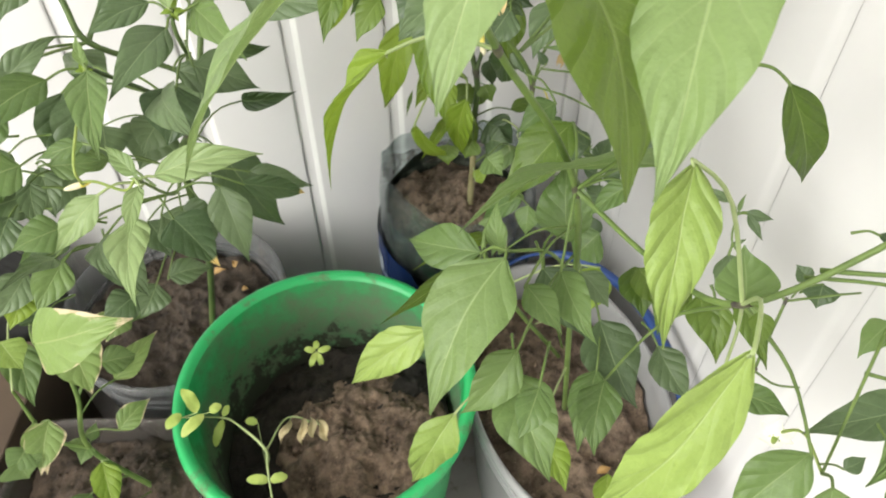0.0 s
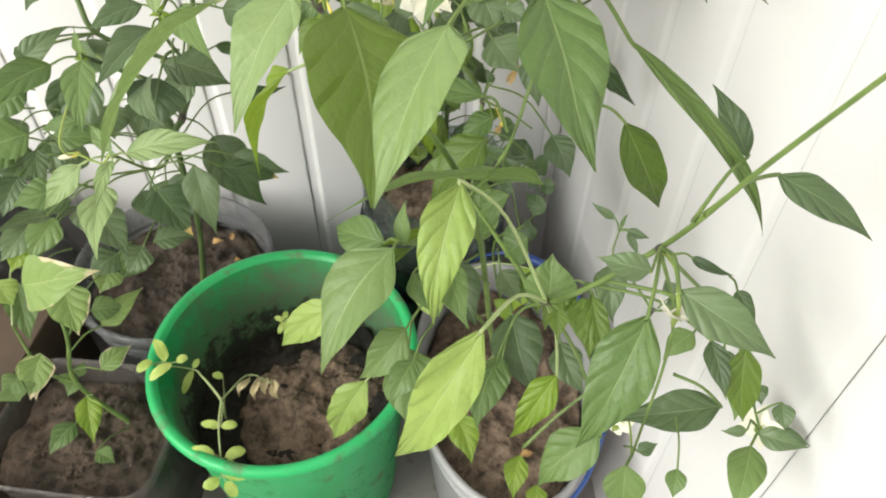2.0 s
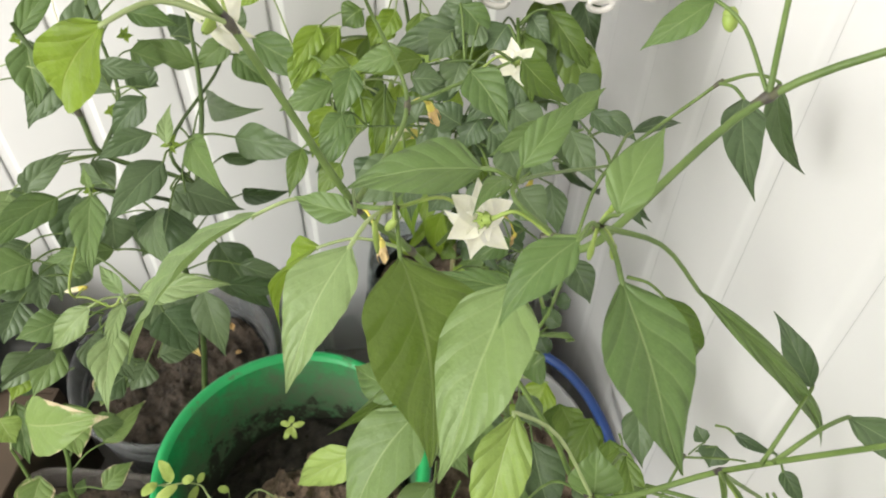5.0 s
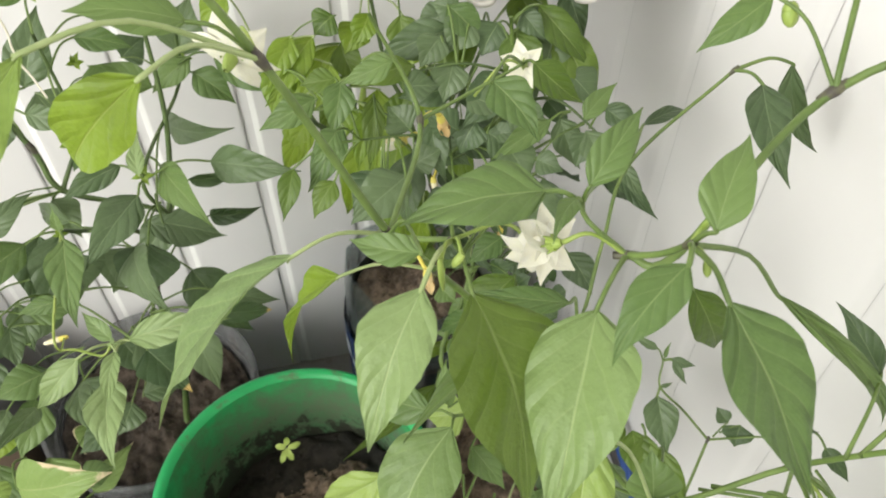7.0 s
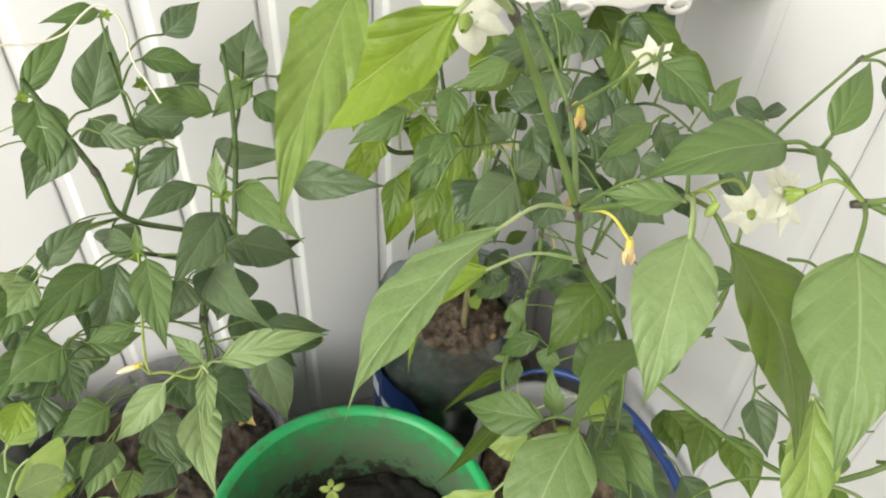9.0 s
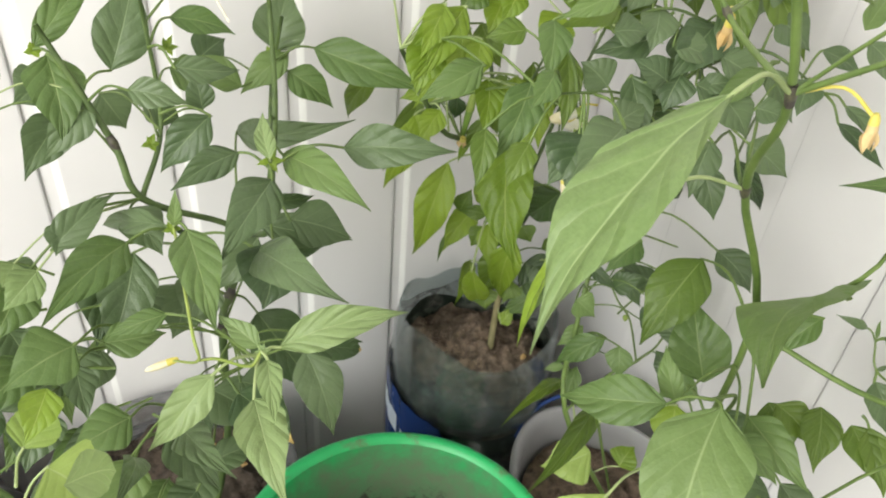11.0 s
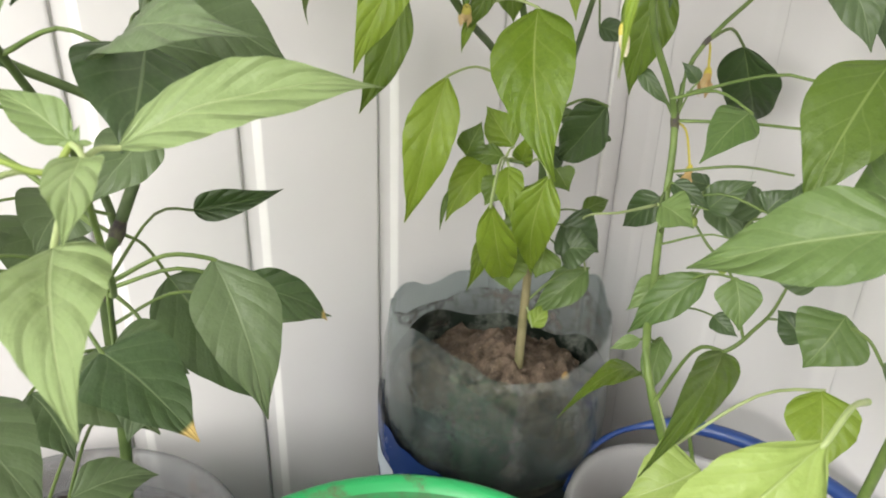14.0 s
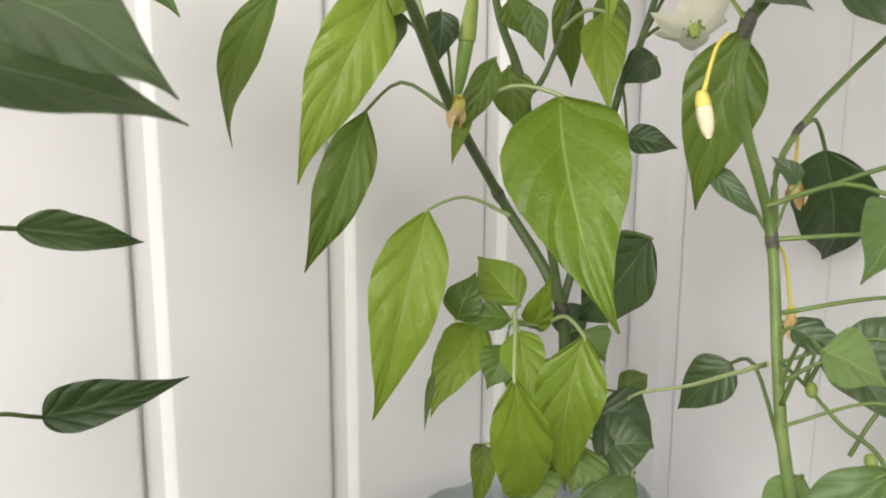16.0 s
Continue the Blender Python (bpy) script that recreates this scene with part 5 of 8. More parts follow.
leaf(pepper_c, (0.096, 0.438, 0.343), (0.106, 0.435, 0.356), 0.017, (-0.72, -0.60, 0.36), (0.060, 0.473, 0.335), kind="deep")
leaf(pepper_c, (0.074, 0.431, 0.290), (0.082, 0.419, 0.284), 0.011, (-0.47, -0.62, 0.62), (0.046, 0.440, 0.287), kind="deep")
leaf(pepper_c, (0.078, 0.490, 0.396), (0.070, 0.496, 0.405), 0.008, (-0.43, -0.85, 0.29), (0.069, 0.491, 0.375), kind="deep")
leaf(pepper_c, (0.080, 0.371, 0.432), (0.040, 0.349, 0.385), 0.035, (-0.47, -0.58, 0.67), (0.073, 0.304, 0.437), kind="olive")
leaf(pepper_c, (0.081, 0.331, 0.365), (0.079, 0.366, 0.406), 0.039, (-0.48, -0.68, 0.55))
leaf(pepper_c, (0.106, 0.442, 0.457), (0.115, 0.420, 0.425), 0.023, (-0.46, -0.79, 0.41), (0.035, 0.302, 0.527), kind="dark")
leaf(pepper_c, (0.156, 0.474, 0.441), (0.199, 0.478, 0.388), 0.016, (-0.10, -0.98, -0.15), (0.035, 0.302, 0.527), kind="dark")
leaf(pepper_c, (0.065, 0.273, 0.403), (0.080, 0.231, 0.391), 0.023, (-0.54, -0.40, 0.74), (0.073, 0.304, 0.437))
leaf(pepper_c, (0.098, 0.288, 0.456), (0.079, 0.288, 0.432), 0.014, (-0.67, -0.49, 0.56), (0.073, 0.304, 0.437))
leaf(pepper_c, (0.102, 0.413, 0.169), (0.116, 0.421, 0.184), 0.026, (-0.47, -0.51, 0.72), (0.084, 0.420, 0.156), kind="lime")
leaf(pepper_c, (0.025, 0.354, 0.325), (-0.041, 0.288, 0.337), 0.015, (0.24, -0.07, 0.97), (0.034, 0.407, 0.258), kind="olive")
leaf(pepper_c, (0.126, 0.403, 0.257), (0.113, 0.378, 0.222), 0.035, (-0.55, -0.57, 0.61), (0.051, 0.411, 0.224), kind="lime")
leaf(pepper_c, (0.052, 0.385, 0.233), (0.015, 0.389, 0.216), 0.039, (-0.41, -0.52, 0.75), kind="light")
leaf(pepper_c, (0.119, 0.395, 0.307), (0.100, 0.392, 0.282), 0.036, (-0.63, -0.57, 0.53))
leaf(pepper_c, (0.057, 0.469, 0.567), (0.022, 0.464, 0.551), 0.023, (-0.16, -0.75, 0.64), (0.069, 0.474, 0.558), kind="olive")
leaf(pepper_c, (0.111, 0.470, 0.590), (0.123, 0.452, 0.564), 0.019, (-0.28, -0.74, 0.61), (0.103, 0.483, 0.588), kind="dark")
leaf(pepper_c, (0.057, 0.454, 0.507), (0.090, 0.459, 0.523), 0.029, (-0.20, -0.70, 0.68), (0.050, 0.457, 0.493), kind="deep")
leaf(pepper_c, (0.046, 0.448, 0.497), (0.084, 0.435, 0.490), 0.027, (-0.19, -0.68, 0.71), (0.043, 0.462, 0.497), kind="deep")
leaf(pepper_c, (0.024, 0.441, 0.552), (0.052, 0.433, 0.546), 0.016, (-0.16, -0.73, 0.67), (0.018, 0.458, 0.542), kind="mint")
leaf(pepper_c, (0.085, 0.502, 0.573), (0.099, 0.482, 0.544), 0.027, (-0.23, -0.75, 0.62), (0.081, 0.507, 0.581), kind="olive")
leaf(pepper_c, (0.006, 0.476, 0.570), (0.014, 0.461, 0.546), 0.021, (-0.11, -0.76, 0.64), (0.005, 0.490, 0.575), kind="olive")
leaf(pepper_c, (0.107, 0.468, 0.507), (0.122, 0.453, 0.493), 0.016, (-0.26, -0.68, 0.68), (0.101, 0.474, 0.513), kind="deep")
bud(pepper_c, (0.006, 0.440, 0.496), (-0.008, 0.440, 0.494), 0.0042, "cream", stalk=(0.020, 0.436, 0.505))
bud(pepper_c, (0.088, 0.499, 0.345), (0.084, 0.494, 0.337), 0.0022, "withered", stalk=(0.069, 0.491, 0.375))
bud(pepper_c, (0.097, 0.513, 0.396), (0.091, 0.504, 0.387), 0.0025, "withered", stalk=(0.085, 0.500, 0.415))
bud(pepper_c, (0.027, 0.480, 0.425), (0.029, 0.478, 0.412), 0.0027, "cream", stalk=(0.037, 0.482, 0.446))
flower(pepper_c, (0.041, 0.506, 0.450), (-0.3, -0.6, -0.6), 0.016, (0.038, 0.474, 0.448), droop=0.60)
leaf(pepper_c, (-0.006, 0.392, 0.509), (-0.018, 0.375, 0.487), 0.037, (-0.19, -0.73, 0.65), (-0.005, 0.404, 0.528), kind="dark")
leaf(pepper_c, (-0.031, 0.386, 0.549), (-0.046, 0.372, 0.536), 0.015, (0.13, -0.74, 0.66), (-0.020, 0.400, 0.530))
leaf(pepper_c, (0.008, 0.411, 0.560), (0.030, 0.412, 0.559), 0.019, (0.07, -0.74, 0.67), (0.007, 0.420, 0.562), kind="dark")
leaf(pepper_c, (0.014, 0.419, 0.570), (-0.024, 0.407, 0.563), 0.017, (0.12, -0.74, 0.66), (0.015, 0.420, 0.564), kind="olive")
leaf(pepper_c, (0.072, 0.419, 0.561), (0.043, 0.400, 0.537), 0.028, (-0.05, -0.77, 0.64), (0.073, 0.425, 0.560), kind="dark")
leaf(pepper_c, (0.099, 0.429, 0.585), (0.124, 0.401, 0.547), 0.025, (-0.04, -0.81, 0.59), (0.071, 0.423, 0.581), kind="olive")
leaf(pepper_c, (0.102, 0.401, 0.543), (0.114, 0.381, 0.519), 0.019, (-0.03, -0.78, 0.63), (0.108, 0.403, 0.546), kind="dark")
leaf(pepper_c, (0.135, 0.372, 0.523), (0.158, 0.350, 0.505), 0.011, (-0.10, -0.69, 0.71), (0.130, 0.385, 0.535), kind="dark")
leaf(pepper_c, (0.031, 0.429, 0.583), (0.018, 0.419, 0.568), 0.020, (-0.00, -0.83, 0.56), (0.033, 0.420, 0.568), kind="dark")
leaf(pepper_c, (0.080, 0.431, 0.583), (0.090, 0.420, 0.566), 0.030, (0.03, -0.84, 0.54), (0.072, 0.424, 0.575), kind="dark")
leaf(pepper_c, (0.048, 0.434, 0.590), (0.035, 0.425, 0.574), 0.024, (-0.04, -0.84, 0.54), (0.043, 0.420, 0.569), kind="dark")
leaf(pepper_c, (0.093, 0.435, 0.593), (0.073, 0.429, 0.583), 0.020, (-0.10, -0.80, 0.59), (0.071, 0.422, 0.587), kind="dark")
leaf(pepper_c, (0.040, 0.399, 0.537), (0.020, 0.404, 0.548), 0.021, (0.17, -0.75, 0.64), (0.023, 0.412, 0.523), kind="dark")
leaf(pepper_c, (0.058, 0.399, 0.535), (0.081, 0.391, 0.525), 0.024, (0.04, -0.72, 0.70), (0.075, 0.430, 0.530), kind="dark")
leaf(pepper_c, (0.039, 0.438, 0.583), (-0.012, 0.437, 0.561), 0.023, (-0.24, -0.77, 0.60), (0.040, 0.420, 0.570), kind="dark")
leaf(pepper_c, (0.074, 0.428, 0.587), (0.083, 0.402, 0.553), 0.026, (-0.30, -0.81, 0.51), (0.071, 0.423, 0.581), kind="olive")
leaf(pepper_c, (0.078, 0.430, 0.597), (0.091, 0.418, 0.585), 0.014, (-0.28, -0.81, 0.52), (0.070, 0.421, 0.594), kind="dark")
leaf(pepper_c, (0.072, 0.417, 0.567), (0.078, 0.403, 0.547), 0.013, (-0.28, -0.80, 0.53), (0.070, 0.425, 0.561), kind="dark")
leaf(pepper_c, (0.062, 0.399, 0.534), (0.078, 0.394, 0.539), 0.013, (-0.37, -0.66, 0.65), (0.075, 0.430, 0.530), kind="dark")
leaf(pepper_c, (0.039, 0.422, 0.553), (0.003, 0.425, 0.544), 0.020, (-0.23, -0.73, 0.64), (0.046, 0.421, 0.568), kind="dark")
leaf(pepper_c, (-0.011, 0.425, 0.545), (-0.016, 0.398, 0.507), 0.015, (-0.17, -0.79, 0.59), (-0.009, 0.403, 0.529), kind="olive")
leaf(pepper_c, (-0.034, 0.430, 0.554), (-0.057, 0.430, 0.550), 0.016, (-0.12, -0.76, 0.64), (-0.020, 0.400, 0.530), kind="olive")
leaf(pepper_c, (-0.008, 0.393, 0.509), (-0.027, 0.378, 0.486), 0.029, (-0.21, -0.72, 0.66), (-0.005, 0.404, 0.528), kind="dark")
leaf(pepper_c, (-0.004, 0.394, 0.510), (0.003, 0.374, 0.488), 0.024, (-0.15, -0.74, 0.65), (-0.002, 0.405, 0.528))
leaf(pepper_c, (-0.062, 0.393, 0.514), (-0.070, 0.372, 0.489), 0.015, (-0.09, -0.75, 0.65), (-0.020, 0.400, 0.530), kind="olive")
leaf(pepper_c, (-0.037, 0.390, 0.506), (-0.052, 0.376, 0.487), 0.017, (-0.16, -0.73, 0.67), (-0.020, 0.400, 0.530), kind="olive")
leaf(pepper_c, (0.025, 0.412, 0.535), (0.033, 0.387, 0.505), 0.019, (-0.21, -0.77, 0.61), (0.020, 0.410, 0.525), kind="dark")
leaf(pepper_c, (0.042, 0.442, 0.592), (0.025, 0.447, 0.594), 0.020, (-0.21, -0.79, 0.57), (0.040, 0.420, 0.570), kind="dark")
leaf(pepper_c, (0.011, 0.410, 0.529), (-0.003, 0.420, 0.540), 0.024, (-0.09, -0.79, 0.61), (0.013, 0.408, 0.526), kind="dark")
leaf(pepper_c, (0.052, 0.406, 0.538), (0.042, 0.397, 0.519), 0.024, (-0.33, -0.76, 0.56), (0.033, 0.417, 0.516), kind="dark")
leaf(pepper_c, (0.013, 0.395, 0.513), (0.031, 0.397, 0.524), 0.020, (-0.33, -0.70, 0.63), (0.013, 0.408, 0.526), kind="dark")
leaf(pepper_c, (0.086, 0.380, 0.529), (0.101, 0.370, 0.527), 0.016, (-0.34, -0.65, 0.68), (0.116, 0.396, 0.542), kind="dark")
leaf(pepper_c, (0.037, 0.380, 0.505), (0.022, 0.370, 0.487), 0.024, (-0.31, -0.70, 0.65), (0.036, 0.419, 0.514), kind="dark")
leaf(pepper_c, (0.063, 0.376, 0.512), (0.049, 0.359, 0.486), 0.020, (-0.34, -0.69, 0.64), (0.045, 0.425, 0.507), kind="dark")
leaf(pepper_c, (0.088, 0.436, 0.598), (0.118, 0.412, 0.572), 0.019, (-0.08, -0.77, 0.63), (0.070, 0.421, 0.594), kind="olive")
leaf(pepper_c, (0.072, 0.405, 0.549), (0.096, 0.392, 0.538), 0.023, (-0.05, -0.70, 0.72), (0.089, 0.419, 0.541), kind="dark")
leaf(pepper_c, (0.126, 0.395, 0.556), (0.146, 0.381, 0.547), 0.013, (-0.15, -0.69, 0.71), (0.119, 0.394, 0.540), kind="dark")
leaf(pepper_c, (0.132, 0.369, 0.535), (0.147, 0.350, 0.521), 0.010, (-0.16, -0.66, 0.73), (0.130, 0.385, 0.535), kind="dark")
leaf(pepper_c, (0.096, 0.397, 0.545), (0.059, 0.383, 0.526), 0.014, (-0.12, -0.67, 0.73), (0.108, 0.403, 0.546))
leaf(pepper_c, (0.035, 0.439, 0.597), (0.055, 0.427, 0.578), 0.019, (0.05, -0.80, 0.60), (0.040, 0.420, 0.570))
leaf(pepper_c, (0.008, 0.374, 0.523), (-0.026, 0.352, 0.507), 0.030, (0.06, -0.63, 0.78), (0.002, 0.405, 0.527), kind="dark")
leaf(pepper_c, (0.065, 0.434, 0.588), (0.055, 0.424, 0.572), 0.025, (-0.11, -0.81, 0.57), (0.071, 0.423, 0.581), kind="dark")
leaf(pepper_c, (0.105, 0.413, 0.567), (0.122, 0.399, 0.554), 0.025, (-0.09, -0.74, 0.66), (0.100, 0.410, 0.550), kind="dark")
leaf(pepper_c, (0.045, 0.411, 0.553), (0.069, 0.403, 0.546), 0.019, (-0.01, -0.70, 0.72), (0.052, 0.422, 0.566), kind="dark")
leaf(pepper_c, (-0.028, 0.407, 0.568), (-0.035, 0.386, 0.544), 0.019, (0.10, -0.77, 0.63), (0.000, 0.420, 0.560))
leaf(pepper_c, (0.069, 0.389, 0.532), (0.082, 0.372, 0.515), 0.026, (-0.03, -0.70, 0.71), (0.080, 0.426, 0.534), kind="dark")
leaf(pepper_c, (0.098, 0.427, 0.585), (0.092, 0.415, 0.566), 0.028, (-0.16, -0.81, 0.56), (0.071, 0.423, 0.581), kind="dark")
leaf(pepper_c, (0.079, 0.367, 0.515), (0.098, 0.350, 0.503), 0.026, (-0.06, -0.63, 0.77), (0.042, 0.423, 0.509), kind="dark")
leaf(pepper_c, (0.038, 0.423, 0.569), (0.031, 0.409, 0.550), 0.023, (-0.04, -0.80, 0.60), (0.036, 0.420, 0.569), kind="dark")
leaf(pepper_c, (0.118, 0.386, 0.543), (0.109, 0.374, 0.527), 0.019, (-0.21, -0.72, 0.66), (0.122, 0.392, 0.539), kind="dark")
leaf(pepper_c, (0.129, 0.424, 0.396), (0.146, 0.395, 0.380), 0.025, (-0.29, -0.59, 0.75), (0.075, 0.494, 0.389), kind="dark")
leaf(pepper_c, (0.081, 0.446, 0.392), (0.053, 0.435, 0.372), 0.022, (-0.29, -0.61, 0.74), (0.063, 0.488, 0.388))
leaf(pepper_c, (0.031, 0.427, 0.356), (0.043, 0.415, 0.349), 0.022, (-0.13, -0.60, 0.79), (0.059, 0.470, 0.329))
branch(pepper_c, [(0.125, 0.430, 0.070, 0.0011), (0.090, 0.459, 0.212, 0.0011), (0.114, 0.454, 0.256, 0.0010), (0.123, 0.449, 0.275, 0.0008), (0.129, 0.448, 0.294, 0.0007)])
branch(pepper_c, [(0.062, 0.478, 0.336, 0.0006), (0.088, 0.488, 0.318, 0.0006), (0.095, 0.477, 0.306, 0.0007), (0.103, 0.464, 0.295, 0.0007), (0.114, 0.454, 0.256, 0.0008)])
branch(pepper_c, [(0.119, 0.468, 0.333, 0.0005), (0.104, 0.472, 0.309, 0.0007), (0.095, 0.472, 0.296, 0.0007)])
branch(pepper_c, [(0.067, 0.492, 0.375, 0.0008), (0.093, 0.472, 0.379, 0.0007), (0.114, 0.448, 0.382, 0.0006)])
branch(pepper_c, [(0.068, 0.482, 0.350, 0.0007), (0.093, 0.464, 0.358, 0.0006), (0.111, 0.443, 0.360, 0.0005)])
branch(pepper_c, [(0.060, 0.478, 0.333, 0.0008), (0.063, 0.523, 0.309, 0.0007), (0.053, 0.558, 0.289, 0.0006), (0.064, 0.565, 0.247, 0.0005)], STEM_PALE)
leaf(pepper_c, (0.096, 0.489, 0.338), (0.081, 0.501, 0.341), 0.011, (-0.47, -0.72, 0.50), (0.086, 0.487, 0.320), kind="deep")
leaf(pepper_c, (0.118, 0.469, 0.331), (0.096, 0.488, 0.336), 0.020, (-0.50, -0.70, 0.51), (0.117, 0.469, 0.331), kind="deep")
leaf(pepper_c, (0.097, 0.486, 0.332), (0.108, 0.464, 0.309), 0.019, (-0.51, -0.72, 0.47), (0.088, 0.488, 0.318), kind="deep")
leaf(pepper_c, (0.125, 0.458, 0.325), (0.132, 0.461, 0.348), 0.018, (-0.69, -0.66, 0.29), (0.113, 0.470, 0.324), kind="deep")
leaf(pepper_c, (0.125, 0.421, 0.276), (0.117, 0.437, 0.286), 0.019, (-0.53, -0.64, 0.56), (0.122, 0.450, 0.272), kind="deep")
leaf(pepper_c, (0.133, 0.433, 0.301), (0.115, 0.453, 0.304), 0.018, (-0.55, -0.60, 0.58), (0.129, 0.448, 0.294), kind="deep")
leaf(pepper_c, (0.127, 0.458, 0.330), (0.116, 0.463, 0.320), 0.012, (-0.68, -0.57, 0.46), (0.116, 0.469, 0.329), kind="deep")
leaf(pepper_c, (0.124, 0.454, 0.315), (0.114, 0.463, 0.313), 0.012, (-0.59, -0.59, 0.56), (0.129, 0.448, 0.294), kind="deep")
leaf(pepper_c, (0.139, 0.442, 0.327), (0.127, 0.447, 0.314), 0.015, (-0.71, -0.54, 0.46), (0.129, 0.448, 0.294), kind="deep")
bud(pepper_c, (0.089, 0.487, 0.319), (0.089, 0.486, 0.314), 0.0022, "green")
bud(pepper_c, (0.100, 0.468, 0.297), (0.100, 0.466, 0.293), 0.0023, "green")

pepper_b = thing("pepper_plant", (0.026, 0.578, 0.158), "pepper plant with drooping yellow-green leaves in a cut bottle", "plant", "pepper plants in the corner")
branch(pepper_b, [(0.026, 0.578, 0.158, 0.0025), (0.028, 0.582, 0.215, 0.0023), (0.028, 0.579, 0.273, 0.0022), (0.028, 0.576, 0.331, 0.0022), (0.006, 0.603, 0.383, 0.0020), (-0.033, 0.553, 0.420, 0.0018), (-0.062, 0.512, 0.455, 0.0016), (-0.092, 0.502, 0.515, 0.0012)], STEM_DARK, name="main_stem", knots=[(0.006, 0.603, 0.383, 0.0030), (0.028, 0.576, 0.331, 0.0029)])
branch(pepper_b, [(0.028, 0.576, 0.331, 0.0017), (0.005, 0.572, 0.428, 0.0017), (-0.009, 0.572, 0.467, 0.0014), (-0.019, 0.572, 0.537, 0.0012)], STEM_DARK, knots=[(0.005, 0.572, 0.428, 0.0029)])
branch(pepper_b, [(0.028, 0.576, 0.331, 0.0016), (0.052, 0.572, 0.434, 0.0014), (0.055, 0.565, 0.448, 0.0013), (0.075, 0.565, 0.508, 0.0010)], STEM_DARK)
branch(pepper_b, [(0.005, 0.572, 0.428, 0.0012), (0.013, 0.568, 0.438, 0.0010), (0.033, 0.568, 0.488, 0.0008)], STEM_DARK)
bud(pepper_b, (-0.028, 0.548, 0.461), (-0.033, 0.550, 0.425), 0.0030, "fruit", stalk=(-0.009, 0.572, 0.467), name="fruit")
bud(pepper_b, (-0.034, 0.545, 0.425), (-0.033, 0.552, 0.417), 0.0031, "withered", name="withered_flower")
branch(pepper_b, [(0.020, 0.578, 0.323, 0.0010), (0.006, 0.584, 0.324, 0.0008)], STEM)
leaf(pepper_b, (0.002, 0.532, 0.427), (-0.004, 0.476, 0.351), 0.045, (-0.45, -0.70, 0.55), (-0.033, 0.553, 0.420), kind="lime")
leaf(pepper_b, (-0.033, 0.590, 0.378), (-0.058, 0.584, 0.281), 0.033, (-0.33, -0.93, 0.14), (0.010, 0.598, 0.373), kind="lime", fold=0.30)
leaf(pepper_b, (-0.052, 0.631, 0.422), (-0.084, 0.636, 0.342), 0.026, (-0.27, -0.96, 0.05), (-0.033, 0.553, 0.420), kind="olive", fold=0.30)
leaf(pepper_b, (-0.069, 0.519, 0.460), (-0.100, 0.521, 0.397), 0.024, (-0.22, -0.97, 0.08), (-0.062, 0.512, 0.455), kind="lime")
leaf(pepper_b, (-0.096, 0.570, 0.469), (-0.119, 0.620, 0.404), 0.018, (-0.73, -0.63, -0.24), (-0.065, 0.511, 0.461), kind="olive")
leaf(pepper_b, (0.019, 0.537, 0.330), (0.016, 0.543, 0.257), 0.029, (-0.52, -0.85, -0.05), (0.020, 0.578, 0.323), kind="lime")
leaf(pepper_b, (-0.026, 0.504, 0.328), (0.005, 0.563, 0.238), 0.024, (-0.24, -0.77, -0.59), (0.008, 0.583, 0.324), kind="lime")
leaf(pepper_b, (0.005, 0.572, 0.324), (0.001, 0.544, 0.297), 0.020, (-0.34, -0.63, 0.70), (0.006, 0.584, 0.324), kind="lime")
leaf(pepper_b, (0.002, 0.608, 0.318), (-0.031, 0.595, 0.278), 0.026, (-0.29, -0.82, 0.50), (0.006, 0.584, 0.324), kind="lime")
leaf(pepper_b, (0.014, 0.592, 0.330), (0.003, 0.621, 0.351), 0.024, (-0.46, -0.63, 0.62), (0.006, 0.584, 0.324), kind="lime")
leaf(pepper_b, (0.018, 0.587, 0.320), (0.012, 0.556, 0.351), 0.014, (-0.64, -0.49, -0.60), (0.006, 0.584, 0.324), kind="lime")
leaf(pepper_b, (0.006, 0.584, 0.326), (-0.019, 0.593, 0.326), 0.014, (-0.28, -0.84, 0.47), (0.006, 0.584, 0.324), kind="olive")
leaf(pepper_b, (0.058, 0.552, 0.367), (0.045, 0.593, 0.317), 0.031, (-0.84, -0.50, -0.19), (0.035, 0.575, 0.359), kind="deep")
leaf(pepper_b, (0.038, 0.552, 0.272), (0.059, 0.542, 0.275), 0.029, (-0.41, -0.70, 0.58), (0.028, 0.579, 0.268), kind="deep")
leaf(pepper_b, (0.070, 0.574, 0.244), (0.030, 0.578, 0.207), 0.026, (-0.53, -0.69, 0.50), (0.028, 0.582, 0.215))
leaf(pepper_b, (0.004, 0.613, 0.251), (-0.023, 0.552, 0.249), 0.014, (0.06, -0.05, 1.00), (0.028, 0.580, 0.247), kind="lime")
leaf(pepper_b, (0.003, 0.582, 0.314), (-0.008, 0.578, 0.295), 0.020, (-0.40, -0.83, 0.38), (0.006, 0.584, 0.324), kind="olive")
leaf(pepper_b, (-0.002, 0.574, 0.440), (0.002, 0.572, 0.413), 0.019, (-0.36, -0.93, 0.02), (0.001, 0.572, 0.439), kind="olive")
leaf(pepper_b, (0.023, 0.570, 0.476), (0.036, 0.586, 0.432), 0.014, (-0.36, -0.83, -0.42), (0.027, 0.568, 0.474), kind="olive")
leaf(pepper_b, (0.041, 0.568, 0.474), (0.044, 0.568, 0.431), 0.016, (-0.48, -0.87, -0.04), (0.025, 0.568, 0.469), kind="olive")
leaf(pepper_b, (0.062, 0.561, 0.445), (0.050, 0.569, 0.434), 0.017, (-0.61, -0.79, 0.09), (0.055, 0.567, 0.444), kind="deep")
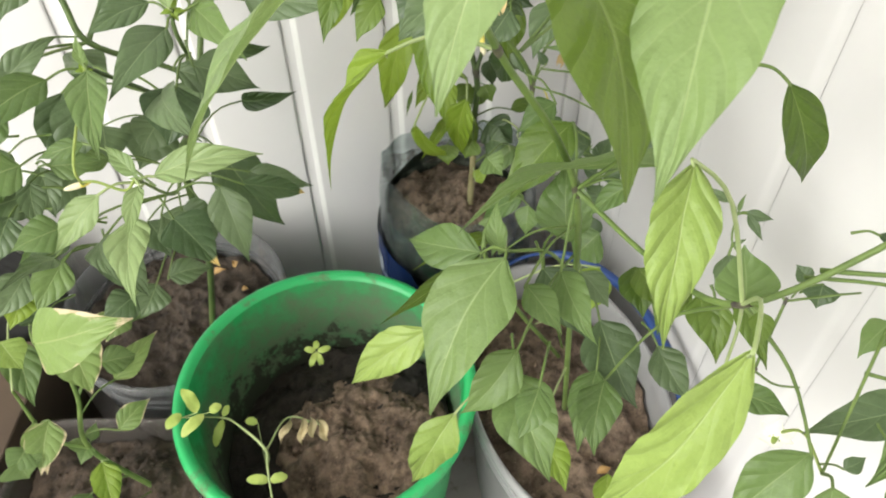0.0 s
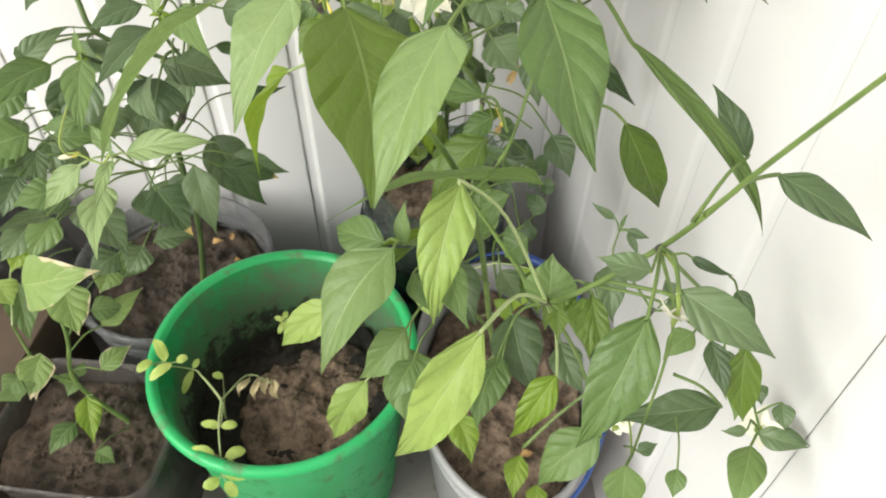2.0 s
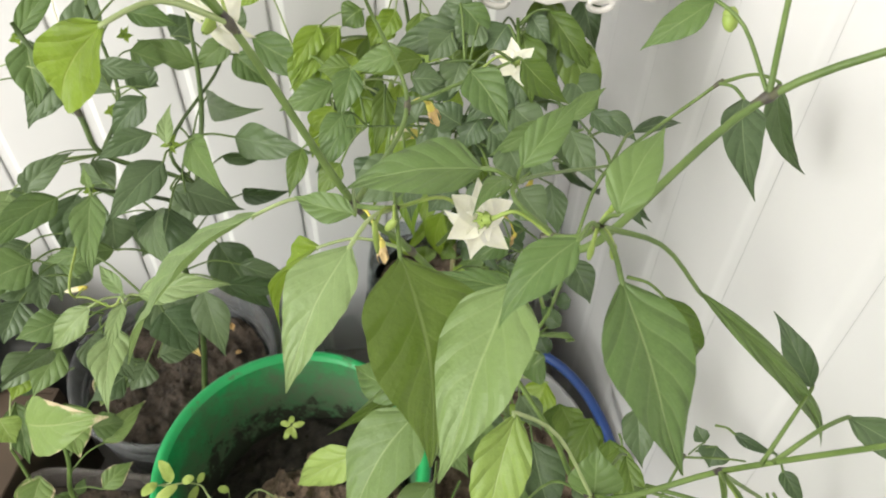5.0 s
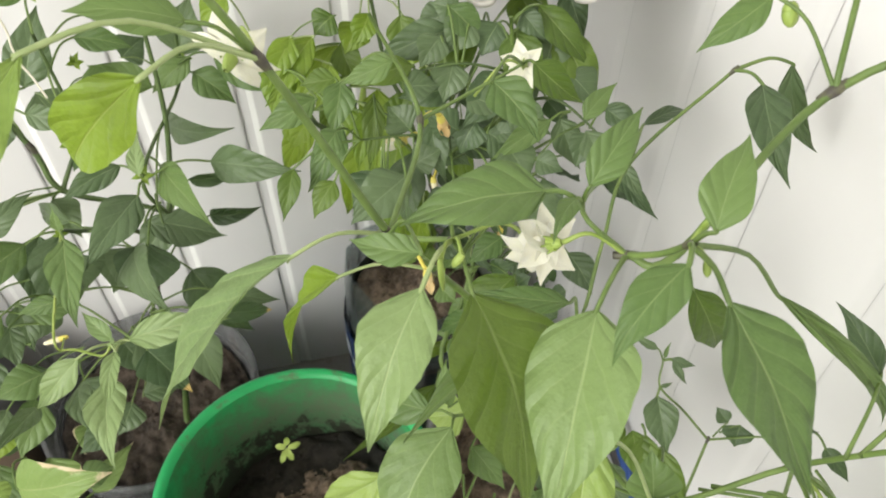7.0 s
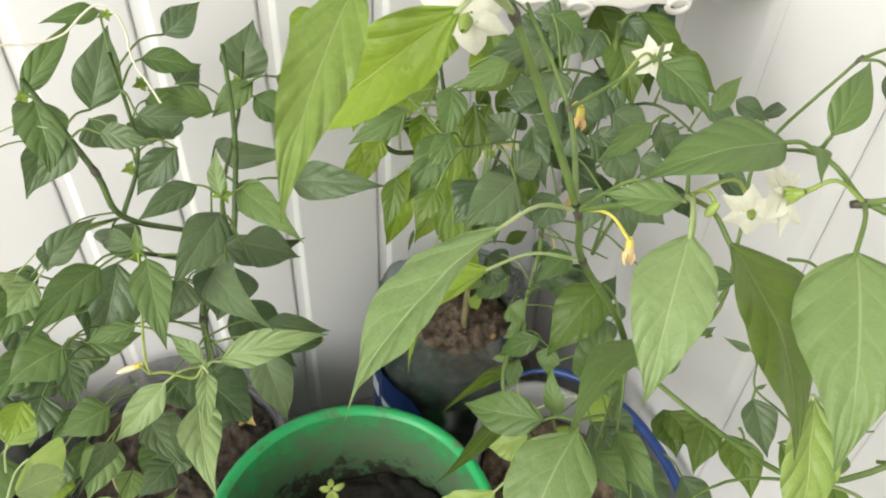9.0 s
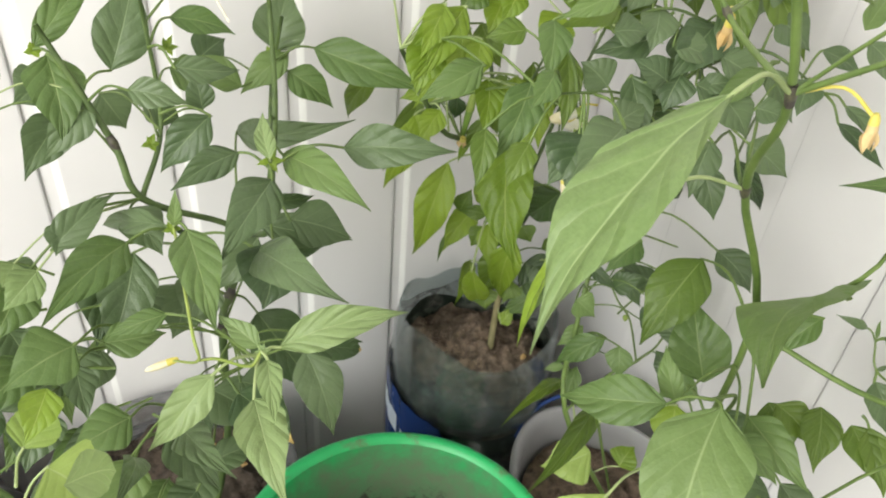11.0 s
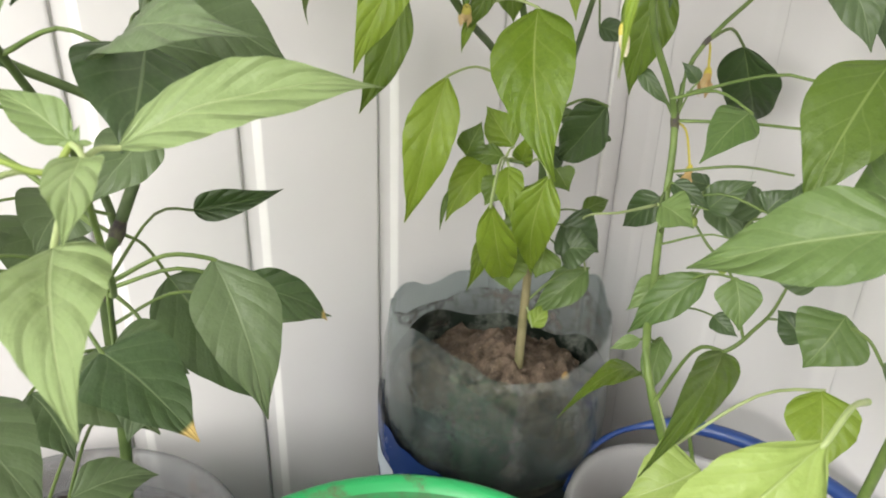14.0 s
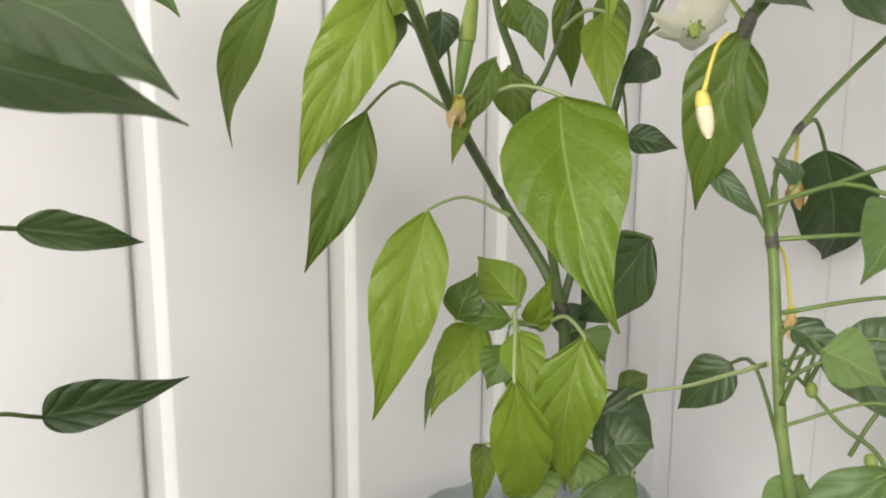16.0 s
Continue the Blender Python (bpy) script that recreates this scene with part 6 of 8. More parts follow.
leaf(pepper_b, (-0.019, 0.546, 0.441), (-0.032, 0.549, 0.412), 0.012, (-0.41, -0.91, 0.06), (-0.033, 0.553, 0.420), kind="olive")
leaf(pepper_b, (-0.028, 0.551, 0.424), (-0.035, 0.552, 0.400), 0.007, (-0.37, -0.93, 0.08), (-0.033, 0.553, 0.420), kind="lime")
leaf(pepper_b, (0.038, 0.599, 0.299), (0.028, 0.594, 0.276), 0.020, (-0.45, -0.81, 0.37), kind="olive")
leaf(pepper_b, (0.024, 0.601, 0.301), (0.013, 0.595, 0.276), 0.024, (-0.42, -0.83, 0.37), kind="olive")
leaf(pepper_b, (0.042, 0.601, 0.327), (0.045, 0.591, 0.305), 0.018, (-0.39, -0.87, 0.30), kind="deep")
leaf(pepper_b, (-0.031, 0.587, 0.303), (-0.038, 0.578, 0.278), 0.004, (-0.28, -0.87, 0.41), kind="olive")
leaf(pepper_b, (-0.018, 0.592, 0.325), (-0.008, 0.593, 0.347), 0.019, (-0.41, -0.88, 0.23), kind="olive")
leaf(pepper_b, (0.031, 0.571, 0.201), (0.044, 0.576, 0.218), 0.015, (-0.42, -0.73, 0.54), (0.028, 0.582, 0.215), kind="lime")
leaf(pepper_b, (0.036, 0.569, 0.322), (0.043, 0.560, 0.309), 0.020, (-0.37, -0.84, 0.39), (0.028, 0.577, 0.315), kind="olive")
leaf(pepper_b, (0.063, 0.581, 0.285), (0.090, 0.594, 0.287), 0.014, (0.24, -0.63, 0.74), (0.028, 0.579, 0.278), kind="olive")
leaf(pepper_b, (0.002, 0.551, 0.267), (0.002, 0.540, 0.250), 0.026, (-0.28, -0.82, 0.50), (0.028, 0.580, 0.262), kind="olive")
leaf(pepper_b, (0.026, 0.548, 0.276), (0.018, 0.541, 0.258), 0.026, (-0.38, -0.79, 0.48), (0.028, 0.579, 0.268), kind="olive")
leaf(pepper_b, (-0.057, 0.553, 0.458), (-0.058, 0.555, 0.441), 0.012, (-0.26, -0.96, -0.08), (-0.033, 0.553, 0.420), kind="deep")
leaf(pepper_b, (-0.040, 0.549, 0.458), (-0.041, 0.551, 0.439), 0.014, (-0.31, -0.95, -0.08), (-0.033, 0.553, 0.420), kind="deep")
leaf(pepper_b, (0.055, 0.570, 0.411), (0.073, 0.557, 0.406), 0.014, (-0.51, -0.82, 0.26), (0.052, 0.572, 0.434), kind="deep")
leaf(pepper_b, (0.052, 0.506, 0.400), (0.064, 0.493, 0.383), 0.009, (-0.54, -0.81, 0.24), (0.069, 0.491, 0.375), kind="deep")
leaf(pepper_b, (-0.004, 0.570, 0.467), (0.003, 0.568, 0.452), 0.013, (-0.30, -0.95, -0.06), (-0.009, 0.572, 0.467), kind="olive")
leaf(pepper_b, (0.004, 0.566, 0.465), (0.010, 0.565, 0.442), 0.011, (-0.37, -0.93, -0.06), (-0.009, 0.572, 0.467))
leaf(pepper_b, (-0.032, 0.416, 0.530), (-0.055, 0.391, 0.495), 0.023, (-0.23, -0.72, 0.65), (-0.092, 0.502, 0.515))
leaf(pepper_b, (-0.051, 0.554, 0.467), (-0.083, 0.555, 0.455), 0.024, (-0.23, -0.83, 0.51), (-0.049, 0.531, 0.439), kind="lime")
leaf(pepper_b, (0.012, 0.427, 0.497), (0.007, 0.400, 0.447), 0.028, (-0.40, -0.79, 0.46), (-0.070, 0.509, 0.472), kind="dark")
leaf(pepper_b, (0.029, 0.549, 0.461), (0.024, 0.532, 0.421), 0.019, (-0.35, -0.85, 0.40), (0.020, 0.568, 0.456), kind="lime")
leaf(pepper_b, (0.063, 0.584, 0.350), (0.050, 0.580, 0.334), 0.040, (-0.42, -0.74, 0.52), (0.032, 0.576, 0.350), kind="dark")
leaf(pepper_b, (-0.038, 0.512, 0.528), (-0.026, 0.496, 0.504), 0.023, (-0.03, -0.84, 0.54), (-0.086, 0.504, 0.504), kind="olive")
leaf(pepper_b, (-0.075, 0.487, 0.525), (-0.087, 0.469, 0.498), 0.026, (-0.06, -0.82, 0.56), (-0.092, 0.502, 0.515), kind="lime")
leaf(pepper_b, (-0.040, 0.508, 0.552), (-0.055, 0.503, 0.540), 0.023, (-0.15, -0.82, 0.55), (-0.092, 0.502, 0.515), kind="olive")
leaf(pepper_b, (-0.051, 0.450, 0.526), (-0.091, 0.439, 0.510), 0.021, (-0.06, -0.74, 0.67), (-0.092, 0.502, 0.515))
leaf(pepper_b, (-0.013, 0.501, 0.496), (-0.017, 0.461, 0.445), 0.030, (-0.12, -0.78, 0.62), (-0.070, 0.509, 0.472), kind="lime")
leaf(pepper_b, (-0.081, 0.500, 0.469), (-0.075, 0.487, 0.452), 0.016, (0.02, -0.80, 0.60), (-0.067, 0.510, 0.466), kind="lime")
leaf(pepper_b, (0.003, 0.402, 0.585), (-0.029, 0.399, 0.572), 0.015, (-0.20, -0.76, 0.62), (-0.016, 0.422, 0.572))
leaf(pepper_b, (0.057, 0.467, 0.554), (0.020, 0.471, 0.544), 0.029, (-0.23, -0.75, 0.62), (0.075, 0.565, 0.508), kind="olive")
leaf(pepper_b, (0.099, 0.460, 0.580), (0.107, 0.434, 0.542), 0.026, (-0.31, -0.81, 0.50), (0.075, 0.565, 0.508), kind="olive")
leaf(pepper_b, (0.086, 0.477, 0.539), (0.097, 0.455, 0.512), 0.030, (-0.25, -0.80, 0.55), (0.075, 0.565, 0.508), kind="dark")
leaf(pepper_b, (0.073, 0.475, 0.459), (0.097, 0.457, 0.450), 0.033, (-0.22, -0.68, 0.70), (0.057, 0.565, 0.453), kind="dark")
leaf(pepper_b, (0.032, 0.480, 0.463), (0.054, 0.464, 0.452), 0.029, (-0.15, -0.70, 0.69), (0.057, 0.565, 0.453), kind="dark")
leaf(pepper_b, (0.002, 0.461, 0.497), (0.010, 0.472, 0.517), 0.023, (-0.22, -0.83, 0.52), (-0.070, 0.509, 0.472), kind="olive")
leaf(pepper_b, (0.037, 0.463, 0.578), (0.016, 0.463, 0.567), 0.021, (-0.27, -0.78, 0.57), (-0.019, 0.572, 0.537), kind="dark")
leaf(pepper_b, (0.090, 0.457, 0.566), (0.106, 0.454, 0.575), 0.021, (-0.43, -0.72, 0.54), (0.075, 0.565, 0.508), kind="dark")
leaf(pepper_b, (-0.107, 0.496, 0.575), (-0.126, 0.486, 0.558), 0.019, (-0.03, -0.84, 0.54), (-0.092, 0.502, 0.515), kind="lime")
leaf(pepper_b, (-0.060, 0.500, 0.538), (-0.092, 0.480, 0.522), 0.017, (0.17, -0.76, 0.62), (-0.092, 0.502, 0.515), kind="lime")
leaf(pepper_b, (-0.055, 0.499, 0.534), (-0.090, 0.469, 0.505), 0.018, (0.16, -0.77, 0.62), (-0.092, 0.502, 0.515), kind="lime")
leaf(pepper_b, (-0.037, 0.485, 0.501), (-0.043, 0.463, 0.473), 0.021, (0.13, -0.79, 0.59), (-0.076, 0.508, 0.483), kind="lime")
leaf(pepper_b, (-0.024, 0.516, 0.542), (-0.035, 0.503, 0.525), 0.024, (0.07, -0.84, 0.54), (-0.019, 0.572, 0.537), kind="lime")
leaf(pepper_b, (-0.042, 0.524, 0.520), (-0.082, 0.496, 0.475), 0.024, (-0.11, -0.79, 0.60), (-0.084, 0.505, 0.499), kind="lime")
leaf(pepper_b, (-0.065, 0.492, 0.476), (-0.081, 0.479, 0.458), 0.018, (-0.11, -0.77, 0.62), (-0.070, 0.509, 0.472), kind="lime")
leaf(pepper_b, (0.015, 0.508, 0.536), (-0.001, 0.494, 0.517), 0.027, (-0.02, -0.79, 0.61), (-0.018, 0.572, 0.531), kind="lime")
leaf(pepper_b, (-0.016, 0.511, 0.552), (-0.028, 0.498, 0.534), 0.019, (0.03, -0.82, 0.57), (-0.019, 0.572, 0.537), kind="lime")
leaf(pepper_b, (-0.044, 0.488, 0.527), (-0.055, 0.468, 0.503), 0.019, (0.09, -0.78, 0.62), (-0.089, 0.503, 0.510), kind="lime")
leaf(pepper_b, (-0.018, 0.475, 0.498), (-0.029, 0.445, 0.465), 0.017, (0.07, -0.74, 0.67), (-0.073, 0.509, 0.477), kind="lime")
leaf(pepper_b, (-0.068, 0.489, 0.548), (-0.086, 0.467, 0.523), 0.020, (0.13, -0.78, 0.61), (-0.092, 0.502, 0.515), kind="lime")
leaf(pepper_b, (-0.054, 0.494, 0.545), (-0.082, 0.463, 0.512), 0.022, (0.12, -0.76, 0.64), (-0.092, 0.502, 0.515), kind="lime")
leaf(pepper_b, (0.040, 0.560, 0.286), (0.064, 0.548, 0.270), 0.036, (-0.36, -0.72, 0.58), (0.028, 0.580, 0.262), kind="deep")
leaf(pepper_b, (0.024, 0.575, 0.290), (0.008, 0.580, 0.236), 0.036, (-0.40, -0.82, 0.40), (0.028, 0.579, 0.300), kind="olive")
branch(pepper_b, [(0.026, 0.578, 0.150, 0.0030), (0.027, 0.580, 0.185, 0.0028), (0.028, 0.582, 0.215, 0.0026), (0.028, 0.581, 0.245, 0.0024)], WOODY, name="woody_base")

pepper_d = thing("pepper_plant", (-0.255, 0.480, 0.065), "bushy pepper plant with glossy dark green leaves", "plant", "pepper plants in the corner")
branch(pepper_d, [(-0.255, 0.480, 0.065, 0.0028), (-0.230, 0.477, 0.187, 0.0026), (-0.222, 0.475, 0.309, 0.0026), (-0.215, 0.488, 0.331, 0.0025), (-0.197, 0.501, 0.372, 0.0023), (-0.183, 0.468, 0.403, 0.0020), (-0.177, 0.490, 0.444, 0.0018), (-0.173, 0.501, 0.485, 0.0016), (-0.173, 0.511, 0.545, 0.0012)], STEM_DARK, name="main_stem", knots=[(-0.215, 0.488, 0.331, 0.0036), (-0.197, 0.501, 0.372, 0.0036), (-0.222, 0.475, 0.309, 0.0037)])
branch(pepper_d, [(-0.197, 0.501, 0.372, 0.0018), (-0.215, 0.491, 0.394, 0.0017), (-0.260, 0.475, 0.426, 0.0019), (-0.272, 0.482, 0.463, 0.0019), (-0.302, 0.492, 0.533, 0.0014)], STEM_DARK, knots=[(-0.272, 0.482, 0.463, 0.0032)])
branch(pepper_d, [(-0.215, 0.488, 0.331, 0.0018), (-0.223, 0.494, 0.358, 0.0017), (-0.231, 0.406, 0.451, 0.0012)], STEM_DARK)
branch(pepper_d, [(-0.183, 0.468, 0.403, 0.0014), (-0.177, 0.438, 0.472, 0.0012), (-0.176, 0.552, 0.468, 0.0011), (-0.166, 0.552, 0.518, 0.0010)], STEM_DARK)
branch(pepper_d, [(-0.260, 0.475, 0.426, 0.0016), (-0.246, 0.504, 0.464, 0.0013), (-0.246, 0.504, 0.544, 0.0010)], STEM_DARK)
branch(pepper_d, [(-0.222, 0.475, 0.309, 0.0012), (-0.199, 0.397, 0.348, 0.0010), (-0.185, 0.328, 0.425, 0.0008)], STEM)
leaf(pepper_d, (-0.222, 0.391, 0.459), (-0.207, 0.335, 0.435), 0.025, (0.00, -0.39, 0.92), (-0.231, 0.406, 0.451))
leaf(pepper_d, (-0.255, 0.399, 0.446), (-0.286, 0.340, 0.442), 0.026, (0.53, -0.33, 0.78), (-0.230, 0.414, 0.443))
leaf(pepper_d, (-0.230, 0.403, 0.453), (-0.226, 0.401, 0.478), 0.008, (0.05, -0.99, -0.10), (-0.231, 0.406, 0.451), kind="mint")
leaf(pepper_d, (-0.176, 0.419, 0.471), (-0.204, 0.368, 0.454), 0.028, (0.30, -0.45, 0.84), (-0.178, 0.440, 0.466), kind="dark")
leaf(pepper_d, (-0.187, 0.405, 0.432), (-0.144, 0.331, 0.451), 0.028, (-0.63, -0.17, 0.76), (-0.229, 0.430, 0.426), kind="dark")
leaf(pepper_d, (-0.176, 0.333, 0.422), (-0.109, 0.337, 0.437), 0.021, (-0.12, -0.67, 0.73), (-0.186, 0.334, 0.418), kind="mint")
leaf(pepper_d, (-0.186, 0.332, 0.424), (-0.207, 0.347, 0.435), 0.012, (-0.01, -0.63, 0.78), (-0.186, 0.334, 0.418), kind="mint")
leaf(pepper_d, (-0.182, 0.324, 0.423), (-0.178, 0.286, 0.419), 0.013, (-0.04, -0.12, 0.99), (-0.185, 0.328, 0.425), kind="mint")
leaf(pepper_d, (-0.190, 0.316, 0.404), (-0.176, 0.257, 0.395), 0.026, (-0.08, -0.16, 0.98), (-0.187, 0.340, 0.411), kind="mint")
leaf(pepper_d, (-0.209, 0.325, 0.415), (-0.244, 0.307, 0.381), 0.020, (-0.14, -0.80, 0.58), (-0.187, 0.340, 0.411), kind="mint")
leaf(pepper_d, (-0.237, 0.378, 0.411), (-0.271, 0.373, 0.402), 0.013, (-0.06, -0.73, 0.68), (-0.191, 0.359, 0.390))
leaf(pepper_d, (-0.187, 0.435, 0.430), (-0.129, 0.430, 0.418), 0.022, (0.09, -0.76, 0.64), (-0.181, 0.457, 0.428), kind="dark")
leaf(pepper_d, (-0.170, 0.454, 0.467), (-0.124, 0.393, 0.466), 0.024, (-0.54, -0.41, 0.73), (-0.177, 0.459, 0.471))
leaf(pepper_d, (-0.133, 0.453, 0.471), (-0.067, 0.430, 0.478), 0.027, (-0.32, -0.76, 0.57), (-0.178, 0.440, 0.466), kind="dark")
leaf(pepper_d, (-0.205, 0.576, 0.419), (-0.127, 0.489, 0.470), 0.024, (-0.79, -0.53, 0.32), (-0.205, 0.497, 0.382), kind="dark")
leaf(pepper_d, (-0.177, 0.433, 0.476), (-0.180, 0.461, 0.493), 0.012, (-0.02, -0.54, 0.84), (-0.177, 0.438, 0.472), kind="mint")
leaf(pepper_d, (-0.145, 0.558, 0.493), (-0.064, 0.531, 0.472), 0.030, (-0.14, -0.85, 0.51), (-0.172, 0.552, 0.487))
leaf(pepper_d, (-0.255, 0.468, 0.504), (-0.221, 0.462, 0.497), 0.018, (-0.04, -0.82, 0.56), (-0.283, 0.486, 0.488), kind="dark")
leaf(pepper_d, (-0.213, 0.486, 0.478), (-0.247, 0.475, 0.445), 0.025, (-0.09, -0.92, 0.39), (-0.246, 0.504, 0.471), kind="dark")
leaf(pepper_d, (-0.195, 0.449, 0.472), (-0.232, 0.424, 0.462), 0.019, (0.30, -0.69, 0.66), (-0.178, 0.440, 0.466), kind="dark")
leaf(pepper_d, (-0.240, 0.434, 0.432), (-0.293, 0.482, 0.401), 0.016, (-0.74, -0.51, 0.44), (-0.229, 0.430, 0.426), kind="dark")
leaf(pepper_d, (-0.303, 0.426, 0.425), (-0.271, 0.455, 0.444), 0.021, (0.27, -0.72, 0.65), (-0.260, 0.475, 0.426), kind="dark")
leaf(pepper_d, (-0.191, 0.487, 0.382), (-0.220, 0.464, 0.355), 0.029, (0.01, -0.76, 0.65), (-0.192, 0.489, 0.383), kind="dark")
leaf(pepper_d, (-0.163, 0.393, 0.360), (-0.148, 0.365, 0.307), 0.030, (0.08, -0.87, 0.49), (-0.198, 0.390, 0.355), kind="dark")
leaf(pepper_d, (-0.170, 0.478, 0.298), (-0.116, 0.478, 0.281), 0.023, (0.22, -0.67, 0.71), (-0.223, 0.475, 0.287), kind="dark")
leaf(pepper_d, (-0.267, 0.455, 0.398), (-0.284, 0.410, 0.352), 0.036, (0.18, -0.74, 0.65), (-0.226, 0.462, 0.392), kind="dark")
leaf(pepper_d, (-0.234, 0.345, 0.354), (-0.202, 0.291, 0.377), 0.021, (-0.47, 0.11, 0.88), (-0.198, 0.390, 0.355), kind="dark")
leaf(pepper_d, (-0.258, 0.324, 0.358), (-0.249, 0.260, 0.407), 0.015, (0.46, 0.58, 0.67), (-0.198, 0.390, 0.355), kind="dark")
leaf(pepper_d, (-0.245, 0.219, 0.476), (-0.235, 0.243, 0.450), 0.017, (0.94, -0.05, 0.34), kind="mint")
leaf(pepper_d, (-0.220, 0.509, 0.471), (-0.224, 0.516, 0.495), 0.019, (0.14, -0.94, 0.31), (-0.246, 0.504, 0.464), kind="dark")
leaf(pepper_d, (-0.227, 0.465, 0.519), (-0.191, 0.475, 0.512), 0.016, (0.31, -0.83, 0.46), (-0.246, 0.504, 0.515), kind="dark")
leaf(pepper_d, (-0.282, 0.489, 0.488), (-0.308, 0.467, 0.461), 0.024, (0.19, -0.85, 0.49), (-0.283, 0.486, 0.488), kind="dark")
leaf(pepper_d, (-0.163, 0.558, 0.489), (-0.198, 0.547, 0.464), 0.021, (-0.05, -0.88, 0.47), (-0.172, 0.552, 0.487))
leaf(pepper_d, (-0.302, 0.498, 0.513), (-0.295, 0.470, 0.469), 0.033, (0.34, -0.77, 0.55), (-0.292, 0.488, 0.508))
leaf(pepper_d, (-0.270, 0.505, 0.500), (-0.253, 0.534, 0.549), 0.032, (0.20, -0.87, 0.44), (-0.286, 0.487, 0.495), kind="dark")
leaf(pepper_d, (-0.171, 0.564, 0.488), (-0.159, 0.584, 0.528), 0.037, (0.06, -0.90, 0.44), (-0.173, 0.552, 0.482), kind="dark")
leaf(pepper_d, (-0.236, 0.536, 0.522), (-0.196, 0.539, 0.511), 0.019, (0.21, -0.76, 0.62), (-0.246, 0.504, 0.515))
leaf(pepper_d, (-0.196, 0.548, 0.469), (-0.241, 0.547, 0.490), 0.023, (0.30, -0.74, 0.60), (-0.176, 0.552, 0.468))
leaf(pepper_d, (-0.164, 0.558, 0.476), (-0.132, 0.547, 0.453), 0.026, (0.16, -0.77, 0.62), (-0.175, 0.552, 0.473))
leaf(pepper_d, (-0.308, 0.497, 0.517), (-0.269, 0.529, 0.558), 0.018, (0.20, -0.85, 0.49), (-0.294, 0.489, 0.514))
leaf(pepper_d, (-0.254, 0.532, 0.560), (-0.290, 0.517, 0.560), 0.014, (0.31, -0.76, 0.57), (-0.246, 0.504, 0.544))
leaf(pepper_d, (-0.219, 0.545, 0.536), (-0.193, 0.559, 0.555), 0.023, (0.07, -0.86, 0.51), (-0.246, 0.504, 0.530), kind="dark")
leaf(pepper_d, (-0.312, 0.407, 0.339), (-0.346, 0.383, 0.340), 0.034, (0.35, -0.47, 0.81), (-0.283, 0.414, 0.337), kind="dark")
leaf(pepper_d, (-0.308, 0.424, 0.351), (-0.297, 0.396, 0.324), 0.024, (0.32, -0.59, 0.74), (-0.280, 0.429, 0.344), kind="dark")
leaf(pepper_d, (-0.286, 0.387, 0.311), (-0.314, 0.366, 0.309), 0.020, (0.29, -0.45, 0.84), (-0.263, 0.406, 0.315), kind="dark")
leaf(pepper_d, (-0.267, 0.469, 0.423), (-0.249, 0.452, 0.397), 0.028, (0.31, -0.68, 0.66), (-0.260, 0.475, 0.426), kind="dark")
leaf(pepper_d, (-0.227, 0.474, 0.356), (-0.241, 0.452, 0.340), 0.035, (0.15, -0.65, 0.75), (-0.221, 0.492, 0.351), kind="dark")
leaf(pepper_d, (-0.190, 0.421, 0.301), (-0.204, 0.393, 0.283), 0.030, (0.12, -0.56, 0.82), (-0.212, 0.439, 0.327), kind="dark")
leaf(pepper_d, (-0.315, 0.427, 0.409), (-0.331, 0.405, 0.398), 0.022, (0.31, -0.60, 0.74), (-0.260, 0.475, 0.426), kind="mint")
leaf(pepper_d, (-0.273, 0.294, 0.446), (-0.279, 0.273, 0.435), 0.017, (0.32, -0.52, 0.79), kind="lime")
leaf(pepper_d, (-0.307, 0.401, 0.384), (-0.324, 0.382, 0.377), 0.022, (0.31, -0.54, 0.78), (-0.283, 0.419, 0.386), kind="dark")
leaf(pepper_d, (-0.189, 0.565, 0.308), (-0.137, 0.562, 0.319), 0.018, (-0.16, -0.85, 0.50), (-0.222, 0.475, 0.309), kind="deep", fold=0.60)
leaf(pepper_d, (-0.185, 0.533, 0.383), (-0.148, 0.550, 0.374), 0.013, (0.44, -0.84, 0.31), (-0.197, 0.501, 0.372), kind="deep", fold=0.60)
leaf(pepper_d, (-0.198, 0.504, 0.297), (-0.153, 0.483, 0.223), 0.047, (0.30, -0.86, 0.42), (-0.215, 0.488, 0.331), kind="deep")
leaf(pepper_d, (-0.158, 0.424, 0.333), (-0.117, 0.459, 0.291), 0.020, (0.76, -0.61, 0.23), (-0.208, 0.425, 0.334), kind="tipped")
leaf(pepper_d, (-0.207, 0.414, 0.315), (-0.179, 0.409, 0.301), 0.027, (0.22, -0.70, 0.68), (-0.210, 0.432, 0.330), kind="deep")
leaf(pepper_d, (-0.331, 0.440, 0.392), (-0.344, 0.406, 0.372), 0.032, (0.46, -0.57, 0.68), (-0.260, 0.475, 0.426))
leaf(pepper_d, (-0.298, 0.437, 0.435), (-0.301, 0.423, 0.422), 0.018, (0.45, -0.65, 0.61), (-0.261, 0.476, 0.430), kind="dark")
leaf(pepper_d, (-0.168, 0.422, 0.441), (-0.130, 0.426, 0.422), 0.030, (0.39, -0.66, 0.64), (-0.180, 0.452, 0.441), kind="dark")
leaf(pepper_d, (-0.178, 0.410, 0.433), (-0.184, 0.384, 0.404), 0.044, (0.36, -0.72, 0.59), (-0.181, 0.457, 0.428), kind="dark")
leaf(pepper_d, (-0.228, 0.420, 0.303), (-0.194, 0.408, 0.272), 0.038, (0.43, -0.58, 0.69), (-0.214, 0.446, 0.323), kind="dark")
leaf(pepper_d, (-0.174, 0.562, 0.485), (-0.184, 0.559, 0.483), 0.006, (0.11, -0.76, 0.64), kind="lime")
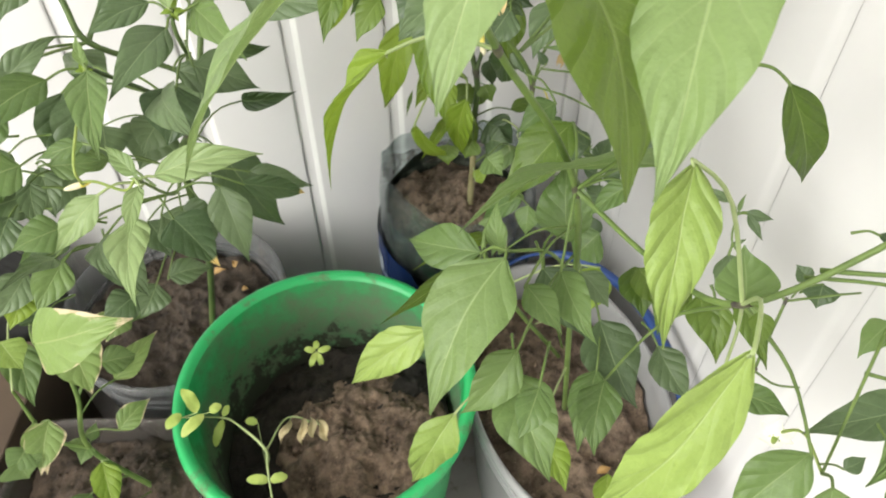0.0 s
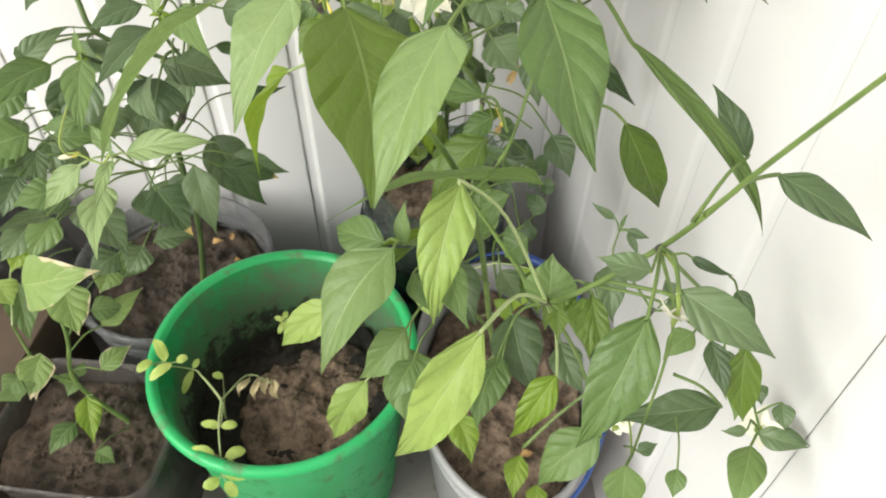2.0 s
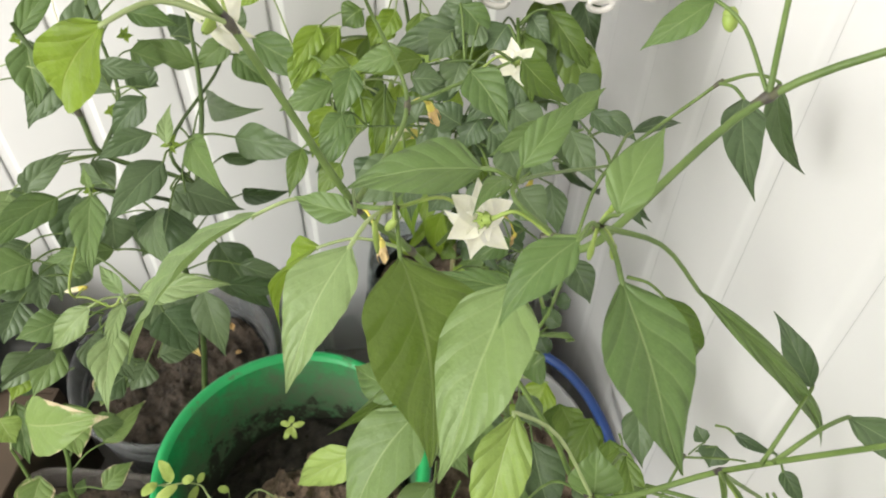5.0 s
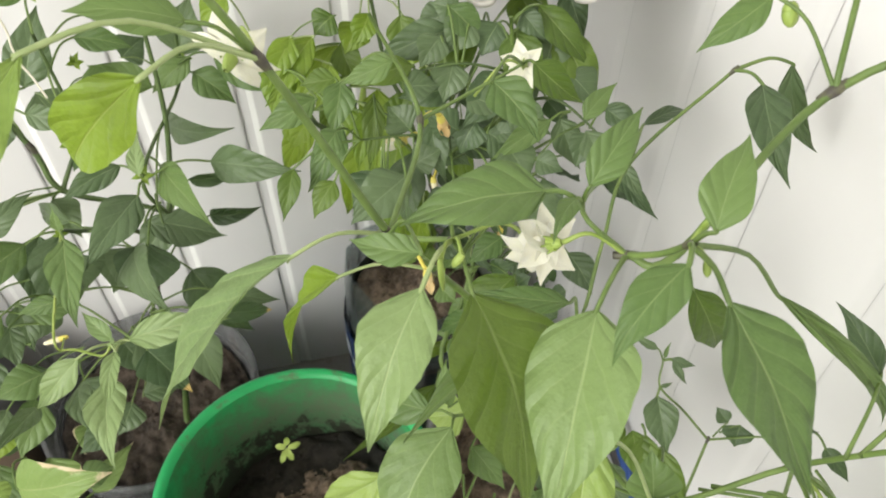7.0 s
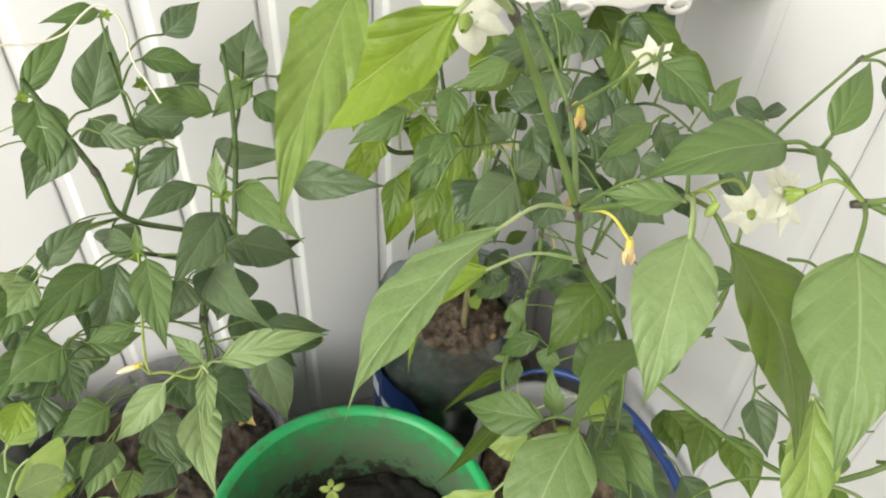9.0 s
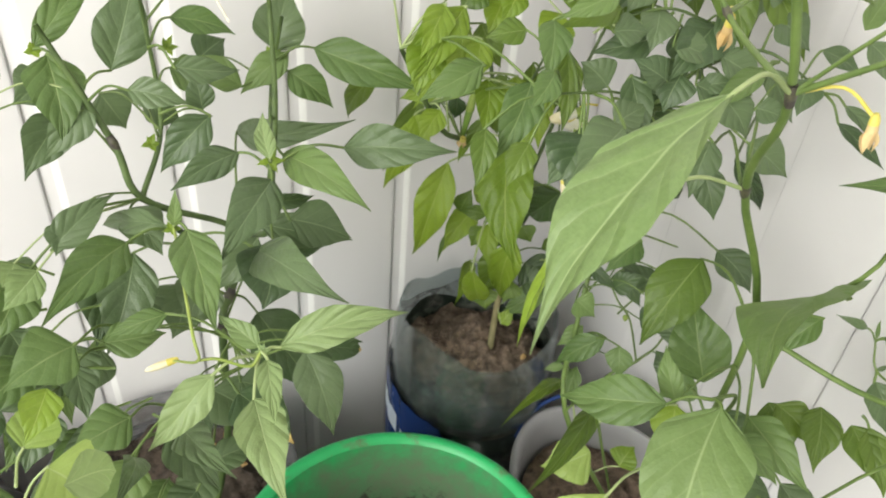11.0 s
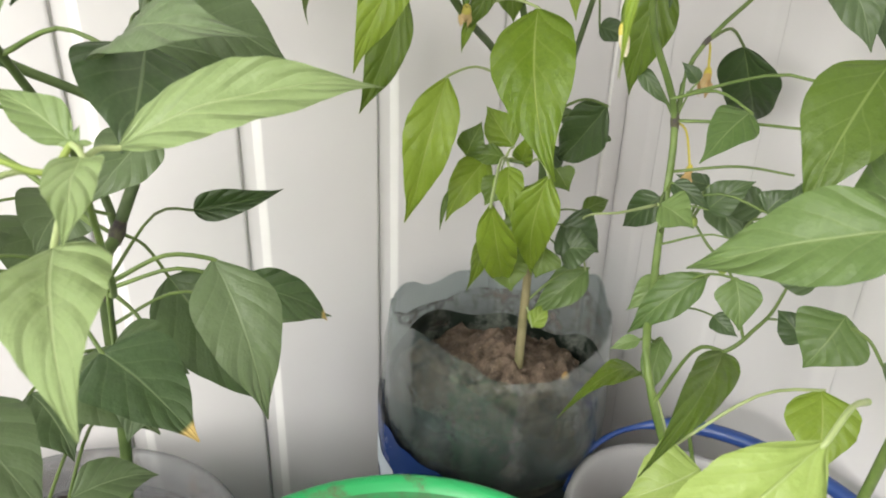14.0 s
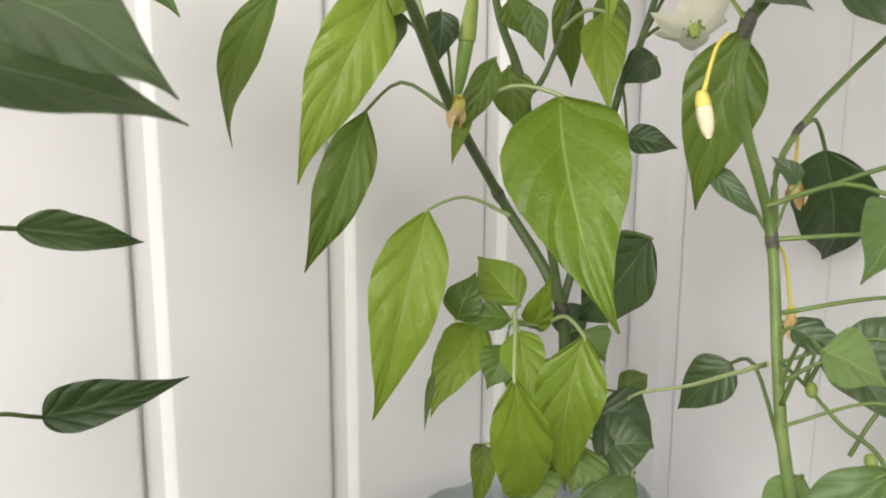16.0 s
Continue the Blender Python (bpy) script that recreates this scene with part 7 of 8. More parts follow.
leaf(pepper_d, (-0.174, 0.562, 0.485), (-0.163, 0.563, 0.485), 0.006, (0.11, -0.76, 0.65), kind="lime")
leaf(pepper_d, (-0.174, 0.562, 0.485), (-0.169, 0.568, 0.494), 0.006, (0.05, -0.86, 0.50), kind="lime")
leaf(pepper_d, (-0.174, 0.562, 0.485), (-0.178, 0.565, 0.492), 0.006, (0.21, -0.84, 0.50), kind="lime")
leaf(pepper_d, (-0.174, 0.562, 0.485), (-0.169, 0.559, 0.478), 0.006, (0.21, -0.82, 0.53), kind="lime")
leaf(pepper_d, (-0.177, 0.438, 0.472), (-0.185, 0.435, 0.471), 0.004, (0.15, -0.67, 0.73), kind="lime")
leaf(pepper_d, (-0.177, 0.438, 0.472), (-0.168, 0.439, 0.471), 0.004, (0.14, -0.67, 0.73), kind="lime")
leaf(pepper_d, (-0.177, 0.438, 0.472), (-0.173, 0.443, 0.479), 0.004, (0.09, -0.78, 0.62), kind="lime")
leaf(pepper_d, (-0.177, 0.438, 0.472), (-0.180, 0.441, 0.477), 0.004, (0.22, -0.77, 0.60), kind="lime")
leaf(pepper_d, (-0.177, 0.438, 0.472), (-0.173, 0.434, 0.466), 0.004, (0.22, -0.74, 0.63), kind="lime")
leaf(pepper_d, (-0.308, 0.496, 0.516), (-0.313, 0.494, 0.516), 0.004, (0.34, -0.70, 0.63), kind="lime")
leaf(pepper_d, (-0.308, 0.496, 0.516), (-0.302, 0.499, 0.516), 0.004, (0.35, -0.70, 0.63), kind="lime")
leaf(pepper_d, (-0.308, 0.496, 0.516), (-0.305, 0.501, 0.522), 0.004, (0.27, -0.82, 0.51), kind="lime")
leaf(pepper_d, (-0.308, 0.496, 0.516), (-0.309, 0.498, 0.521), 0.004, (0.40, -0.79, 0.46), kind="lime")
leaf(pepper_d, (-0.308, 0.496, 0.516), (-0.305, 0.495, 0.512), 0.004, (0.41, -0.77, 0.48), kind="lime")
leaf(pepper_d, (-0.251, 0.532, 0.557), (-0.257, 0.530, 0.556), 0.003, (0.24, -0.78, 0.58), kind="lime")
leaf(pepper_d, (-0.251, 0.532, 0.557), (-0.246, 0.534, 0.557), 0.003, (0.25, -0.78, 0.58), kind="lime")
leaf(pepper_d, (-0.251, 0.532, 0.557), (-0.248, 0.535, 0.562), 0.003, (0.18, -0.88, 0.44), kind="lime")
leaf(pepper_d, (-0.251, 0.532, 0.557), (-0.253, 0.533, 0.561), 0.003, (0.33, -0.85, 0.40), kind="lime")
leaf(pepper_d, (-0.251, 0.532, 0.557), (-0.249, 0.531, 0.553), 0.003, (0.34, -0.84, 0.43), kind="lime")
leaf(pepper_d, (-0.239, 0.529, 0.505), (-0.245, 0.526, 0.505), 0.004, (0.22, -0.74, 0.64), kind="lime")
leaf(pepper_d, (-0.239, 0.529, 0.505), (-0.232, 0.531, 0.505), 0.004, (0.22, -0.74, 0.64), kind="lime")
leaf(pepper_d, (-0.239, 0.529, 0.505), (-0.235, 0.533, 0.512), 0.004, (0.16, -0.85, 0.51), kind="lime")
leaf(pepper_d, (-0.239, 0.529, 0.505), (-0.241, 0.531, 0.511), 0.004, (0.30, -0.83, 0.48), kind="lime")
leaf(pepper_d, (-0.239, 0.529, 0.505), (-0.236, 0.527, 0.500), 0.004, (0.31, -0.81, 0.50), kind="lime")
leaf(pepper_d, (-0.232, 0.404, 0.450), (-0.237, 0.402, 0.450), 0.003, (0.25, -0.60, 0.76), kind="lime")
leaf(pepper_d, (-0.232, 0.404, 0.450), (-0.226, 0.406, 0.449), 0.003, (0.25, -0.60, 0.76), kind="lime")
leaf(pepper_d, (-0.232, 0.404, 0.450), (-0.229, 0.409, 0.454), 0.003, (0.19, -0.72, 0.67), kind="lime")
leaf(pepper_d, (-0.232, 0.404, 0.450), (-0.234, 0.407, 0.454), 0.003, (0.31, -0.71, 0.64), kind="lime")
leaf(pepper_d, (-0.232, 0.404, 0.450), (-0.229, 0.402, 0.446), 0.003, (0.31, -0.69, 0.66), kind="lime")
leaf(pepper_d, (-0.253, 0.497, 0.453), (-0.259, 0.494, 0.453), 0.004, (0.24, -0.67, 0.70), kind="lime")
leaf(pepper_d, (-0.253, 0.497, 0.453), (-0.247, 0.498, 0.453), 0.004, (0.25, -0.67, 0.70), kind="lime")
leaf(pepper_d, (-0.253, 0.497, 0.453), (-0.250, 0.501, 0.459), 0.004, (0.18, -0.79, 0.59), kind="lime")
leaf(pepper_d, (-0.253, 0.497, 0.453), (-0.255, 0.499, 0.458), 0.004, (0.31, -0.77, 0.56), kind="lime")
leaf(pepper_d, (-0.253, 0.497, 0.453), (-0.250, 0.494, 0.449), 0.004, (0.32, -0.75, 0.58), kind="lime")
leaf(pepper_d, (-0.184, 0.328, 0.425), (-0.189, 0.328, 0.425), 0.002, (0.03, -0.65, 0.76), kind="mint")
leaf(pepper_d, (-0.184, 0.328, 0.425), (-0.180, 0.329, 0.425), 0.002, (0.02, -0.65, 0.76), kind="mint")
leaf(pepper_d, (-0.184, 0.328, 0.425), (-0.183, 0.331, 0.429), 0.002, (-0.02, -0.76, 0.65), kind="mint")
leaf(pepper_d, (-0.184, 0.328, 0.425), (-0.186, 0.331, 0.428), 0.002, (0.11, -0.75, 0.65), kind="mint")
leaf(pepper_d, (-0.184, 0.328, 0.425), (-0.182, 0.326, 0.423), 0.002, (0.10, -0.73, 0.68), kind="mint")
bud(pepper_d, (-0.234, 0.356, 0.396), (-0.249, 0.354, 0.392), 0.0023, "cream")
branch(pepper_d, [(-0.231, 0.406, 0.451, 0.0006), (-0.217, 0.331, 0.440, 0.0007), (-0.215, 0.323, 0.427, 0.0006), (-0.234, 0.356, 0.396, 0.0005)], YELLOW_STEM)
branch(pepper_d, [(-0.215, 0.323, 0.427, 0.0006), (-0.206, 0.324, 0.426, 0.0007), (-0.191, 0.323, 0.420, 0.0007), (-0.185, 0.328, 0.425, 0.0008)], YELLOW_STEM)
# a loose pale string, built as a branch of this plant
branch(pepper_d, [(-0.270, 0.380, 0.610, 0.0005), (-0.257, 0.386, 0.609, 0.0005), (-0.243, 0.391, 0.607, 0.0005), (-0.230, 0.397, 0.609, 0.0005), (-0.220, 0.401, 0.617, 0.0005), (-0.212, 0.404, 0.621, 0.0005), (-0.204, 0.404, 0.616, 0.0005), (-0.201, 0.402, 0.606, 0.0005), (-0.201, 0.400, 0.599, 0.0005), (-0.199, 0.397, 0.590, 0.0005), (-0.195, 0.395, 0.583, 0.0005), (-0.189, 0.390, 0.572, 0.0005)], STRING, name="dried_tendril")
leaf(pepper_d, (-0.328, 0.408, 0.357), (-0.353, 0.368, 0.348), 0.028, (0.47, -0.47, 0.75), (-0.300, 0.414, 0.351))
leaf(pepper_d, (-0.324, 0.386, 0.333), (-0.337, 0.354, 0.320), 0.021, (0.44, -0.48, 0.76), (-0.297, 0.399, 0.331))
leaf(pepper_d, (-0.315, 0.405, 0.341), (-0.307, 0.385, 0.319), 0.013, (0.47, -0.55, 0.69), (-0.286, 0.413, 0.338))
leaf(pepper_d, (-0.300, 0.387, 0.312), (-0.318, 0.363, 0.308), 0.017, (0.43, -0.44, 0.79), (-0.276, 0.404, 0.315))
leaf(pepper_d, (-0.297, 0.370, 0.297), (-0.307, 0.339, 0.285), 0.019, (0.41, -0.46, 0.79), (-0.280, 0.394, 0.295))
leaf(pepper_d, (-0.265, 0.446, 0.340), (-0.304, 0.419, 0.346), 0.019, (0.45, -0.47, 0.75), (-0.216, 0.453, 0.319))
leaf(pepper_d, (-0.311, 0.532, 0.456), (-0.333, 0.495, 0.431), 0.031, (0.42, -0.67, 0.61), (-0.269, 0.480, 0.453), kind="dark")
leaf(pepper_d, (-0.266, 0.558, 0.454), (-0.241, 0.560, 0.436), 0.026, (0.47, -0.66, 0.59), (-0.248, 0.498, 0.457), kind="dark")
leaf(pepper_d, (-0.290, 0.549, 0.465), (-0.275, 0.542, 0.442), 0.034, (0.50, -0.69, 0.52), (-0.247, 0.501, 0.461), kind="dark")
leaf(pepper_d, (-0.359, 0.399, 0.340), (-0.365, 0.351, 0.311), 0.033, (0.48, -0.49, 0.73), (-0.330, 0.407, 0.338), kind="dark")
leaf(pepper_d, (-0.354, 0.447, 0.378), (-0.376, 0.444, 0.398), 0.024, (0.62, -0.50, 0.60), (-0.325, 0.454, 0.377), kind="dark")
leaf(pepper_d, (-0.332, 0.441, 0.405), (-0.337, 0.428, 0.397), 0.027, (0.45, -0.61, 0.65), (-0.260, 0.475, 0.426), kind="mint")
leaf(pepper_d, (-0.299, 0.448, 0.322), (-0.312, 0.418, 0.306), 0.030, (0.39, -0.55, 0.74), (-0.220, 0.467, 0.312), kind="dark")
leaf(pepper_d, (-0.250, 0.436, 0.280), (-0.232, 0.417, 0.256), 0.031, (0.40, -0.54, 0.74), (-0.224, 0.475, 0.275), kind="dark")
leaf(pepper_d, (-0.232, 0.400, 0.250), (-0.199, 0.415, 0.246), 0.023, (0.31, -0.45, 0.83), (-0.226, 0.476, 0.242), kind="dark")
leaf(pepper_d, (-0.240, 0.393, 0.250), (-0.249, 0.367, 0.238), 0.030, (0.32, -0.48, 0.82), (-0.226, 0.476, 0.242), kind="dark")
leaf(pepper_d, (-0.342, 0.346, 0.322), (-0.347, 0.307, 0.302), 0.036, (0.47, -0.44, 0.77), (-0.317, 0.363, 0.323))
leaf(pepper_d, (-0.310, 0.343, 0.268), (-0.335, 0.348, 0.290), 0.024, (0.56, -0.42, 0.72), (-0.294, 0.369, 0.265), kind="dark")
leaf(pepper_d, (-0.240, 0.532, 0.490), (-0.215, 0.537, 0.477), 0.025, (0.45, -0.67, 0.60), (-0.246, 0.504, 0.486))
leaf(pepper_d, (-0.338, 0.470, 0.486), (-0.345, 0.456, 0.474), 0.026, (0.47, -0.67, 0.57), (-0.281, 0.485, 0.482))
leaf(pepper_d, (-0.330, 0.480, 0.496), (-0.342, 0.479, 0.511), 0.026, (0.63, -0.61, 0.48), (-0.286, 0.487, 0.495), kind="mint")
leaf(pepper_d, (-0.316, 0.537, 0.481), (-0.334, 0.517, 0.472), 0.032, (0.43, -0.67, 0.61), (-0.278, 0.484, 0.476), kind="dark")
leaf(pepper_d, (-0.227, 0.582, 0.475), (-0.208, 0.596, 0.486), 0.029, (0.26, -0.77, 0.58), (-0.176, 0.552, 0.468), kind="dark")
leaf(pepper_d, (-0.245, 0.499, 0.334), (-0.255, 0.467, 0.310), 0.047, (0.33, -0.62, 0.71), (-0.215, 0.487, 0.329), kind="dark")
leaf(pepper_d, (-0.281, 0.484, 0.343), (-0.276, 0.463, 0.319), 0.041, (0.41, -0.63, 0.66), (-0.217, 0.490, 0.339), kind="dark")
leaf(pepper_d, (-0.291, 0.384, 0.387), (-0.323, 0.357, 0.383), 0.035, (0.42, -0.41, 0.81), (-0.272, 0.427, 0.359), kind="mid")
leaf(pepper_d, (-0.261, 0.351, 0.360), (-0.290, 0.331, 0.359), 0.027, (0.39, -0.38, 0.84), (-0.248, 0.379, 0.336), kind="mid")
leaf(pepper_d, (-0.296, 0.390, 0.366), (-0.288, 0.366, 0.344), 0.019, (0.40, -0.40, 0.83), (-0.283, 0.416, 0.354), kind="dark")
leaf(pepper_d, (-0.259, 0.333, 0.346), (-0.272, 0.299, 0.331), 0.027, (0.37, -0.34, 0.86), (-0.253, 0.365, 0.328), kind="mid")
leaf(pepper_d, (-0.247, 0.367, 0.327), (-0.216, 0.341, 0.299), 0.032, (0.32, -0.37, 0.87), (-0.259, 0.387, 0.320), kind="dark")
leaf(pepper_d, (-0.317, 0.380, 0.342), (-0.324, 0.349, 0.323), 0.032, (0.42, -0.37, 0.83), (-0.312, 0.407, 0.333), kind="dark")
leaf(pepper_d, (-0.207, 0.396, 0.323), (-0.173, 0.372, 0.296), 0.039, (0.28, -0.40, 0.87), (-0.222, 0.415, 0.329), kind="tipped")
leaf(pepper_d, (-0.280, 0.395, 0.377), (-0.246, 0.407, 0.372), 0.023, (0.37, -0.44, 0.82), (-0.297, 0.408, 0.368), kind="mid")
leaf(pepper_d, (-0.305, 0.350, 0.314), (-0.319, 0.318, 0.302), 0.027, (0.40, -0.34, 0.85), (-0.294, 0.372, 0.311), kind="dark")
leaf(pepper_d, (-0.343, 0.426, 0.367), (-0.329, 0.404, 0.340), 0.027, (0.43, -0.42, 0.80), (-0.322, 0.440, 0.368), kind="dark")
leaf(pepper_d, (-0.234, 0.351, 0.287), (-0.256, 0.328, 0.280), 0.026, (0.33, -0.34, 0.88), (-0.226, 0.362, 0.291), kind="dark")
leaf(pepper_d, (-0.348, 0.451, 0.396), (-0.329, 0.442, 0.373), 0.033, (0.44, -0.46, 0.77), (-0.318, 0.457, 0.382), kind="dark")
leaf(pepper_d, (-0.285, 0.457, 0.395), (-0.289, 0.415, 0.356), 0.034, (0.39, -0.46, 0.80), (-0.266, 0.468, 0.397), kind="dark")

pepper_e = thing("pepper_plant", (-0.270, 0.300, 0.065), "low pepper plant with pale scorched leaves in the rectangular tub", "plant", "pepper plants in the corner")
branch(pepper_e, [(-0.270, 0.300, 0.065, 0.0021), (-0.307, 0.303, 0.139, 0.0019), (-0.297, 0.315, 0.205, 0.0016), (-0.307, 0.335, 0.265, 0.0012)], name="main_stem")
branch(pepper_e, [(-0.307, 0.303, 0.139, 0.0016), (-0.328, 0.297, 0.168, 0.0014), (-0.340, 0.309, 0.220, 0.0011)])
leaf(pepper_e, (-0.271, 0.282, 0.322), (-0.191, 0.268, 0.369), 0.043, (-0.46, -0.66, 0.59), (-0.307, 0.335, 0.265), kind="scorched")
leaf(pepper_e, (-0.280, 0.340, 0.187), (-0.251, 0.381, 0.201), 0.023, (0.33, -0.51, 0.79), (-0.301, 0.310, 0.181), kind="scorched")
leaf(pepper_e, (-0.320, 0.300, 0.190), (-0.319, 0.263, 0.170), 0.030, (0.44, -0.42, 0.79), (-0.331, 0.300, 0.182), kind="scorched")
leaf(pepper_e, (-0.275, 0.307, 0.161), (-0.255, 0.334, 0.167), 0.021, (0.35, -0.43, 0.83), (-0.304, 0.306, 0.157), kind="scorched")
leaf(pepper_e, (-0.298, 0.345, 0.244), (-0.280, 0.312, 0.211), 0.038, (0.47, -0.50, 0.73), (-0.303, 0.328, 0.243), kind="scorched")
leaf(pepper_e, (-0.344, 0.342, 0.242), (-0.328, 0.303, 0.205), 0.029, (0.50, -0.48, 0.72), (-0.340, 0.309, 0.220))
leaf(pepper_e, (-0.301, 0.299, 0.121), (-0.286, 0.262, 0.096), 0.025, (0.41, -0.40, 0.82), (-0.297, 0.302, 0.119), kind="lime")
leaf(pepper_e, (-0.288, 0.346, 0.203), (-0.261, 0.359, 0.195), 0.025, (0.42, -0.42, 0.80), (-0.298, 0.314, 0.199))
leaf(pepper_e, (-0.307, 0.305, 0.140), (-0.311, 0.289, 0.134), 0.015, (0.39, -0.41, 0.82), (-0.307, 0.303, 0.139))
leaf(pepper_e, (-0.306, 0.308, 0.141), (-0.304, 0.322, 0.148), 0.011, (0.39, -0.46, 0.79), (-0.307, 0.303, 0.139))
leaf(pepper_e, (-0.309, 0.304, 0.141), (-0.324, 0.301, 0.149), 0.012, (0.51, -0.34, 0.79), (-0.309, 0.302, 0.141))
leaf(pepper_e, (-0.312, 0.280, 0.098), (-0.327, 0.246, 0.092), 0.023, (0.40, -0.32, 0.86), (-0.283, 0.301, 0.092))
leaf(pepper_e, (-0.286, 0.259, 0.084), (-0.268, 0.254, 0.073), 0.018, (0.44, -0.33, 0.83), (-0.270, 0.300, 0.065))
leaf(pepper_e, (-0.335, 0.268, 0.185), (-0.327, 0.258, 0.174), 0.033, (0.52, -0.41, 0.75), (-0.330, 0.299, 0.178))
leaf(pepper_e, (-0.290, 0.399, 0.206), (-0.296, 0.375, 0.192), 0.031, (0.38, -0.53, 0.75), (-0.298, 0.314, 0.199), kind="scorched")
leaf(pepper_e, (-0.270, 0.425, 0.204), (-0.283, 0.396, 0.190), 0.032, (0.35, -0.54, 0.77), (-0.277, 0.396, 0.203))
leaf(pepper_e, (-0.311, 0.342, 0.303), (-0.316, 0.318, 0.288), 0.026, (0.47, -0.53, 0.71), (-0.340, 0.309, 0.220), kind="lime")
leaf(pepper_e, (-0.294, 0.284, 0.321), (-0.282, 0.273, 0.305), 0.025, (0.50, -0.48, 0.73), kind="light")
leaf(pepper_e, (-0.331, 0.297, 0.191), (-0.317, 0.265, 0.167), 0.026, (0.42, -0.41, 0.81), (-0.332, 0.301, 0.187), kind="scorched")
leaf(pepper_e, (-0.331, 0.278, 0.187), (-0.339, 0.258, 0.182), 0.024, (0.44, -0.37, 0.82), (-0.331, 0.300, 0.182))
leaf(pepper_e, (-0.278, 0.280, 0.411), (-0.261, 0.273, 0.397), 0.036, (0.41, -0.34, 0.85), (-0.294, 0.270, 0.387), kind="light")
leaf(pepper_e, (-0.287, 0.285, 0.419), (-0.278, 0.306, 0.429), 0.022, (0.43, -0.36, 0.83), (-0.295, 0.283, 0.396), kind="light")

seedling = thing("tomato_seedling", (-0.157, 0.294, 0.116), "thin tomato seedling with small yellowing leaflets in the green bucket", "plant")
branch(seedling, [(-0.157, 0.294, 0.116, 0.0010), (-0.145, 0.282, 0.173, 0.0010), (-0.172, 0.306, 0.170, 0.0008), (-0.198, 0.329, 0.143, 0.0007), (-0.218, 0.298, 0.197, 0.0004)], STEM_PALE)
branch(seedling, [(-0.145, 0.282, 0.173, 0.0008), (-0.137, 0.252, 0.176, 0.0007), (-0.128, 0.221, 0.156, 0.0004)], STEM_PALE)
branch(seedling, [(-0.145, 0.282, 0.173, 0.0007), (-0.138, 0.326, 0.148, 0.0006), (-0.107, 0.314, 0.157, 0.0004)], STEM_PALE)
leaflet(seedling, (-0.142, 0.262, 0.161), (-0.158, 0.260, 0.167), 0.0080, (0.35, -0.35, 0.87), (-0.148, 0.285, 0.157))
leaflet(seedling, (-0.141, 0.262, 0.161), (-0.128, 0.267, 0.159), 0.0080, (0.27, -0.35, 0.90), (-0.148, 0.285, 0.157))
leaflet(seedling, (-0.137, 0.233, 0.165), (-0.158, 0.230, 0.172), 0.0118, (0.35, -0.32, 0.88), (-0.131, 0.232, 0.164))
leaflet(seedling, (-0.128, 0.233, 0.162), (-0.113, 0.243, 0.161), 0.0101, (0.24, -0.34, 0.91), (-0.131, 0.230, 0.162))
leaflet(seedling, (-0.131, 0.228, 0.161), (-0.139, 0.223, 0.161), 0.0082, (0.28, -0.31, 0.91), (-0.130, 0.227, 0.160))
leaflet(seedling, (-0.127, 0.229, 0.159), (-0.120, 0.231, 0.158), 0.0064, (0.27, -0.32, 0.91), (-0.130, 0.227, 0.160))
leaflet(seedling, (-0.129, 0.216, 0.154), (-0.141, 0.207, 0.155), 0.0108, (0.27, -0.29, 0.92), (-0.128, 0.221, 0.156))
leaflet(seedling, (-0.124, 0.215, 0.152), (-0.113, 0.206, 0.145), 0.0100, (0.30, -0.35, 0.89), (-0.128, 0.221, 0.156))
leaflet(seedling, (-0.125, 0.219, 0.154), (-0.103, 0.226, 0.150), 0.0082, (0.25, -0.31, 0.92), (-0.128, 0.221, 0.156))
leaflet(seedling, (-0.196, 0.328, 0.142), (-0.201, 0.307, 0.132), 0.0082, (0.29, -0.45, 0.84), (-0.198, 0.329, 0.143))
leaflet(seedling, (-0.196, 0.330, 0.143), (-0.193, 0.339, 0.147), 0.0062, (0.27, -0.48, 0.83), (-0.198, 0.329, 0.143))
leaflet(seedling, (-0.196, 0.305, 0.190), (-0.211, 0.287, 0.188), 0.0093, (0.33, -0.40, 0.86), (-0.213, 0.306, 0.182))
leaflet(seedling, (-0.201, 0.305, 0.193), (-0.212, 0.318, 0.208), 0.0100, (0.41, -0.51, 0.76), (-0.214, 0.304, 0.187))
leaflet(seedling, (-0.212, 0.302, 0.196), (-0.222, 0.290, 0.195), 0.0086, (0.34, -0.40, 0.85), (-0.216, 0.301, 0.192))
leaflet(seedling, (-0.192, 0.307, 0.190), (-0.184, 0.314, 0.190), 0.0077, (0.30, -0.42, 0.86), (-0.213, 0.306, 0.182))
leaflet(seedling, (-0.168, 0.330, 0.132), (-0.178, 0.330, 0.136), 0.0073, (0.35, -0.40, 0.84), (-0.156, 0.293, 0.121))
leaflet(seedling, (-0.136, 0.324, 0.147), (-0.143, 0.306, 0.139), 0.0071, (0.23, -0.45, 0.86), (-0.135, 0.325, 0.149), dry=True)
leaflet(seedling, (-0.122, 0.317, 0.164), (-0.122, 0.297, 0.153), 0.0069, (0.24, -0.48, 0.84), (-0.118, 0.318, 0.154), dry=True)
leaflet(seedling, (-0.115, 0.318, 0.162), (-0.113, 0.304, 0.153), 0.0069, (0.24, -0.49, 0.84), (-0.113, 0.316, 0.155), dry=True)
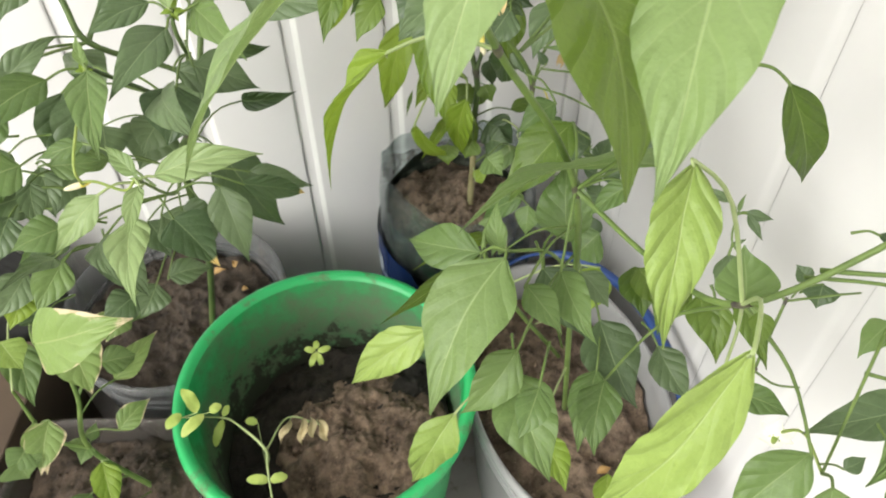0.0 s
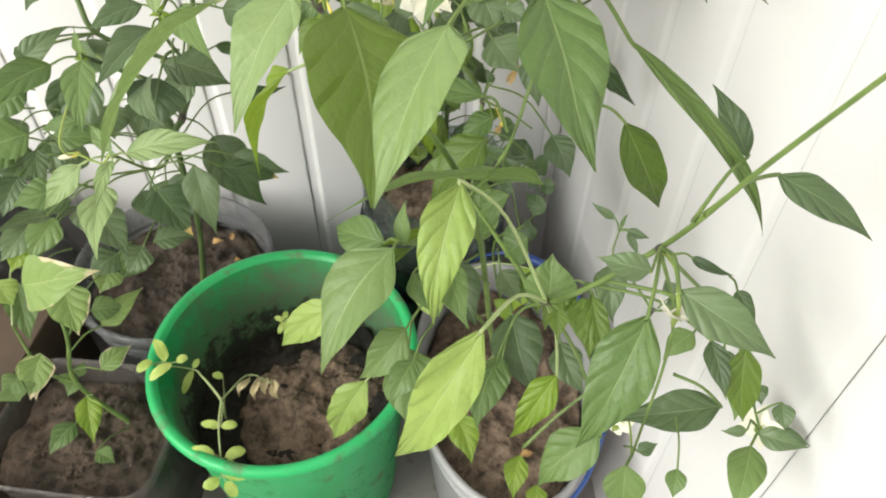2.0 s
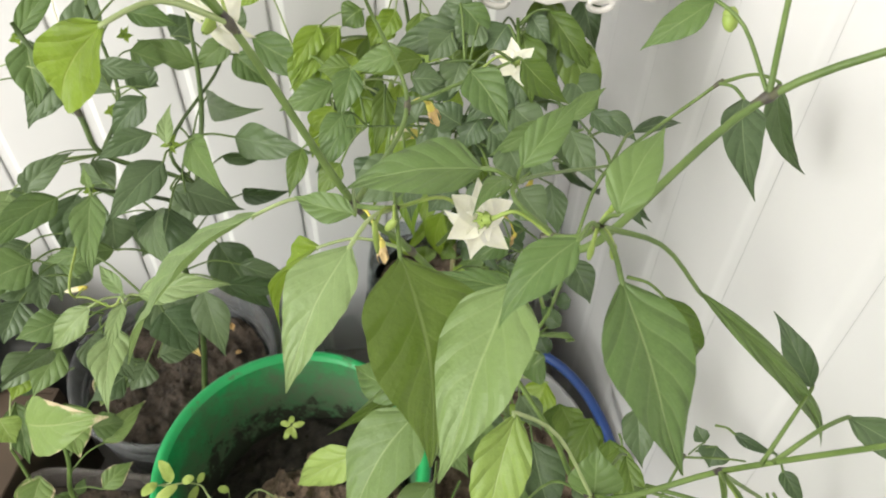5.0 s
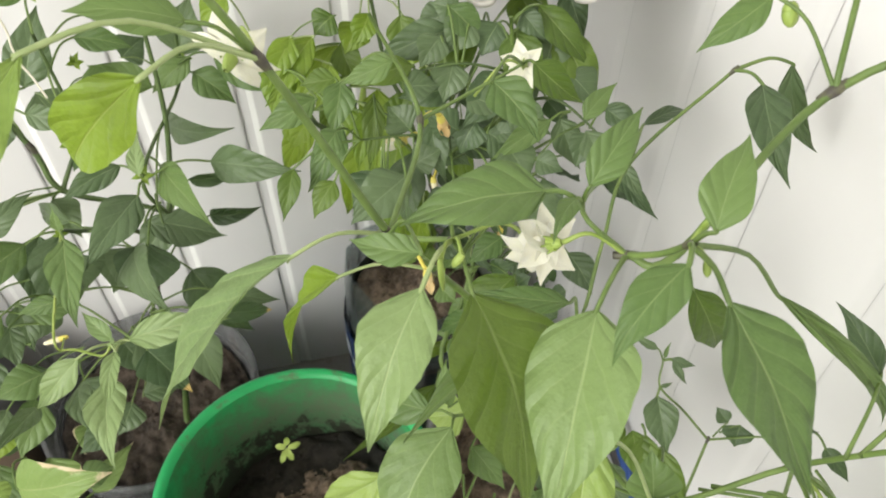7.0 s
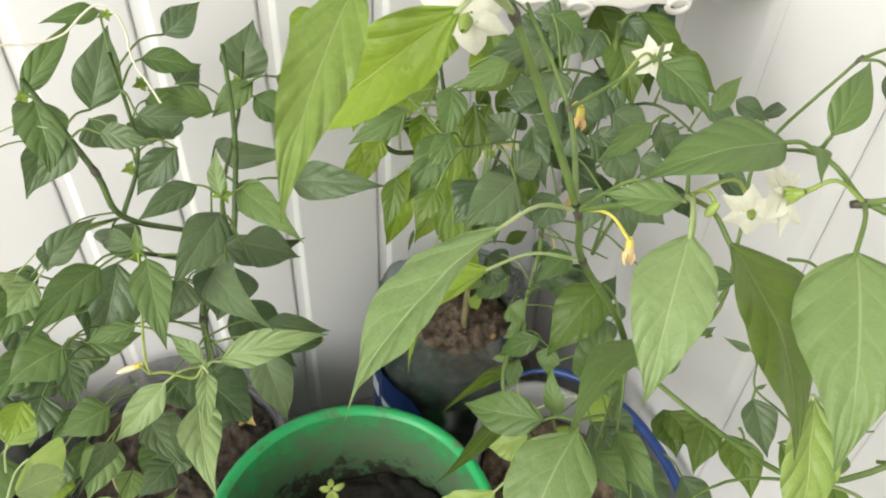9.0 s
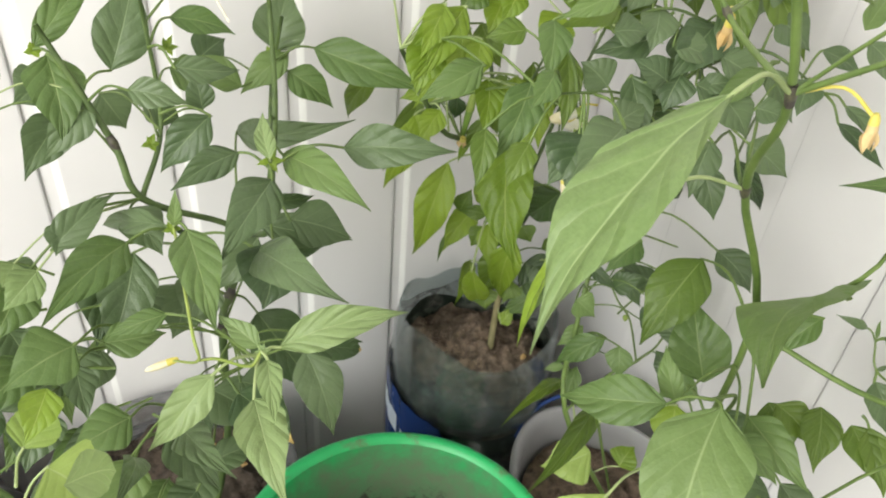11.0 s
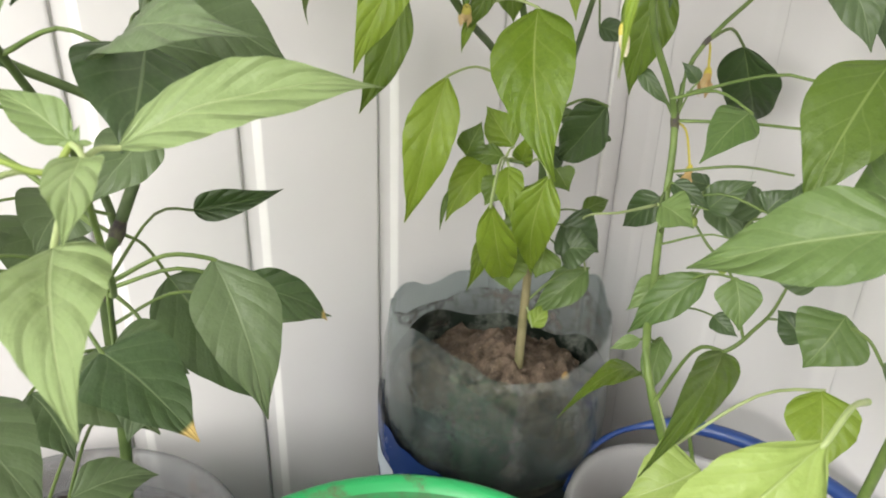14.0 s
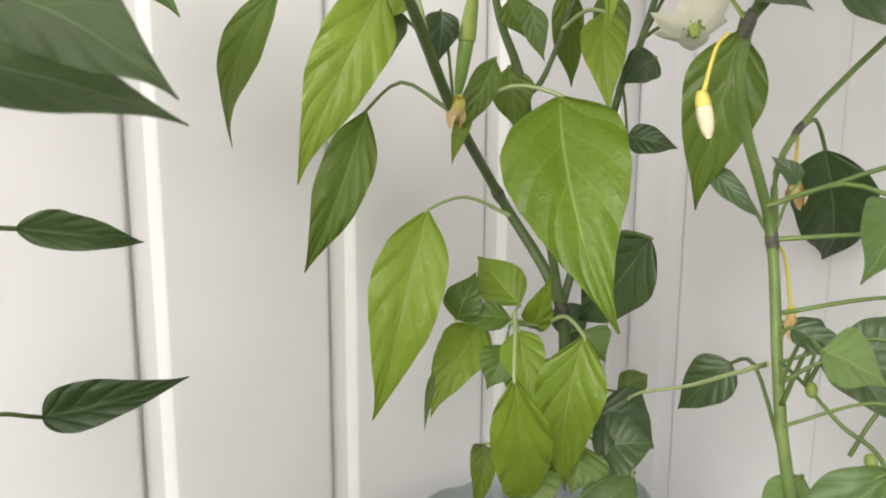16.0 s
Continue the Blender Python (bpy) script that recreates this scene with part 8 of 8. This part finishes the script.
leaflet(seedling, (-0.110, 0.317, 0.160), (-0.101, 0.303, 0.149), 0.0089, (0.26, -0.48, 0.84), (-0.110, 0.315, 0.156), dry=True)

sprout = thing("weed_sprout", (-0.126, 0.408, 0.110), "tiny pale sprout with round leaflets in the green bucket soil", "plant")
branch(sprout, [(-0.126, 0.412, 0.100, 0.0005), (-0.126, 0.408, 0.130, 0.0005)], STEM_PALE)
leaflet(sprout, (-0.126, 0.408, 0.131), (-0.136, 0.408, 0.134), 0.0062, (0.29, -0.47, 0.83), (-0.126, 0.408, 0.130))
leaflet(sprout, (-0.126, 0.409, 0.132), (-0.125, 0.416, 0.136), 0.0062, (0.21, -0.58, 0.78), (-0.126, 0.408, 0.130))
leaflet(sprout, (-0.124, 0.408, 0.130), (-0.112, 0.413, 0.130), 0.0062, (0.20, -0.48, 0.85), (-0.126, 0.408, 0.128))
leaflet(sprout, (-0.125, 0.407, 0.129), (-0.119, 0.398, 0.122), 0.0062, (0.27, -0.54, 0.79), (-0.126, 0.408, 0.128))
leaflet(sprout, (-0.126, 0.406, 0.130), (-0.130, 0.395, 0.123), 0.0062, (0.20, -0.54, 0.82), (-0.126, 0.408, 0.128))
leaflet(sprout, (-0.127, 0.405, 0.129), (-0.122, 0.404, 0.126), 0.0062, (0.29, -0.49, 0.82), (-0.126, 0.408, 0.128))


# ---------------------------------------------------------------- the panels that face the two walls
panel, panel_mirrored = panel_mesh(False, 0.7, STEP_HIGHLIGHT), panel_mesh(True, 0.25, PANEL)
for k in range(21):
    ob = new("panel", panel)
    ob.matrix_world = ROOM @ pose(-0.126 - PITCH * (k - 1), 0.001, 0)
    ob.parent, ob.matrix_parent_inverse = wall_back, ROOM.inverted()
    if k == 0:
        ob.scale.x = 0.2
for k in range(22):
    ob = new("panel", panel_mirrored)
    ob.matrix_world = ROOM @ pose(0.001, -0.047 - PITCH * (k - 1), 0, 0, 0, -90)
    ob.parent, ob.matrix_parent_inverse = wall_right, ROOM.inverted()
    ob.scale.x = 1.0104
